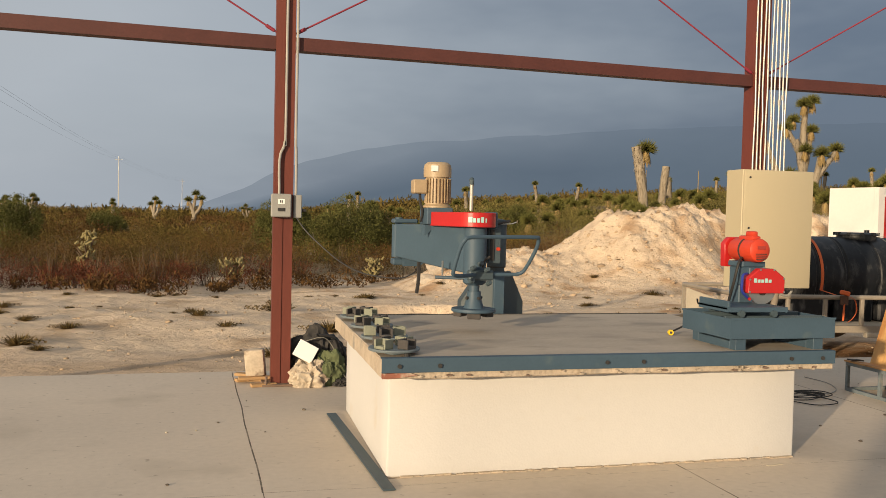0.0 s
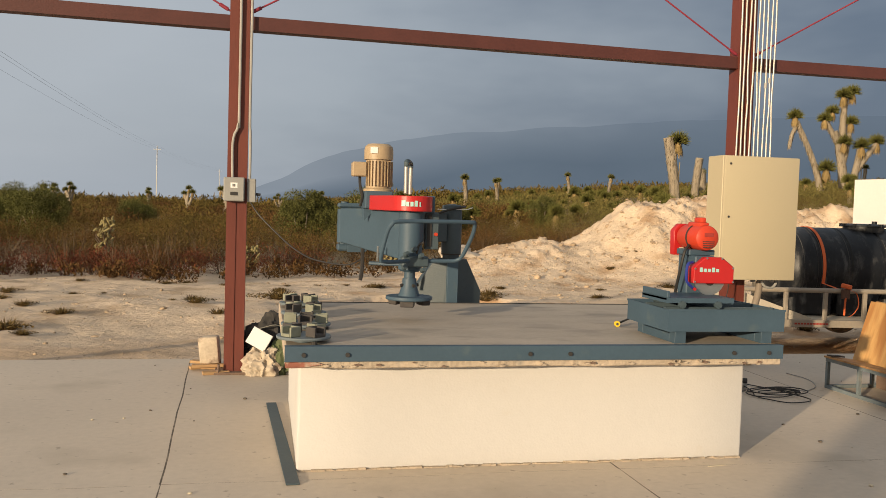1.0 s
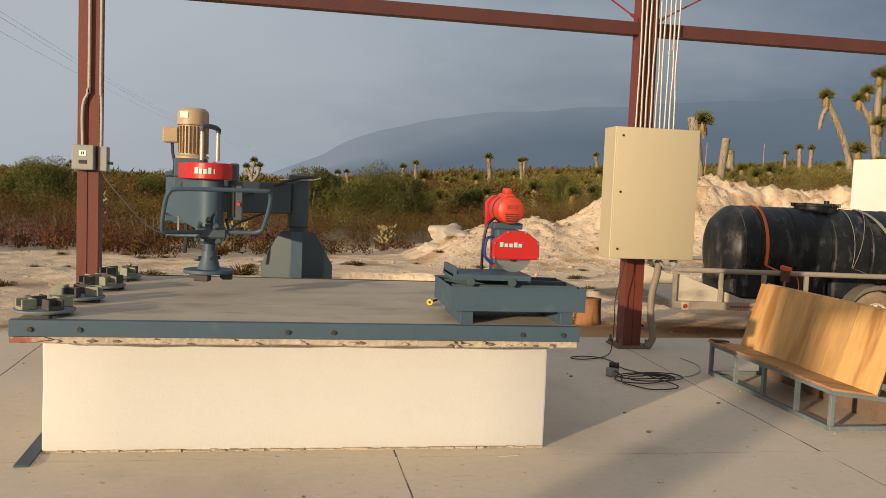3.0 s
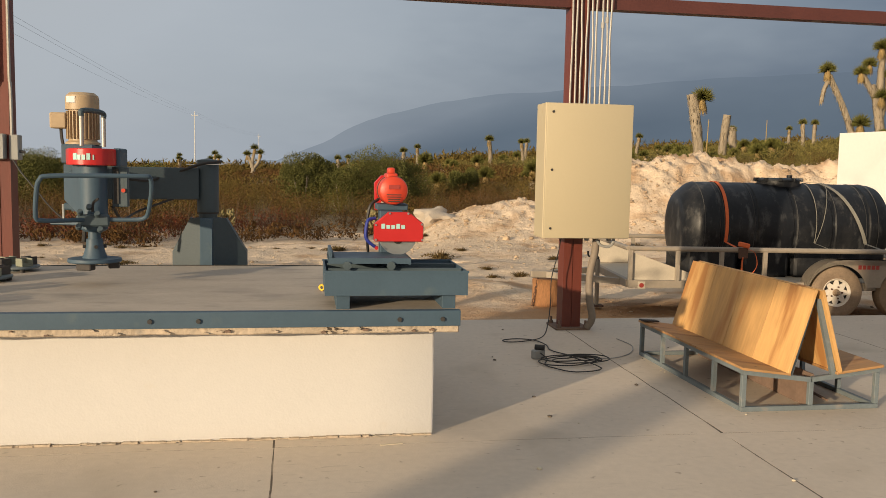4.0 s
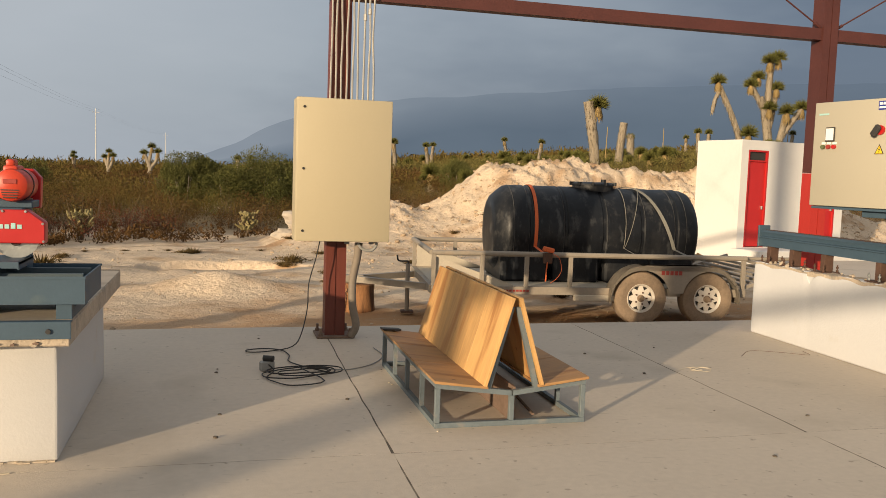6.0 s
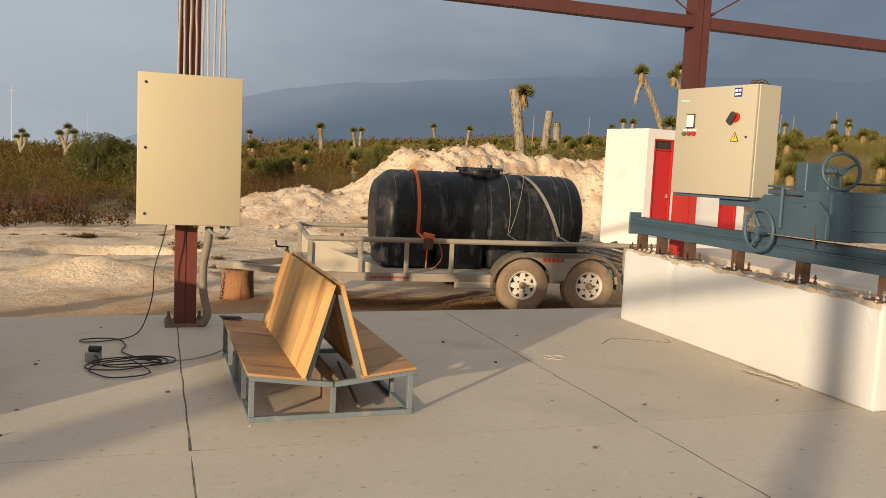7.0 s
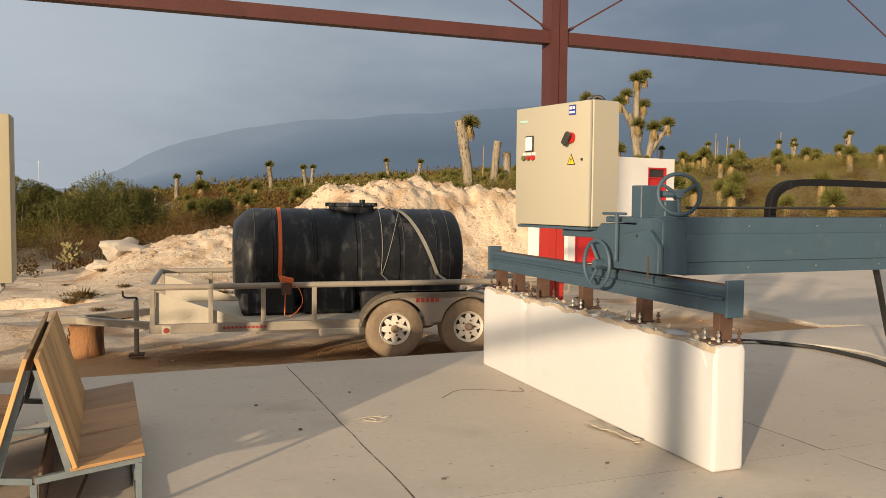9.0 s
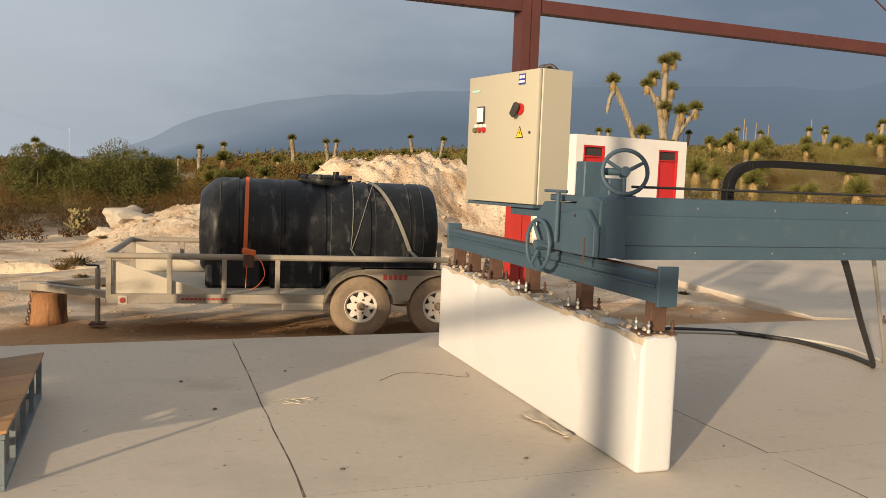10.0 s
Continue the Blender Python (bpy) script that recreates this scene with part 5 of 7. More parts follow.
# plain marking on the guard
bm = None
for k, w in enumerate((0.028, 0.020, 0.020, 0.020, 0.008)):
    a = radians(238 + k * 11.5)
    bm = box(-w / 2, w / 2, -0.0015, 0.0015, 1.468, 1.505 if k in (0, 3) else 1.497, bm=bm, m=pose(sx_ + 0.136 * math.cos(a), sy_ + 0.136 * math.sin(a), 0, 0, 0, math.degrees(a) + 90))
part("marking", bm, M["mark_teal"], bg, "pale teal marking bars")
# water pipe loop
wp = [(-0.05, -0.05), (0.02, 0.19)]
part("water_pipe", rod((sx_ + wp[0][0], sy_ + wp[0][1], 1.55), (sx_ + wp[0][0], sy_ + wp[0][1], 1.735), 0.013, seg=12), M["galv"], po, "galvanised water pipe")
part("water_pipe", rod((sx_ + wp[1][0], sy_ + wp[1][1], 1.55), (sx_ + wp[1][0], sy_ + wp[1][1], 1.735), 0.013, seg=12), M["galv"], po, "galvanised water pipe")
part("pipe_elbow", tube(smooth_path([(sx_ + wp[0][0], sy_ + wp[0][1], 1.725), (sx_ + wp[0][0], sy_ + wp[0][1], 1.75), (sx_ + wp[0][0] + 0.02, sy_ + 0.02, 1.76), (sx_ + wp[1][0] - 0.02, sy_ + 0.13, 1.76), (sx_ + wp[1][0], sy_ + wp[1][1], 1.75), (sx_ + wp[1][0], sy_ + wp[1][1], 1.725)], 4), 0.016, 10), M["blue_dark"], po)
# handlebar
hb = [P(2.60, 5.47, 1.12), P(2.50, 5.36, 1.12), P(2.41, 5.28, 1.125), P(2.385, 5.255, 1.15), P(2.41, 5.20, 1.30), P(2.435, 5.175, 1.355), P(2.48, 5.18, 1.375), P(2.75, 5.25, 1.38), P(2.95, 5.305, 1.38), P(2.985, 5.33, 1.37), P(2.985, 5.37, 1.30), P(2.95, 5.46, 1.17), P(2.92, 5.49, 1.13), P(2.85, 5.50, 1.12), P(2.66, 5.50, 1.12)]
part("handlebar", tube(smooth_path(hb, 4), 0.0128, 10), M["blue"], po)
part("clamp", box(-0.085, 0.095, -0.03, 0.03, 1.08, 1.15, 0.01, m=pose(sx_ + 0.01, sy_ - 0.085, 0, 0, 0, 8)), M["blue_dark"], po, "dark clamp block")
for dx, dz in ((-0.05, 1.16), (0.045, 1.15), (0.06, 1.06), (-0.06, 1.075), (0.0, 1.19)):
    part("clamp_knob", rod((sx_ + dx, sy_ - 0.115, dz), (sx_ + dx + 0.008, sy_ - 0.15, dz + 0.012), 0.018, 0.014, seg=10), M["blue_dark"], po)
part("lever", tube(smooth_path([(sx_ + 0.02, sy_ - 0.12, 1.17), (sx_ + 0.03, sy_ - 0.14, 1.22), (sx_ + 0.06, sy_ - 0.15, 1.245)], 4), 0.008, 6), M["dark"], po)
part("frame_rod", tube([(sx_ - 0.20, sy_ + 0.10, 1.10), (sx_ - 0.20, sy_ + 0.10, 1.20)], 0.007, 6), M["saw_steel"], po)
part("frame_rod", tube([(sx_ - 0.26, sy_ + 0.06, 1.09), (sx_ - 0.05, sy_ - 0.02, 1.09)], 0.012, 6), M["blue"], po)
cb = part("control_box", box(sx_ + 0.10, sx_ + 0.19, sy_ + 0.02, sy_ + 0.07, 1.19, 1.43, 0.004), M["blue_dark"], po, "dark grey switch box")
part("switch_strip", box(sx_ + 0.112, sx_ + 0.140, sy_ + 0.012, sy_ + 0.021, 1.21, 1.42), M["black"], cb)
part("stop_button", rod((sx_ + 0.168, sy_ + 0.022, 1.29), (sx_ + 0.168, sy_ - 0.002, 1.29), 0.012, seg=12), M["orange"], cb, "red stop button")
part("cable", tube(smooth_path([(hx + 0.1, hy - 0.05, 1.40), (hx + 0.45, hy - 0.09, 1.34), (-0.30, -0.12, 1.36), (-0.09, -0.12, 1.44), (0.02, -0.11, 1.47), (0.10, -0.02, 1.48)], 6), 0.011, 6), M["black"], po)
part("cable_tie", tube([(-0.14, -0.10, 1.455), (-0.02, -0.11, 1.455), (0.11, -0.06, 1.46), (0.16, -0.02, 1.475)], 0.004, 4), M["white_plain"], po)
part("lower_cable", tube(smooth_path([(sx_ + 0.09, sy_ + 0.07, 1.19), (sx_ + 0.10, sy_ + 0.3, 1.10), (-0.42, -0.3, 1.13), (-0.14, -0.06, 1.24)], 6), 0.009, 6), M["black"], po)
part("hose", tube(smooth_path([(hx + 0.12, hy - 0.2, 1.16), (hx + 0.12, hy - 0.2, 1.02), (hx + 0.11, hy - 0.19, 0.92)], 4), 0.014, 6), M["black"], po)

# ---- stone cutting saw on the slab ----
sw_ = thing("bench_saw", pose(3.965, 4.59, 0.7215), "blue water-tray stone saw with an orange motor and red blade guard", "saw")
W_, D_ = 0.745, 0.56
for x in (0.06, W_ - 0.13):
    part("leg", box(x, x + 0.07, 0.03, 0.10, 0.0, 0.072, 0.002), M["blue"], sw_)
    part("leg", box(x, x + 0.07, D_ - 0.10, D_ - 0.03, 0.0, 0.072, 0.002), M["blue"], sw_)
    part("runner", box(x, x + 0.07, 0.101, D_ - 0.101, 0.0, 0.05, 0.002), M["blue"], sw_)
t_ = 0.008
part("tray", merge([box(0, W_, 0, t_, 0.074, 0.20), box(0, W_, D_ - t_, D_, 0.074, 0.20), box(0, t_, t_, D_ - t_, 0.074, 0.20), box(W_ - t_, W_, t_, D_ - t_, 0.074, 0.20), box(t_, W_ - t_, t_, D_ - t_, 0.074, 0.084)]), M["blue"], sw_, "blue steel water tray")
part("tray_lip", box(-0.004, W_ + 0.004, -0.004, 0.0, 0.192, 0.204), M["blue"], sw_)
part("tray_lip", box(-0.004, W_ + 0.004, D_, D_ + 0.004, 0.192, 0.204), M["blue"], sw_)
for y in (0.09, 0.33):
    part("rail", box(0.02, W_ - 0.02, y, y + 0.025, 0.175, 0.206, 0.002), M["blue_dark"], sw_, "dark slide rail")
ct = part("cart", box(0.02, 0.45, 0.07, 0.40, 0.245, 0.262, 0.003), M["blue"], sw_, "blue sliding cart")
part("cart_skirt", merge([box(0.02, 0.45, 0.068, 0.076, 0.232, 0.262), box(0.02, 0.028, 0.077, 0.40, 0.232, 0.262), box(0.442, 0.45, 0.077, 0.40, 0.225, 0.262)]), M["blue"], ct)
part("fence", box(0.022, 0.040, 0.07, 0.40, 0.262, 0.300, 0.002), M["blue"], ct)
for k in range(9):
    part("fence_tooth", box(0.041, 0.050, 0.09 + 0.033 * k, 0.108 + 0.033 * k, 0.262, 0.275), M["blue_dark"], ct)
for x in (0.115, 0.345):
    for y in (0.055, 0.385):
        part("cart_wheel", rod((x, y, 0.222), (x, y + 0.022, 0.222), 0.022, seg=18), M["blue_dark"], ct, "small dark steel wheel")
part("pillar", box(0.315, 0.425, 0.40, 0.52, 0.09, 0.50, 0.006), M["blue"], sw_)
part("pillar_foot", box(0.27, 0.47, 0.38, 0.54, 0.084, 0.14, 0.006), M["blue"], sw_)
part("head_arm", box(0.30, 0.43, 0.27, 0.40, 0.38, 0.50, 0.006), M["blue"], sw_)
part("blade", rod((0.40, 0.272, 0.365), (0.40, 0.276, 0.365), 0.105, seg=48), M["saw_steel"], sw_, "steel diamond blade")
part("blade_hub", rod((0.40, 0.26, 0.345), (0.40, 0.272, 0.345), 0.026, seg=20), M["dark"], sw_)
gd = part("blade_guard", prism([(0.268, 0.335), (0.535, 0.335), (0.535, 0.435), (0.455, 0.495), (0.345, 0.495), (0.268, 0.43)], "y", 0.225, 0.30, 0.004), M["red"], sw_, "red blade guard")
bm = None
for k in range(5):
    bm = box(0.305 + 0.027 * k, 0.325 + 0.027 * k, 0.2225, 0.2245, 0.405, 0.432 if k in (0, 3) else 0.425, bm=bm)
part("marking", bm, M["mark_teal"], gd, "pale teal marking bars")
for x, z in ((0.275, 0.345), (0.528, 0.345), (0.35, 0.488), (0.45, 0.488), (0.275, 0.425), (0.525, 0.43)):
    part("guard_screw", rod((x, 0.225, z), (x, 0.219, z), 0.006, seg=8), M["saw_steel"], gd)
mt = part("motor", lathe([(0.0, -0.13), (0.073, -0.13), (0.078, -0.115), (0.080, 0.0), (0.080, 0.10), (0.074, 0.125), (0.05, 0.14), (0.0, 0.142)], 36, m=pose(0.375, 0.40, 0.61, 90, 0, 0)), M["orange"], sw_, "orange red electric motor")
for k in range(4):
    part("vent_slot", box(0.335 + 0.003 * k, 0.415 - 0.003 * k, 0.2565, 0.262 + 0.002 * k, 0.585 - 0.012 * k, 0.590 - 0.012 * k), M["dark"], mt)
part("capacitor_box", merge([box(0.335, 0.400, 0.30, 0.46, 0.66, 0.705, 0.012, seg=2), box(0.345, 0.385, 0.31, 0.40, 0.695, 0.735, 0.012, seg=2)]), M["orange"], mt)
part("name_plate", box(0.345, 0.405, 0.2545, 0.2585, 0.618, 0.640, 0.001), M["mark_red"], mt, "dull red name plate")
part("motor_band", rod((0.375, 0.385, 0.61), (0.375, 0.40, 0.61), 0.083, seg=36), M["dark"], mt)
part("motor_foot", box(0.29, 0.46, 0.33, 0.50, 0.50, 0.535, 0.004), M["blue"], sw_)
bgu = part("pulley_guard", prism([(0.295, 0.49), (0.455, 0.49), (0.46, 0.645), (0.42, 0.69), (0.33, 0.69), (0.29, 0.645)], "y", 0.545, 0.60, 0.004), M["red"], sw_, "red pulley guard")
part("guard_plate", box(0.33, 0.42, 0.541, 0.545, 0.50, 0.54), M["cream"], bgu)
part("blue_hose", tube(smooth_path([(0.275, 0.26, 0.46), (0.235, 0.24, 0.45), (0.222, 0.23, 0.40), (0.225, 0.23, 0.35), (0.26, 0.235, 0.315), (0.285, 0.245, 0.30)], 6), 0.009, 8), M["hose_blue"], sw_, "coiled blue water hose")
part("power_cable", tube(smooth_path([(0.30, 0.36, 0.56), (0.25, 0.32, 0.52), (0.235, 0.34, 0.40), (0.25, 0.42, 0.25), (0.28, 0.50, 0.10)], 6), 0.009, 6), M["black"], sw_)
part("red_knob", rod((0.28, 0.235, 0.30), (0.28, 0.225, 0.30), 0.010, seg=10), M["red"], sw_)
tp = thing("cable_plug", pose(3.96, 5.30, 0.722), "small yellow and black cable plug on the slab", "plug")
part("plug", rod((0.0, -0.012, 0.0195), (0.006, 0.012, 0.0195), 0.019, seg=16), M["yellow"], tp)
part("pin_face", rod((-0.001, -0.0135, 0.0195), (0.0, -0.0115, 0.0195), 0.009, seg=12), M["black"], tp)
part("lead", tube(smooth_path([(0.006, 0.012, 0.02), (0.05, 0.03, 0.03), (0.11, 0.05, 0.048), (0.17, 0.06, 0.07)], 4), 0.007, 6), M["black"], tp)


# ---- abrasive heads on the slab ----
def grinding_head(n, light):
    g = thing("grinding_head", pose(0, 0, 0), "round steel grinding head with abrasive blocks standing on it", "grinding head", "grinding heads on the slab")
    part("plate", lathe([(0.0, 0.018), (0.10, 0.018), (0.145, 0.022), (0.148, 0.030), (0.145, 0.036), (0.0, 0.038)], 36), M["bench_steel"], g)
    part("knob", rod((0.03, -0.12, 0.0), (0.03, -0.12, 0.018), 0.016, seg=10), M["dark"], g)
    part("stud", rod((0, 0, 0.0), (0, 0, 0.018), 0.05, seg=16), M["blue_dark"], g)
    for k in range(n):
        a = 360 / n * k + 30
        cx, cy = 0.092 * math.cos(radians(a)), 0.092 * math.sin(radians(a))
        mm_ = pose(cx, cy, 0.038, 0, 0, a)
        w = 0.036
        seg = merge([box(-w, w, -0.04, -0.028, 0, 0.052, 0.002, m=mm_), box(-w, w, 0.028, 0.04, 0, 0.052, 0.002, m=mm_), box(-w, -w + 0.014, -0.027, 0.027, 0, 0.052, m=mm_), box(-w + 0.015, w, -0.027, 0.027, 0, 0.016, m=mm_)])
        part("abrasive_block", seg, M["grind"] if (k + light) % 2 else M["dark_grind"], g)
    return g


ga, gb = grinding_head(4, 1), grinding_head(4, 2)
for src, x, y, r in ((ga, 1.905, 4.72, 10), (gb, 1.94, 5.21, 55), (ga, 1.95, 5.74, 100), (gb, 1.95, 6.28, 20)):
    if src is ga and y == 4.72 or src is gb and y == 5.21:
        src.matrix_world = pose(x, y, 0.7216, 0, 0, r)
    else:
        copy_thing(src, pose(x, y, 0.7216, 0, 0, r))

# ---- bridge saw on the low wall ----
rl = thing("saw_rail", WALL @ pose(0.035, 0.02, 0.70), "blue steel runway rail on bolted feet on the low wall", "rail")
part("beam", prism([(-0.05, 0.165), (0.05, 0.165), (0.05, 0.18), (0.012, 0.185), (0.012, 0.300), (0.05, 0.305), (0.05, 0.32), (-0.03, 0.32), (-0.05, 0.30), (-0.038, 0.275), (-0.038, 0.262), (-0.062, 0.255), (-0.062, 0.245), (-0.05, 0.24)], "y", 0.03, 3.25), M["blue"], rl)
part("end_plate", box(-0.062, 0.052, -0.008, 0.016, 0.15, 0.355, 0.003), M["blue"], rl)
part("end_plate", box(-0.065, 0.06, 3.251, 3.275, 0.15, 0.365, 0.003), M["blue"], rl)
part("rust_line", box(-0.028, 0.04, 0.06, 3.2, 0.3205, 0.324), M["rust"], rl, "rusty running edge")
for y in (0.10, 0.87, 1.62, 2.30, 2.75, 3.1):
    f = part("foot", box(-0.045, 0.045, y - 0.03, y + 0.03, 0.012, 0.164, 0.003), M["rust"], rl, "rusty steel foot")
    part("foot_plate", box(-0.10, 0.085, y - 0.08, y + 0.08, 0.0, 0.0115, 0.002), M["rust"], f)
    for sx in (-0.075, 0.065):
        for sy in (-0.06, 0.06):
            b = rod((sx, y + sy, 0.008), (sx, y + sy, 0.075), 0.006, seg=8)
            rod((sx, y + sy, 0.012), (sx, y + sy, 0.030), 0.012, seg=6, bm=b)
            rod((sx, y + sy, 0.045), (sx, y + sy, 0.058), 0.012, seg=6, bm=b)
            part("bolt", b, M["saw_steel"] if sx < 0 and y < 2 else M["rust"], f)


def handwheel(R, place):
    """A cast handwheel with three spokes, lying in its own xy plane."""
    ring = [place @ Vector((R * math.cos(2 * math.pi * k / 32), R * math.sin(2 * math.pi * k / 32), 0)) for k in range(33)]
    bm = tube(ring, 0.013, 8)
    for k in range(3):
        a = 2 * math.pi * k / 3 + 0.5
        rod(place @ Vector((0, 0, -0.02)), place @ Vector((R * math.cos(a), R * math.sin(a), 0)), 0.014, 0.010, 8, bm)
    rod(place @ Vector((0, 0, -0.05)), place @ Vector((0, 0, 0.02)), 0.03, seg=16, bm=bm)
    return bm


bs = thing("bridge_saw", pose(10.5, 5.25, 1.02), "blue bridge saw carriage and long beam with handwheels", "bridge saw")


def B(x, y, z):
    return Vector((x - 10.5, y - 5.25, z - 1.02))


# carriage cheek seen from its side, in y and z
cheek = [(5.02, 1.045), (5.60, 1.045), (5.78, 1.10), (5.80, 1.25), (5.70, 1.335), (5.30, 1.335), (5.26, 1.375), (5.08, 1.385), (5.02, 1.36)]
cheek = [(y - 5.25, z - 1.02) for y, z in cheek]
part("carriage", prism(cheek, "x", -0.115, 0.16, 0.006), M["blue"], bs)
part("cover", prism([(-0.245, 0.03), (0.12, 0.03), (0.12, 0.26), (-0.14, 0.29), (-0.245, 0.20)], "x", -0.155, -0.117, 0.004), M["blue"], bs)
part("cover_bolt", rod(B(10.345, 5.22, 1.27), B(10.337, 5.22, 1.27), 0.008, seg=8), M["dark"], bs)
part("scraper", box(-0.162, -0.156, -0.155, -0.145, -0.02, 0.13), M["rust"], bs)
part("tower", box(-0.02, 0.12, 0.13, 0.24, 0.30, 0.565, 0.006), M["blue"], bs)
part("upper_deck", box(-0.07, 0.30, 0.05, 0.46, 0.322, 0.36, 0.005), M["blue"], bs)
part("spindle", rod(B(10.40, 5.66, 1.05), B(10.33, 5.66, 1.05), 0.02, seg=12), M["blue"], bs)
part("handwheel", handwheel(0.155, pose(10.335 - 10.5, 5.66 - 5.25, 1.065 - 1.02, 0, -90, 0)), M["blue"], bs)
part("handwheel", handwheel(0.132, pose(10.68 - 10.5, 5.26 - 5.25, 1.53 - 1.02, 78, 0, -22)), M["blue"], bs)
part("wheel_bracket", box(0.09, 0.19, 0.03, 0.16, 0.361, 0.47, 0.008), M["blue"], bs)
part("wheel_foot", box(0.05, 0.26, 0.0, 0.20, 0.3605, 0.374, 0.003), M["blue"], bs)
part("wheel_shaft", rod(B(10.68, 5.27, 1.53), B(10.60, 5.44, 1.53), 0.022, seg=12), M["blue"], bs)
part("lever", rod(B(10.36, 5.47, 1.10), B(10.36, 5.47, 1.40), 0.014, seg=10), M["blue"], bs)
part("lever_grip", rod(B(10.34, 5.60, 1.402), B(10.37, 5.38, 1.402), 0.009, seg=8), M["blue"], bs)
bt = 0.012
part("bridge_beam", prism([(4.985, 1.04), (5.30, 1.04), (5.30, 1.385), (4.985, 1.385), (4.985, 1.292), (4.975, 1.286), (4.975, 1.122), (4.985, 1.116)], "x", 0.0, 3.6, 0.0, m=Matrix.Translation((0.02, -5.25, -1.02))), M["blue"], bs, "long blue pressed steel beam")
part("end_web", prism([(4.955, 1.05), (5.02, 1.05), (5.02, 1.375), (4.99, 1.375)], "x", -0.10, 0.02, m=Matrix.Translation((0, -5.25, -1.02))), M["blue"], bs)
for x in (11.0, 11.55, 12.1, 12.65, 13.2):
    for z in (1.335, 1.08):
        part("rivet", rod(B(x, 4.986, z), B(x, 4.980, z), 0.007, seg=8), M["saw_steel"], bs)
part("shaft", rod(B(10.72, 5.24, 1.445), B(14.0, 5.24, 1.445), 0.008, seg=8), M["black"], bs, "thin dark drive shaft")
pts = [(11.43, 1.385), (11.43, 1.44), (11.445, 1.51), (11.49, 1.565), (11.57, 1.60), (11.7, 1.618), (12.0, 1.62), (12.6, 1.61), (13.3, 1.59), (14.0, 1.57)]
path = smooth_path([(x - 10.5, 0.02, z - 1.02) for x, z in pts], 5)
kc = part("energy_chain", tube(path, 0, 4, flat=(0.032, 0.032)), M["chain_black"], bs, "black plastic cable chain")
for k in range(1, min(22, len(path) - 1)):
    d = (path[k + 1] - path[k - 1]).normalized()
    m_ = Matrix.Translation(path[k]) @ d.to_track_quat("X", "Z").to_matrix().to_4x4()
    part("chain_link", box(-0.010, 0.010, -0.028, 0.028, -0.027, 0.027, 0.002, m=m_), M["chain_black"], kc)
BLACK_HOSE = [(12.2, 5.13, 1.10), (12.43, 5.28, 0.98), (13.1, 5.75, 0.50), (13.70, 6.16, 0.07), (13.84, 6.33, 0.024), (13.93, 6.65, 0.024), (13.95, 7.2, 0.024), (13.85, 7.47, 0.024), (13.6, 7.79, 0.024), (13.08, 8.04, 0.024), (12.4, 8.06, 0.024), (11.6, 7.75, 0.024)]
PALE_HOSE = [(12.5, 5.15, 1.10), (12.70, 5.30, 0.98), (13.4, 5.85, 0.50), (14.0, 6.32, 0.06), (14.12, 6.52, 0.016), (14.22, 6.95, 0.016), (14.1, 7.35, 0.016), (13.7, 7.72, 0.016), (13.0, 7.95, 0.016), (12.3, 8.0, 0.016), (11.7, 7.9, 0.016)]
for pts, mt_, r, tone in ((BLACK_HOSE, "black", 0.022, "thick black"), (PALE_HOSE, "hose_grey", 0.014, "pale clear")):
    solid("floor_hose", tube(smooth_path(pts, 6), r, 8), M[mt_], tone + " hose from the bridge saw along the floor", "hose")

# control cabinet beside the bridge saw
CB = pose(10.325, 6.295, 1.30, 0, 0, -79.8)
cc = thing("control_cabinet", CB, "beige control cabinet with switch knob, meter and warning sign", "cabinet")
part("body", box(-0.42, 0.42, 0.032, 0.275, 0, 0.88, 0.006), M["cabinet_pale"], cc)
part("door", box(-0.418, 0.418, 0.0, 0.029, 0.003, 0.877, 0.008, seg=2), M["cabinet_pale"], cc)
part("shelf", box(-0.40, 0.40, 0.01, 0.28, -0.022, -0.002, 0.002), M["blue"], cc, "blue steel shelf")
part("bracket", box(0.05, 0.62, 0.08, 0.22, -0.075, -0.024, 0.004), M["blue"], cc, "blue steel bracket")
part("support", box(-0.10, 0.06, 0.28, 0.86, -0.07, -0.024, 0.004), M["blue"], cc, "blue steel support arm")
mtr = part("meter", box(-0.29, -0.195, -0.012, -0.001, 0.545, 0.665, 0.004), M["dark"], cc, "square panel meter")
part("meter_face", box(-0.281, -0.204, -0.0145, -0.0125, 0.556, 0.655), M["white_plain"], mtr, "white meter face")
for x, mk in ((-0.305, "olive"), (-0.250, "mark_red"), (-0.195, "red")):
    b_ = part("push_button", rod((x, -0.001, 0.50), (x, -0.022, 0.50), 0.018, seg=14), M[mk], cc)
    part("button_plate", box(x - 0.020, x + 0.020, -0.004, -0.0012, 0.522, 0.540), M["white_plain"], b_)
kn = part("knob", rod((0.235, -0.001, 0.625), (0.235, -0.020, 0.625), 0.038, seg=24), M["red"], cc, "red rotary switch")
part("knob_grip", box(0.165, 0.265, -0.058, -0.021, 0.590, 0.645, 0.012, m=pose(0.215, 0, 0.62, 0, -55, 0) @ pose(-0.215, 0, -0.62)), M["dark"], kn, "black switch grip")
wsn = part("warning_sign", prism([(0.19, 0.435), (0.275, 0.435), (0.2325, 0.515)], "y", -0.003, -0.001), M["black"], cc, "yellow warning triangle")
part("sign_face", prism([(0.2, 0.441), (0.265, 0.441), (0.2325, 0.503)], "y", -0.0045, -0.0032), M["yellow"], wsn)
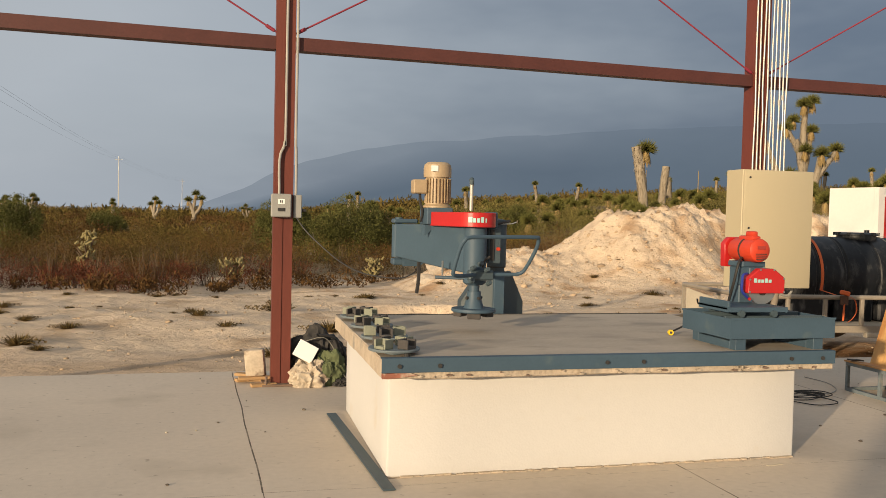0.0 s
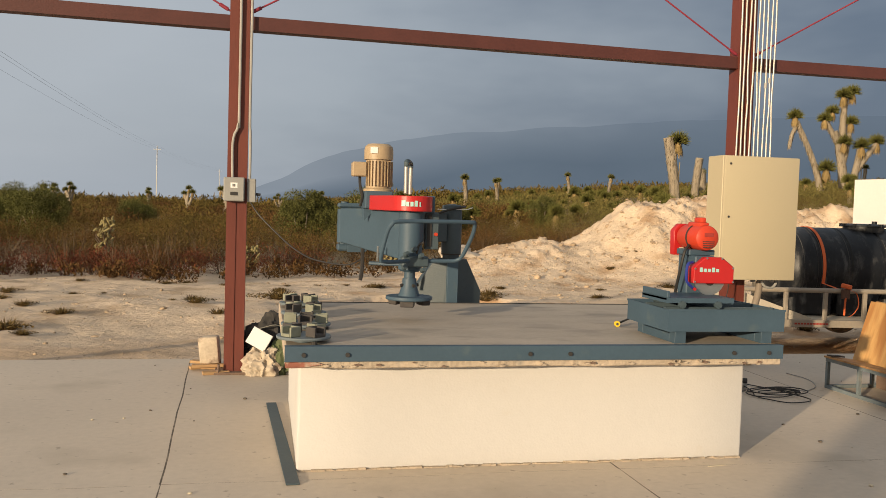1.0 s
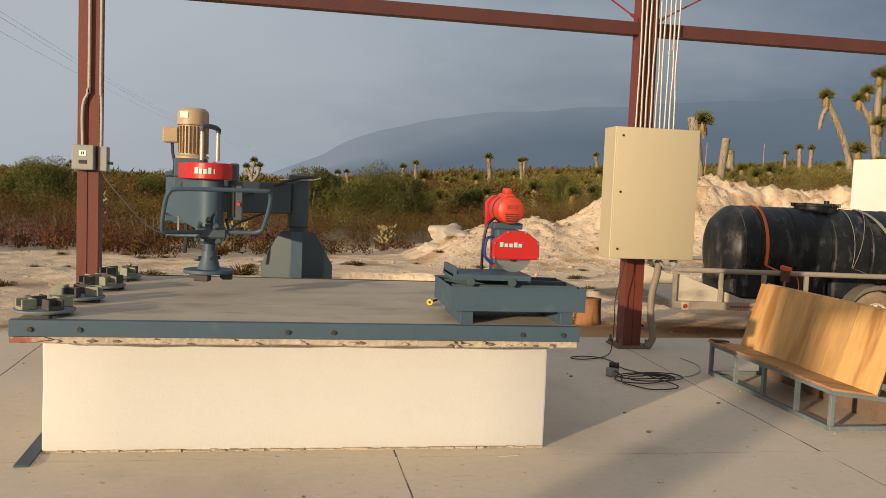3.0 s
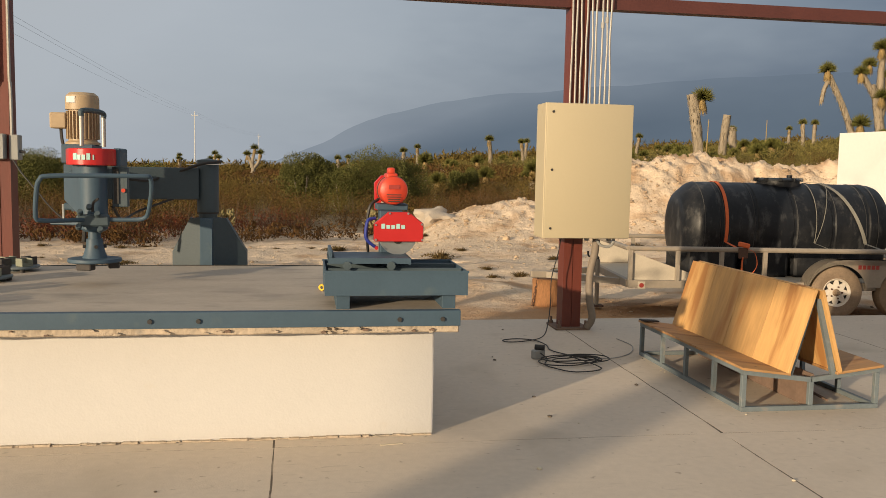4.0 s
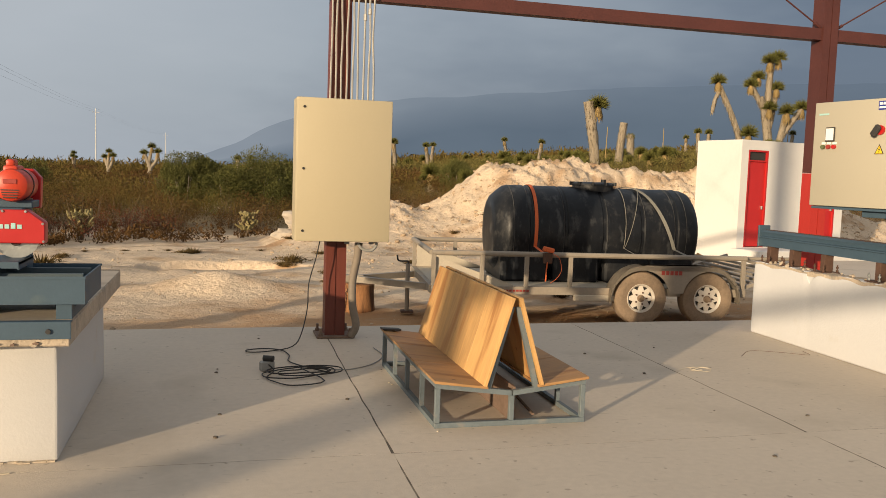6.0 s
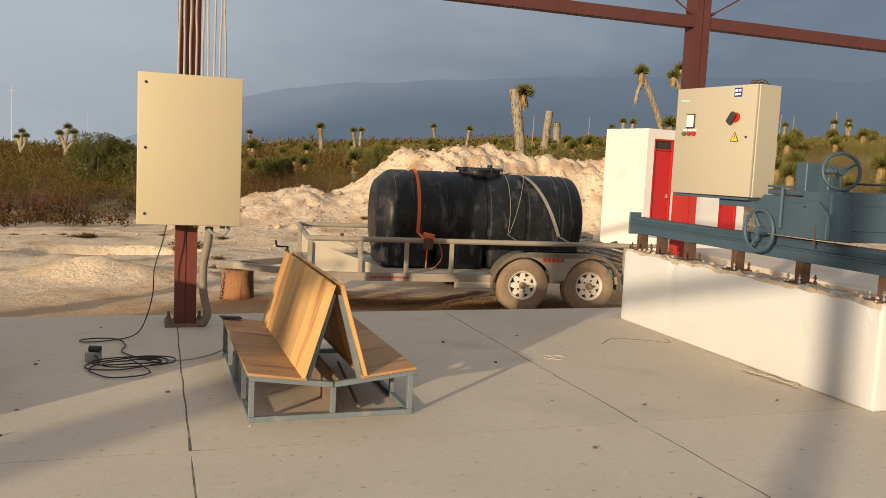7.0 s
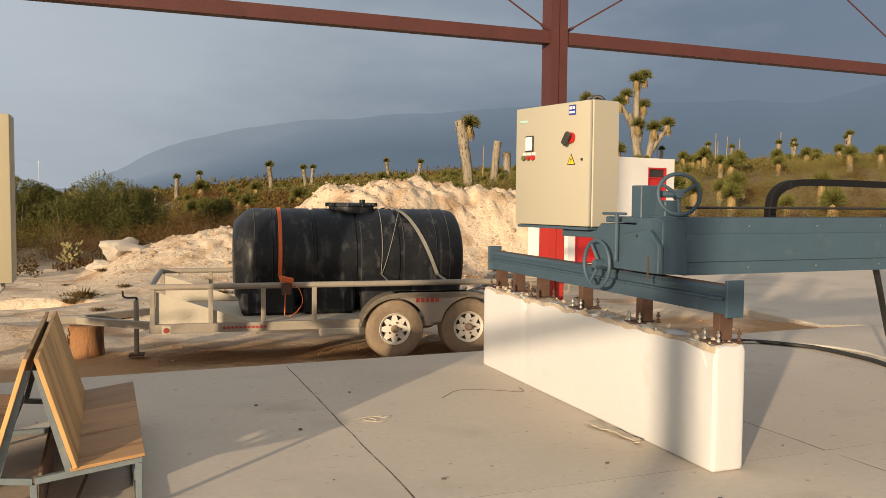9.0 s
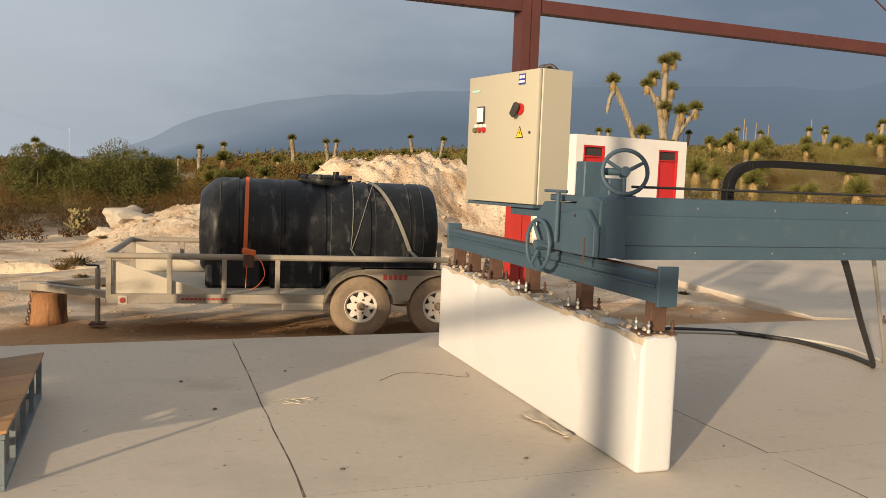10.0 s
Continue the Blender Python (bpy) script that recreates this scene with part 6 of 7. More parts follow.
part("sign_bolt", prism([(0.236, 0.492), (0.226, 0.468), (0.233, 0.468), (0.228, 0.447), (0.242, 0.474), (0.235, 0.474)], "y", -0.006, -0.0046), M["black"], wsn)
part("lock", rod((0.345, -0.001, 0.47), (0.345, -0.006, 0.47), 0.010, seg=12), M["dark"], cc)
sg = part("square_sign", box(0.20, 0.275, -0.003, -0.001, 0.785, 0.855), M["hose_blue"], cc, "small blue and white sign")
part("sign_bars", merge([box(0.208, 0.234, -0.0045, -0.0032, 0.825, 0.845), box(0.241, 0.266, -0.0045, -0.0032, 0.825, 0.845), box(0.208, 0.266, -0.0045, -0.0032, 0.797, 0.812)]), M["white_plain"], sg)
part("maker_bar", box(-0.37, -0.27, -0.003, -0.001, 0.768, 0.783), M["mark_teal"], cc, "pale teal marking bar")
for k in range(2):
    part("cable_gland", tube(smooth_path([(0.24 + 0.06 * k, 0.14, 0.875), (0.24 + 0.06 * k, 0.14, 0.905), (0.265 + 0.06 * k, 0.16, 0.915), (0.29 + 0.06 * k, 0.18, 0.895), (0.29 + 0.06 * k, 0.2, 0.875)], 4), 0.014, 8), M["black"], cc)

# ---- litter and heaps ----
db = thing("scrap_bundle", pose(1.765, 7.66, 0), "heap of dark sacks with a white carton against the column", "scrap heap")
def crumpled(size, at, seed, crease=0.34):
    """A slumped sack with sharp folds, flat where it lies on the floor."""
    bm = bmesh.new()
    bmesh.ops.create_icosphere(bm, subdivisions=5, radius=1)
    o = Vector((seed, seed * 0.7, 0))
    for v in bm.verts:
        c = v.co.copy()
        n_ = 1.05 + 0.30 * noise.noise(c * 1.5 + o) - crease * abs(noise.noise(c * 2.4 + o)) - 0.5 * crease * abs(noise.noise(Vector((c.x * 5, c.y * 5, c.z * 3)) + o)) + 0.04 * noise.noise(c * 14 + o)
        v.co = Vector((c.x * size[0] * n_ + at[0], c.y * size[1] * n_ + at[1], max(0.0, c.z * size[2] * n_ + at[2])))
    return bm


part("sack", crumpled((0.26, 0.17, 0.29), (0.0, 0.0, 0.20), 1.0), M["sack_dark"], db, "crumpled dark sack")
part("canvas", crumpled((0.14, 0.11, 0.21), (0.11, -0.16, 0.10), 5.0), M["olive"], db, "olive canvas sack")
part("paper_sack", crumpled((0.19, 0.12, 0.17), (-0.06, -0.20, 0.07), 9.0, 0.5), M["paper"], db, "torn cream paper sack")
part("dark_rag", crumpled((0.10, 0.07, 0.05), (0.20, -0.22, 0.02), 13.0, 0.5), M["sack_dark"], db)
part("carton", box(-0.09, 0.09, -0.02, 0.02, -0.075, 0.075, 0.003, m=pose(-0.10, -0.19, 0.30, -15, 28, -10)), M["white_plain"], db, "white carton")
part("strap", tube(smooth_path([(-0.10, -0.17, 0.39), (0.05, -0.18, 0.42), (0.14, -0.16, 0.33), (0.17, -0.18, 0.20), (0.24, -0.2, 0.08), (0.32, -0.24, 0.02)], 6), 0, 4, flat=(0.013, 0.003)), M["grey_strap"], db)
part("cable", tube(smooth_path([(0.02, -0.1, 0.43), (0.16, -0.08, 0.40), (0.26, -0.06, 0.25), (0.27, -0.05, 0.08), (0.24, -0.08, 0.01)], 6), 0.012, 6), M["black"], db)
solid("foam_block", box(-0.085, 0.085, -0.05, 0.05, 0, 0.235, 0.014, seg=2), M["paper"], "cream block standing on scrap boards beside the column", "block", place=pose(1.255, 7.72, 0.055, 4, -5, -12))
for k, (x, y, z, r, l) in enumerate(((1.22, 7.76, 0.014, 20, 0.30), (1.29, 7.72, 0.0141, -10, 0.34), (1.24, 7.66, 0.042, 5, 0.28), (1.31, 7.48, 0.0142, 12, 0.22), (1.19, 7.82, 0.0421, -25, 0.24))):
    solid("scrap_board", box(-l / 2, l / 2, -0.035, 0.035, -0.0125, 0.0125, 0.002), M["brown_wood"], "short pale scrap board on the floor by the column", "board", "scrap boards", place=pose(x, y, z, 0, 0, r))
random.seed(9)


def crumb(s, seed):
    bm = bmesh.new(); bmesh.ops.create_icosphere(bm, subdivisions=1, radius=s)
    for v in bm.verts:
        v.co *= 1 + 0.4 * noise.noise(v.co / s * 0.8 + Vector((seed, 0, 0)))
        v.co.z = v.co.z * 0.5 + s * 0.3
    return bm


for k in range(70):
    x, y = random.uniform(0.2, 11.5), random.uniform(3.0, 8.0)
    if 1.7 < x < 4.8 and 4.5 < y < 6.7 or 10.2 < x < 10.75:
        continue
    s = random.uniform(0.006, 0.016)
    solid("floor_crumb", crumb(s, k), M["joint"] if k % 3 else M["cream"], "small crumb of dirt on the concrete floor", "debris", "crumbs on the floor", place=pose(x, y, 0.001))
solid("paper_scrap", tube(smooth_path([(8.78, 6.20, 0.004), (8.90, 6.25, 0.010), (8.97, 6.17, 0.006), (8.86, 6.14, 0.012), (8.93, 6.27, 0.006), (9.04, 6.20, 0.010), (8.99, 6.12, 0.005), (8.88, 6.20, 0.012), (9.02, 6.27, 0.006), (9.08, 6.22, 0.004)], 5), 0.0018, 5), M["cream"], "tangle of white string on the floor", "string")
solid("thin_wire", tube(smooth_path([(9.62, 6.62, 0.004), (9.85, 6.82, 0.004), (10.1, 6.72, 0.004), (10.28, 6.6, 0.004), (10.33, 6.75, 0.004)], 6), 0.002, 5), M["plate"], "thin dark wire lying on the floor", "wire")
def torn_sheet(w, h, seed):
    """A stiff crumpled scrap with a ragged outline."""
    n = 18
    out = [((w * math.cos(2 * math.pi * k / n)) * (1 + 0.35 * noise.noise(Vector((k * 0.9, seed, 0)))), (h * math.sin(2 * math.pi * k / n)) * (1 + 0.5 * noise.noise(Vector((k * 1.1, seed, 5))))) for k in range(n)]
    bm = prism(out, "z", 0.0, 0.005)
    bmesh.ops.triangulate(bm, faces=bm.faces[:])
    bmesh.ops.subdivide_edges(bm, edges=bm.edges[:], cuts=2)
    for v in bm.verts:
        v.co.z += 0.016 + 0.020 * noise.noise(Vector((v.co.x * 9, v.co.y * 14, seed)))
    return bm


for k, (x, y, w, h, r) in enumerate(((10.27, 5.50, 0.11, 0.030, 100), (10.30, 5.28, 0.15, 0.026, 97), (10.31, 5.12, 0.05, 0.022, 60))):
    solid("paper_scrap", torn_sheet(w, h, k * 3.0), M["paper"] if k == 2 else M["trailer_bed"], "dirty torn scrap of card lying along the low wall", "scrap", "scraps by the low wall", place=pose(x, y, 0.0, 0, 0, r))
solid("white_flake", box(-0.06, 0.06, -0.008, 0.008, 0, 0.003), M["cream"], "thin white flake on the floor by the plinth", "scrap", place=pose(4.32, 4.60, 0.001, 0, 0, 8))


# ---- plants ----
rng = np.random.default_rng(7)


def soup(name, tris, material, label, category, kind="stuff"):
    """One mesh of loose small leaves from an array of triangles."""
    n = len(tris)
    me = bpy.data.meshes.new(name)
    me.vertices.add(n * 3); me.loops.add(n * 3); me.polygons.add(n)
    me.vertices.foreach_set("co", np.ascontiguousarray(tris, dtype=np.float32).ravel())
    me.loops.foreach_set("vertex_index", np.arange(n * 3, dtype=np.int32))
    me.polygons.foreach_set("loop_start", np.arange(0, n * 3, 3, dtype=np.int32))
    me.update(calc_edges=True)
    me.materials.append(material)
    return tagged(new(name, me), label, category, kind=kind)


def leaves(centres, radii, heights, count, size, upright=0.35):
    """Blades spread through uneven bush shapes: several lobes a bush, thin at the rim."""
    out = []
    for c, r, h in zip(centres, radii, heights):
        lobes = rng.integers(3, 6)
        lo = rng.normal(0, 0.42, (lobes, 3)) * (r, r, h * 0.22) + (0, 0, h * 0.55)
        pick = rng.integers(0, lobes, count)
        d = rng.normal(0, 1, (count, 3)); d /= np.linalg.norm(d, axis=1)[:, None]
        rad = rng.uniform(0.25, 1.0, count) ** 0.6
        p = lo[pick] + d * rad[:, None] * (r * 0.62, r * 0.62, h * 0.42)
        p[:, 2] = np.abs(p[:, 2])
        p += c
        a = rng.normal(0, 1, (count, 3)); a[:, 2] = np.abs(a[:, 2]) + upright; a /= np.linalg.norm(a, axis=1)[:, None]
        b = np.cross(a, rng.normal(0, 1, (count, 3))); b /= np.linalg.norm(b, axis=1)[:, None] + 1e-9
        s = size * rng.uniform(0.5, 1.5, count)[:, None]
        out.append(np.stack([p - b * s * 0.33, p + b * s * 0.33, p + a * s * 1.5], axis=1))
    return np.concatenate(out)


def twigs(centres, radii, heights, count, thick):
    out = []
    for c, r, h in zip(centres, radii, heights):
        a = rng.uniform(0, 2 * np.pi, count)
        lean = rng.uniform(0.2, 1.0, count)
        tip = np.stack([np.cos(a) * r * lean, np.sin(a) * r * lean, h * rng.uniform(0.55, 1.1, count)], axis=1) + c
        root = np.array(c) + np.stack([np.cos(a) * 0.1, np.sin(a) * 0.1, np.full(count, -0.05)], axis=1)
        side = np.stack([-np.sin(a), np.cos(a), np.zeros(count)], axis=1) * thick
        out.append(np.stack([root - side, root + side, tip], axis=1))
        mid = root * 0.45 + tip * 0.55
        tip2 = tip + rng.normal(0, 0.25, (count, 3)) * (r, r, h * 0.5)
        out.append(np.stack([mid - side * 0.7, mid + side * 0.7, tip2], axis=1))
    return np.concatenate(out)


def leafmat(name, col, island=0.35):
    m = mat(name, col, 0.85, var=0.3, scale=0.25, fine=2.0, bump=0, island=island * 0.8, gloss=0.15)
    return m


M["leaf_green"] = leafmat("olive green scrub leaves", (0.106, 0.077, 0.021))
M["leaf_dull"] = leafmat("brown green scrub leaves", (0.088, 0.047, 0.016))
M["leaf_red"] = leafmat("rusty red scrub leaves", (0.120, 0.037, 0.019))
M["leaf_bright"] = leafmat("green bush leaves", (0.098, 0.100, 0.030))
M["leaf_hill"] = leafmat("yellow green hillside scrub", (0.135, 0.115, 0.036))
M["tuft"] = leafmat("dry olive tufts", (0.125, 0.085, 0.032), 0.6)
M["twig"] = leafmat("dry twigs", (0.105, 0.076, 0.05))
M["yucca_leaf"] = leafmat("yucca blades", (0.125, 0.124, 0.034), 0.45)
M["yucca_thatch"] = leafmat("bleached trunk thatch", (0.25, 0.205, 0.145), 0.55)
M["yucca_dry"] = leafmat("dry yucca skirt", (0.30, 0.215, 0.095), 0.35)
M["yucca_bark"] = mat("shaggy yucca trunk", (0.27, 0.228, 0.170), 0.95, var=0.3, scale=2, fine=14, bump=1.0, bump_scale=7, depth=0.06, stretch=(1, 1, 0.4))
M["cholla"] = leafmat("pale cholla joints", (0.25, 0.212, 0.10), 0.25)


def veg_edge(x):
    if x < 2:
        return 26.0 + 0.6 * math.sin(x * 0.9) + 0.25 * max(0, x + 8) * 0.5
    if x < 7:
        return 29.0 + 0.7 * (x - 2)
    if x < 32:
        return 32.5
    return 30.0


def field(n, x0, x1, y0, y1, fan=True):
    pts = []
    while len(pts) < n:
        y = y0 + (y1 - y0) * rng.uniform(0, 1) ** 1.25
        k = 1.0 if not fan else 0.28 + 0.72 * (y / y1)
        x = 4 + (rng.uniform(x0, x1) - 4) * k
        if y > veg_edge(x) and not (16.5 < x < 24.5 and y < 25.5):
            pts.append((x, y, ground_z(x, y) - 0.05))
    return np.array(pts)


# close scrub
a = field(1500, -42, 95, 26, 62)
left = a[:, 0] < 4.5
front = np.array([p[1] < veg_edge(p[0]) + 5.5 for p in a])
depth = np.array([p[1] - veg_edge(p[0]) for p in a])
red = (a[:, 0] < 3) & (rng.uniform(0, 1, len(a)) < np.clip(0.85 - depth / 6, 0, 1))
dull = ~red & (rng.uniform(0, 1, len(a)) < np.clip(1.0 - depth / 16, 0.2, 1))
green = ~red & ~dull
for nm, sel, mt_, lb in (("scrub_red", red, "leaf_red", "rusty red dry desert scrub at the edge of the sand"), ("scrub_dull", dull, "leaf_dull", "brown-green desert scrub"), ("scrub_green", green & (a[:, 0] < 20), "leaf_green", "olive green desert scrub"), ("scrub_hill", green & (a[:, 0] >= 20), "leaf_hill", "yellow-green desert scrub on the hillside")):
    c = a[sel]
    r = rng.uniform(0.7, 1.35, len(c)); h = rng.uniform(0.8, 1.75, len(c)) * (0.62 if nm == "scrub_red" else 1.0)
    t = leaves(c, r, h, 900, 0.037)
    soup(nm, t, M[mt_], lb, "shrubs")
c = a[front]
soup("scrub_twigs", twigs(c, rng.uniform(0.7, 1.2, len(c)), rng.uniform(0.8, 1.5, len(c)), 16, 0.014), M["twig"], "bare dry twigs among the desert scrub", "twigs")
# a low fringe of sparse plants before the scrub
c = np.array([(x, veg_edge(x) - rng.uniform(-0.5, 3.0), 0) for x in rng.uniform(-14, 7, 60)])
c[:, 2] = [ground_z(p[0], p[1]) - 0.02 for p in c]
soup("scrub_fringe", leaves(c, rng.uniform(0.3, 0.7, 60), rng.uniform(0.25, 0.7, 60), 150, 0.07), M["leaf_dull"], "sparse low dry plants before the scrub", "shrubs")
# middle and far scrub
b = field(2000, -150, 190, 60, 150)
k = rng.uniform(0, 1, len(b)) < 0.5
hill = b[:, 0] > 24
for nm, sel, mt_ in (("scrub_middle", k & ~hill, "leaf_green"), ("scrub_middle", ~k & ~hill, "leaf_dull"), ("scrub_middle", hill, "leaf_hill")):
    c = b[sel]
    soup(nm, leaves(c, rng.uniform(1.2, 2.4, len(c)), rng.uniform(0.8, 1.7, len(c)), 300, 0.125), M[mt_], "desert scrub on the plain and the lower hillside", "shrubs")
b = field(2600, -560, 620, 150, 620)
soup("scrub_far", leaves(b, rng.uniform(3, 6.5, len(b)), rng.uniform(1.3, 3.0, len(b)), 120, 0.45), M["leaf_green"], "distant desert scrub up to the foot of the mountain", "shrubs")
# taller green mesquites
def mesquite(x, y, r, h):
    z = ground_z(x, y)
    t = thing("mesquite_bush", pose(x, y, z), "tall rounded green mesquite bush above the scrub", "bush", "tall green bushes")
    bm = bmesh.new()
    for q in range(5):
        an = q * 1.26 + x
        rod((0.1 * math.cos(an), 0.1 * math.sin(an), -0.05), (r * 0.5 * math.cos(an), r * 0.5 * math.sin(an), h * 0.6), 0.05, 0.02, 6, bm)
    part("trunk", bm, M["yucca_bark"], t)
    lobes = rng.normal(0, 1, (22, 3)); lobes /= np.linalg.norm(lobes, axis=1)[:, None]
    lobes = lobes * (r * 0.72, r * 0.72, h * 0.36) + (0, 0, h * 0.52)
    lobes[:, 2] = np.maximum(lobes[:, 2], 0.25 * h)
    tri = []
    for lb in lobes:
        d = rng.normal(0, 1, (950, 3)); d /= np.linalg.norm(d, axis=1)[:, None]
        p = lb + d * (rng.uniform(0.3, 1.0, 950) ** 0.5)[:, None] * r * rng.uniform(0.34, 0.52)
        a = d + rng.normal(0, 0.5, (950, 3)); a[:, 2] += 0.4; a /= np.linalg.norm(a, axis=1)[:, None]
        b = np.cross(a, rng.normal(0, 1, (950, 3))); b /= np.linalg.norm(b, axis=1)[:, None] + 1e-9
        q = 0.055 * rng.uniform(0.5, 1.4, 950)[:, None]
        tri.append(np.stack([p - b * q * 0.4, p + b * q * 0.4, p + a * q * 1.4], axis=1))
    tri = np.concatenate(tri)
    ob = soup("crown", tri, M["leaf_bright"], "", "", kind="")
    ob.parent = t


for x, y, r, h in ((7.4, 45, 1.9, 3.3), (9.0, 46, 1.5, 2.6), (5.6, 45, 1.5, 2.6), (3.7, 45, 1.3, 3.3), (4.6, 48, 1.2, 2.7), (-9.2, 45, 1.5, 2.8), (-10.6, 46, 1.2, 2.2), (-14, 60, 1.8, 2.8), (13.5, 52, 1.1, 2.2), (-7.5, 66, 1.4, 2.4), (22, 60, 1.3, 2.2), (-23, 58, 2.0, 3.4)):
    mesquite(x, y, r, h)


# ---- yuccas ----
def spikes(n, R, droop=-0.15, w=0.05):
    d = rng.normal(0, 1, (n, 3)); d /= np.linalg.norm(d, axis=1)[:, None]
    d[:, 2] = np.where(d[:, 2] < droop, -d[:, 2] * 0.6, d[:, 2])
    L = R * rng.uniform(0.75, 1.1, n)[:, None]
    s = np.cross(d, rng.normal(0, 1, (n, 3))); s /= np.linalg.norm(s, axis=1)[:, None]
    return np.stack([d * 0.05 * R - s * w * R, d * 0.05 * R + s * w * R, d * L], axis=1)


def skirt(n, R, H):
    an = rng.uniform(0, 2 * np.pi, n)
    z0 = rng.uniform(-0.3 * H, 0.1 * H, n)
    root = np.stack([np.cos(an) * R * 0.35, np.sin(an) * R * 0.35, z0], axis=1)
    tip = np.stack([np.cos(an) * R * rng.uniform(0.5, 0.85, n), np.sin(an) * R * rng.uniform(0.5, 0.85, n), z0 - H * rng.uniform(0.4, 0.9, n)], axis=1)
    s = np.stack([-np.sin(an), np.cos(an), np.zeros(n)], axis=1) * 0.09 * R
    return np.stack([root - s, root + s, tip], axis=1)


def limb(points, r0, r1, seed=0):
    pts = smooth_path(points, 4)
    bm = bmesh.new()
    rings, n = [], 12
    for i, p in enumerate(pts):
        f = i / (len(pts) - 1)
        r = r0 + (r1 - r0) * f
        d = (pts[min(i + 1, len(pts) - 1)] - pts[max(i - 1, 0)]).normalized()
        s = d.cross(Vector((0, 1, 0.01))).normalized(); u = s.cross(d)
        rings.append([bm.verts.new(p + (s * math.cos(2 * math.pi * k / n) + u * math.sin(2 * math.pi * k / n)) * r * (1 + 0.22 * noise.noise(Vector((k * 1.7, p.z * 2.2, seed))))) for k in range(n)])
    for a_, b_ in zip(rings, rings[1:]):
        for k in range(n):
            bm.faces.new((a_[k], a_[(k + 1) % n], b_[(k + 1) % n], b_[k]))
    bm.faces.new(rings[0][::-1]); bm.faces.new(rings[-1])
    return bm


def shag(points, r0, r1, per_metre):
    """Dead blades hanging down along a trunk."""
    pts = smooth_path(points, 6)
    out = []
    for i in range(len(pts) - 1):
        a, b = pts[i], pts[i + 1]
        for k in range(int((b - a).length * per_metre)):
            p = a.lerp(b, rng.uniform(0, 1))
            f = i / (len(pts) - 1)
            r = (r0 + (r1 - r0) * f) * rng.uniform(0.95, 1.12)
            an = rng.uniform(0, 2 * math.pi)
            u = Vector((math.cos(an), math.sin(an), 0))
            w = Vector((-u.y, u.x, 0)) * rng.uniform(0.02, 0.06)
            root = p + u * r
            tip = root + u * rng.uniform(0.0, 0.10) + Vector((0, 0, -rng.uniform(0.2, 0.5)))
            out.append((tuple(root - w), tuple(root + w), tuple(tip)))
    return np.array(out)


def yucca(x, y, limbs, label, crowns, group="yuccas", blades=260):
    """limbs: lists of points with two radii; crowns: (x, y, z, radius); all from the foot at (x, y)."""
    z = ground_z(x, y) - 0.1
    t = thing("yucca", pose(x, y, z), label, "yucca tree", group)
    for q, (pts, r0, r1) in enumerate(limbs):
        part("trunk", limb(pts, r0, r1, q), M["yucca_bark"], t)
        if blades == 260:
            ob = soup("trunk_thatch", shag(pts, r0, r1, 60), M["yucca_thatch"], "", "", kind=""); ob.parent = t
    for cx, cy, cz, R in crowns:
        ob = soup("crown", spikes(int(blades * 3.4), R * 0.90, -0.35, 0.045) + np.array((cx, cy, cz)), M["yucca_leaf"], "", "", kind=""); ob.parent = t
        ob = soup("dry_skirt", skirt(blades, R * 0.52, R * 1.0) + np.array((cx, cy, cz - 0.15 * R)), M["yucca_dry"], "", "", kind=""); ob.parent = t
    return t


def rel(x, y, *pts):
    z = ground_z(x, y) - 0.1
    return [(px - x, py - y, pz - z) for px, py, pz in pts]


x, y = 37.1, 69.0
yucca(x, y, [(rel(x, y, (37.1, 69, 0.3), (36.9, 69, 4.0), (36.5, 69, 6.4), (36.2, 69, 8.3)), 0.42, 0.46)], "tall single-trunk yucca with one lopsided crown", [(*rel(x, y, (37.0, 68.8, 8.0))[0], 1.25)])
x, y = 43.6, 78.0
yucca(x, y, [(rel(x, y, (43.6, 78, 0.3), (43.8, 78, 4.5), (44.1, 78, 7.3)), 0.42, 0.36)], "bare headless yucca trunk", [])
x, y = 51.1, 90.0
yucca(x, y, [(rel(x, y, (51.2, 90, 0.8), (51.1, 90, 4.5), (51.0, 90, 6.9)), 0.5, 0.4)], "short bare yucca trunk", [(*rel(x, y, (51.0, 90, 6.6))[0], 0.7)])
x, y = 55.6, 75.0
yucca(x, y, [(rel(x, y, (56.2, 75, 2.0), (55.3, 75, 5.9), (54.2, 75, 8.4), (52.7, 75, 11.1)), 0.32, 0.25), (rel(x, y, (52.9, 75, 10.9), (52.3, 75, 10.0), (52.0, 75, 8.6)), 0.22, 0.16)],
      "tall leaning yucca with a round crown", [(*rel(x, y, (52.5, 75, 11.6))[0], 1.05), (*rel(x, y, (55.9, 74.5, 6.6))[0], 1.25)])
x, y = 65.2, 84.0
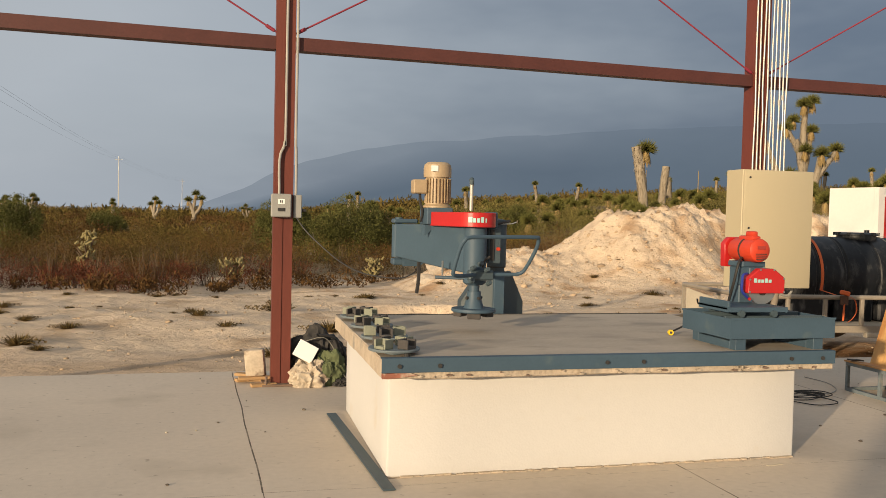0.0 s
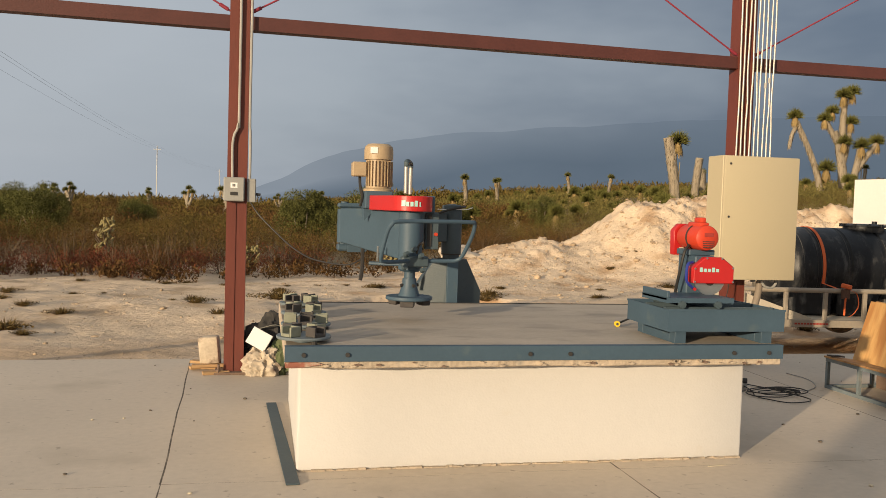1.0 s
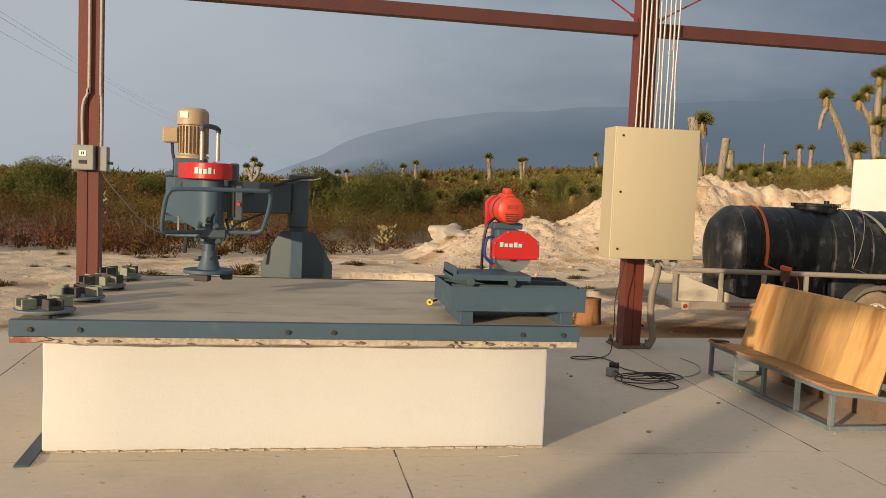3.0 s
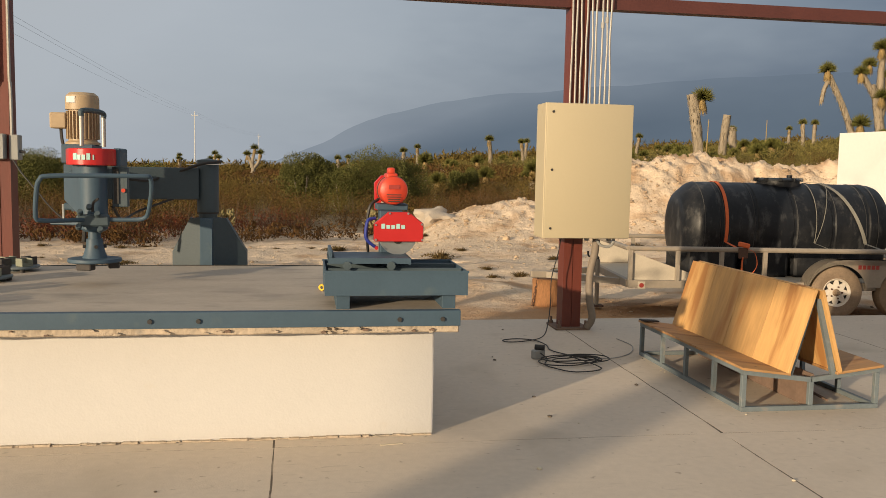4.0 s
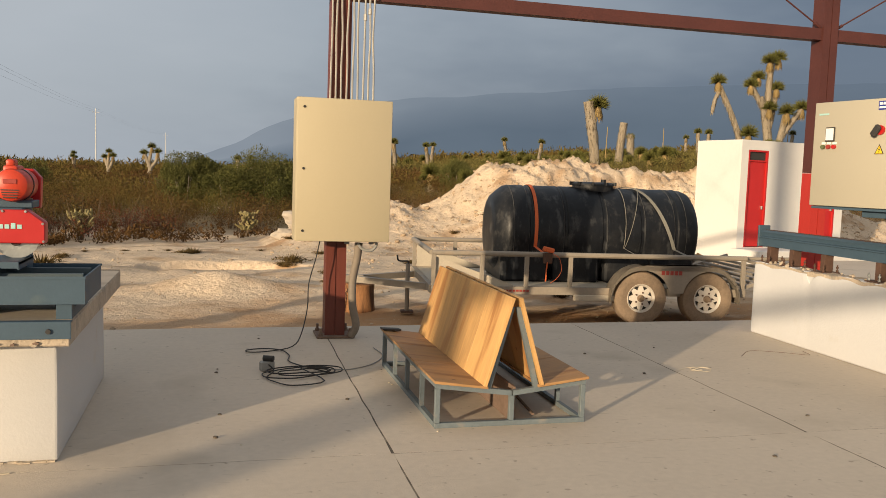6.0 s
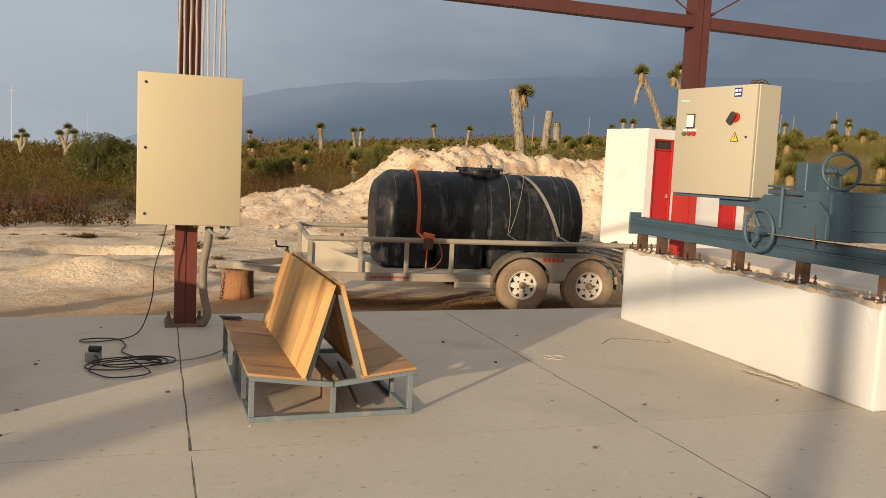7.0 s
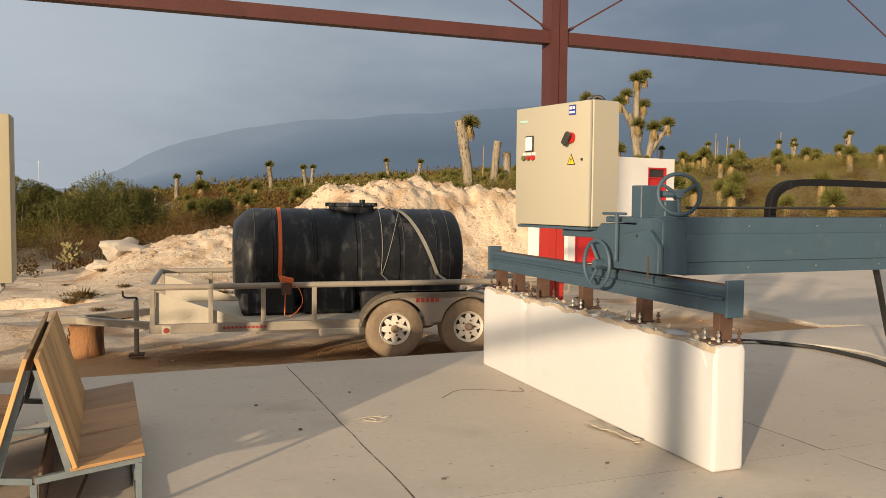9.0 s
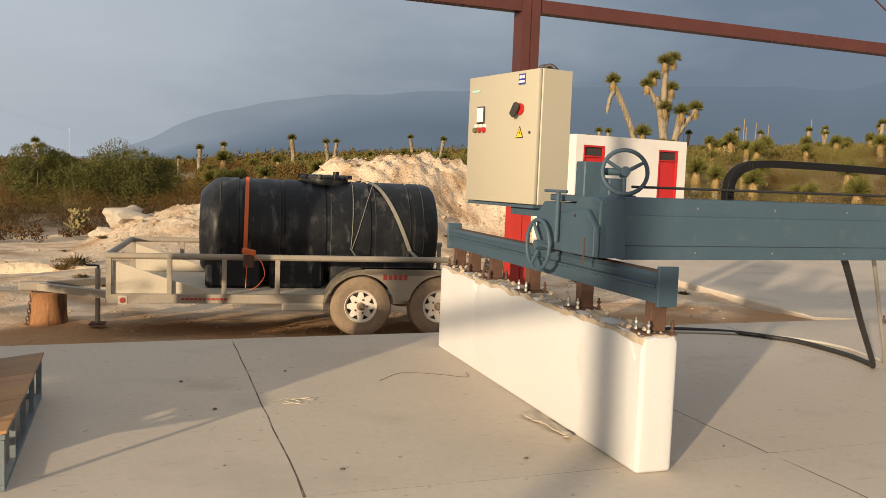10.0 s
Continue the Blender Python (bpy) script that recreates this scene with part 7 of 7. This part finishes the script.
yucca(x, y, [(rel(x, y, (65.2, 84, 3.0), (64.9, 84, 6.6), (64.2, 84, 10.0), (63.6, 84, 11.4)), 0.52, 0.36),
             (rel(x, y, (64.2, 84, 10.0), (63.2, 84, 11.4), (62.4, 84, 12.6)), 0.33, 0.26),
             (rel(x, y, (64.6, 84, 9.0), (64.6, 84, 12.4), (64.7, 84, 15.3)), 0.4, 0.3),
             (rel(x, y, (66.0, 84, 5.0), (66.7, 84, 8.0), (66.9, 84, 9.6)), 0.4, 0.3),
             (rel(x, y, (66.5, 84, 7.0), (67.8, 84, 8.8), (69.0, 84, 10.3)), 0.33, 0.26),
             (rel(x, y, (64.9, 84, 8.0), (65.4, 84, 10.4), (65.4, 84, 12.3)), 0.3, 0.25)],
      "large many-branched yucca with several round crowns",
      [(*rel(x, y, p)[0], R) for p, R in (((62.3, 84, 12.7), 1.1), ((63.2, 84, 13.6), 1.05), ((64.4, 83.8, 15.4), 1.25), ((65.6, 84, 15.8), 1.2), ((65.4, 83.7, 12.5), 1.1), ((64.5, 83.5, 10.2), 1.2), ((66.9, 83.7, 9.9), 1.3), ((69.0, 84, 10.5), 1.25))])

# two forms for the small ones, then copies over the plain and the hill
small_a = yucca(25.4, 100, [(((0, 0, 0), (0.1, 0, 1.8), (-0.1, 0, 3.9)), 0.27, 0.23)], "slim yucca with a small crown among the scrub", [(-0.1, 0, 4.0, 0.78)], "small yuccas", 260)
small_b = yucca(17.6, 100, [(((0, 0, 0), (0.0, 0, 0.9), (0.05, 0, 1.7)), 0.36, 0.3)], "short yucca with a broad round crown among the scrub", [(0.05, 0, 2.1, 1.25)], "short yuccas", 420)
small_c = yucca(-3.3, 112, [(((0, 0, 0), (0.3, 0, 1.5), (-0.4, 0, 3.2)), 0.3, 0.22), (((0.2, 0, 1.3), (0.9, 0, 2.2), (1.2, 0, 3.3)), 0.24, 0.18), (((0.1, 0, 1.6), (0.3, 0, 2.9), (0.5, 0, 4.0)), 0.22, 0.18)], "branched dark yucca on the plain", [(-0.4, 0, 3.3, 0.8), (1.2, 0, 3.5, 0.8), (0.5, 0, 4.1, 0.8)], "branched yuccas", 130)
for x, y, s in ((15.1, 100, 0.85), (7.3, 98, 0.75), (30.0, 102, 0.85), (13.0, 104, 0.6), (43.0, 98, 0.8), (64.3, 95, 0.9), (65.8, 100, 0.95), (9.6, 120, 0.8), (20.4, 130, 1.0), (35, 120, 0.9), (49, 128, 1.0), (80.0, 86, 0.75), (82.0, 80, 0.8), (93, 80, 1.0), (74, 92, 0.8), (97, 84, 0.9), (88, 100, 0.9), (70, 110, 0.8)):
    copy_thing(small_a, pose(x, y, ground_z(x, y) - 0.1, 0, 4 * math.sin(x), x * 37) @ Matrix.Scale(s, 4)).scale = (s, s, s)
for k in range(110):
    x, y = rng.uniform(4, 120), rng.uniform(55, 135)
    if k < 80:
        x = rng.uniform(0.05, 1.0) * y * 0.62 + 2
    s = rng.uniform(0.4, 0.8)
    copy_thing(small_b, pose(x, y, ground_z(x, y) - 0.1, 0, 0, k * 47)).scale = (s, s, s)
for k in range(64):
    an, d = radians(rng.uniform(33, 56)), rng.uniform(46, 110)
    x, y = 8 + d * math.sin(an), d * math.cos(an)
    s = rng.uniform(0.45, 0.75)
    copy_thing(small_b, pose(x, y, ground_z(x, y) + rng.uniform(-0.1, 0.5) - 0.1, 0, 0, k * 31)).scale = (s, s, s * 1.15)
for x, y, s in ((-23.0, 110, 0.75), (-22.0, 112, 0.8), (-24.3, 111, 0.7), (-7.8, 110, 0.8), (-16, 140, 0.8), (-30, 135, 0.8), (4, 128, 0.7), (100, 96, 0.9)):
    copy_thing(small_c, pose(x, y, ground_z(x, y) - 0.1, 0, 0, x * 51)).scale = (s, s, s)
# pale dry flower stalks on the hill
st0 = thing("dry_stalk", pose(76, 84, ground_z(76, 84)), "thin bleached dry flower stalk on the hillside", "stalk", "dry stalks")
part("stalk", rod((0, 0, 0), (0.05, 0, 4.6), 0.07, 0.04, 6), M["yucca_dry"], st0)
for k, (x, y) in enumerate(((78, 86), (79.5, 84), (81, 88), (86, 84), (88, 86), (72, 90), (58, 95), (47, 88), (91, 90))):
    copy_thing(st0, pose(x, y, ground_z(x, y), 0, 2 * math.sin(k), 0)).scale = (1, 1, 0.8 + 0.06 * (k % 4))


# ---- pale cholla plants at the edge ----
def cholla(x, y, h):
    z = ground_z(x, y)
    t = thing("cholla", pose(x, y, z - 0.05), "pale yellow-green cholla cactus with a bushy head", "cactus", "cholla cacti")
    bm = rod((0, 0, 0), (0.05, 0, h * 0.6), 0.06, 0.045, 8)
    for k in range(7):
        an = k * 0.95
        rod((0.04, 0, h * (0.25 + 0.05 * k)), (0.30 * math.cos(an), 0.30 * math.sin(an), h * (0.42 + 0.075 * k)), 0.04, 0.03, 6, bm)
    part("stem", bm, M["twig"], t)
    bm = bmesh.new()
    for k in range(70):
        an, f = rng.uniform(0, 6.28), rng.uniform(0.3, 1.0)
        r = 0.36 * (1.15 - abs(f - 0.72))
        p = Vector((r * math.cos(an) * rng.uniform(0.2, 1), r * math.sin(an) * rng.uniform(0.2, 1), h * f))
        rod(p, p + Vector((rng.normal(0, 0.07), rng.normal(0, 0.07), rng.uniform(0.05, 0.16))), 0.045, 0.03, 6, bm)
    tagged(part("joint_clump", bm, M["cholla"], t), kind="stuff")


for x, y, h in ((-3.5, 30.0, 1.75), (1.2, 28.6, 0.9), (6.3, 31.2, 0.9), (44, 43, 1.3)):
    cholla(x, y, h)


# ---- tufts, clods and rocks on the sand ----
def tuft():
    n = 90
    an = rng.uniform(0, 2 * np.pi, n); ln = rng.uniform(0.10, 0.26, n); le = rng.uniform(0.2, 1.0, n)
    root = np.stack([np.cos(an) * 0.07 * le, np.sin(an) * 0.07 * le, np.full(n, -0.02)], axis=1)
    tip = np.stack([np.cos(an) * (0.05 + 0.22 * le), np.sin(an) * (0.05 + 0.22 * le), ln * (1.15 - 0.6 * le)], axis=1)
    s = np.stack([-np.sin(an), np.cos(an), np.zeros(n)], axis=1) * 0.016
    tri = np.concatenate([np.stack([root - s, root + s, tip], axis=1), leaves(np.array([(0, 0, 0)]), np.array([0.20]), np.array([0.11]), 160, 0.030)]) * (1.15, 1.15, 0.62)
    return tagged(soup("grass_tuft", tri, M["tuft"], "small dry olive tuft growing in the sand", "tuft", kind=""), group="tufts on the sand")


t0 = tuft()
SPOTS = [(0.52, 15.7, 1.0), (0.99, 14.1, 0.8), (-1.78, 12.8, 1.2), (-1.41, 14.4, 0.9), (4.7, 22.6, 1.3), (12.4, 21.2, 1.1), (0.3, 17.7, 0.8), (-3.2, 18.0, 0.9), (-3.1, 17.2, 0.7), (2.05, 17.9, 1.8), (4.5, 22.0, 1.1), (6.9, 19.4, 1.5), (11.9, 24.0, 0.9), (6.7, 18.9, 1.1), (3.05, 12.9, 1.4), (2.6, 13.4, 1.3), (1.6, 11.2, 0.9), (8.6, 15.5, 0.8), (9.6, 19.3, 0.9), (10.6, 16.4, 0.7), (-5.5, 15, 0.9), (-6.4, 19.5, 1.0)]
t0.matrix_world = pose(*SPOTS[0][:2], ground_z(*SPOTS[0][:2]))
for k in range(45):
    SPOTS.append((rng.uniform(-9, 17), rng.uniform(11.5, 25), rng.uniform(0.3, 0.8)))
for k, (x, y, s) in enumerate(SPOTS[1:]):
    copy_thing(t0, pose(x, y, ground_z(x, y), 0, 0, k * 61)).scale = (s, s, s)

# loose clods on the sand and the mound
cl = []
ico = bmesh.new(); bmesh.ops.create_icosphere(ico, subdivisions=1, radius=1)
iv = np.array([v.co[:] for v in ico.verts]); ifc = np.array([[v.index for v in f.verts] for f in ico.faces]); ico.free()
allv, allf, off = [], [], 0
for k in range(8000):
    if k < 2200:
        x, y = rng.uniform(-9, 16), 8.7 + 17 * rng.uniform(0, 1) ** 1.4
        s = min(rng.lognormal(-4.5, 0.5), 0.04) * (1 + (y > 14) * 0.4)
    else:
        x, y = rng.uniform(7.5, 30), 27 + rng.normal(-1.5, 2.2)
        s = min(rng.lognormal(-3.95, 0.6), 0.13)
    if k % 12 == 0:
        x, y, s = rng.uniform(11.2, 17.5), rng.uniform(8.45, 9.6), rng.uniform(0.012, 0.04)
    if 16.4 < x < 30 and 8.9 < y < 17.8 or 17.5 < x < 23 and 18 < y < 22.5:
        continue
    z = ground_z(x, y)
    q = iv * (s * rng.uniform(0.7, 1.4), s * rng.uniform(0.7, 1.4), s * 0.7) * rng.uniform(0.8, 1.2, (len(iv), 1)) + (x, y, z + s * 0.2)
    allv.append(q); allf.append(ifc + off); off += len(iv)
me = bpy.data.meshes.new("clods")
me.from_pydata(np.concatenate(allv).tolist(), [], np.concatenate(allf).tolist())
me.materials.append(M["lump"])
tagged(new("clods", me), "loose pale clods and stones strewn over the sand and mound", "stones", kind="stuff")


def boulder(x, y, r, seed, label):
    bm = bmesh.new(); bmesh.ops.create_icosphere(bm, subdivisions=3, radius=r)
    for v in bm.verts:
        n_ = 1 + 0.75 * noise.noise(v.co / r * 1.0 + Vector((seed, 0, 0))) + 0.25 * noise.noise(v.co / r * 2.6)
        v.co *= n_; v.co.z *= 0.8; v.co.x *= 1.3
    solid("rock", bm, M["rock"], label, "rock", "rocks by the mound", place=pose(x, y, ground_z(x, y) + 0.25 * r))


boulder(7.9, 26.6, 0.42, 3, "large pale rock at the foot of the sand mound")
boulder(7.2, 26.4, 0.22, 8, "smaller pale rock at the foot of the mound")
solid("white_sheet", box(-0.28, 0.28, -0.10, 0.10, 0, 0.02, 0.004), M["white_plain"], "white broken sheet lying at the pit edge", "sheet", place=pose(6.05, 17.0, ground_z(6.05, 17.0) + 0.10, 8, -28, 10))
# rubble heap by the far column
rh = thing("rubble_heap", pose(14.4, 15.6, ground_z(14.4, 15.6)), "heap of broken pale bricks and boards behind the trailer", "rubble heap")
for k in range(60):
    an, rr = rng.uniform(0, 6.28), rng.uniform(0, 1.1)
    s = rng.uniform(0.07, 0.16)
    part("brick", box(-s, s, -s * 0.5, s * 0.5, -s * 0.35, s * 0.35, m=pose(rr * math.cos(an), rr * math.sin(an) * 0.8, 0.06 + max(0, 0.55 * (1 - rr / 1.1)) * rng.uniform(0.3, 1), rng.uniform(-30, 30), rng.uniform(-30, 30), rng.uniform(0, 180))), M["rock"] if k % 3 else M["brown_wood"], rh)

# ---- power line on the plain ----
def power_pole(x, y, h):
    z = ground_z(x, y)
    t = thing("power_pole", pose(x, y, z), "tall pale power pole with a crossarm on the plain", "power pole", "power poles")
    part("pole", rod((0, 0, -0.2), (0, 0, h), 0.19, 0.12, 10), M["pole"], t)
    part("crossarm", box(-1.1, 1.1, -0.06, 0.06, h - 1.15, h - 1.02), M["pole"], t)
    for q in (-1.0, 0.0, 1.0):
        part("insulator", rod((q, 0, h - 1.02 if q else h), (q, 0, h - 0.80 if q else h + 0.22), 0.05, seg=8), M["white_plain"], t)


POLES = ((-17.0, 22, 13.6), (-33.9, 300, 19.6), (-22, 470, 19.0))
for p in POLES[1:]:
    power_pole(*p)
power_pole(*POLES[0])
for (xa, ya, ha), (xb, yb, hb_) in zip(POLES, POLES[1:]):
    for q in (-1.0, 0.0, 1.0):
        za, zb = ground_z(xa, ya) + ha - 0.8 + (1.0 if q == 0 else 0), ground_z(xb, yb) + hb_ - 0.8 + (1.0 if q == 0 else 0)
        pts = []
        for k in range(13):
            f = k / 12
            pts.append((xa + (xb - xa) * f + q, ya + (yb - ya) * f, za + (zb - za) * f - 5.0 * f * (1 - f)))
        solid("power_line", tube(pts, 0.009, 4), M["black"], "thin overhead power line sagging between poles", "power line", "power lines")
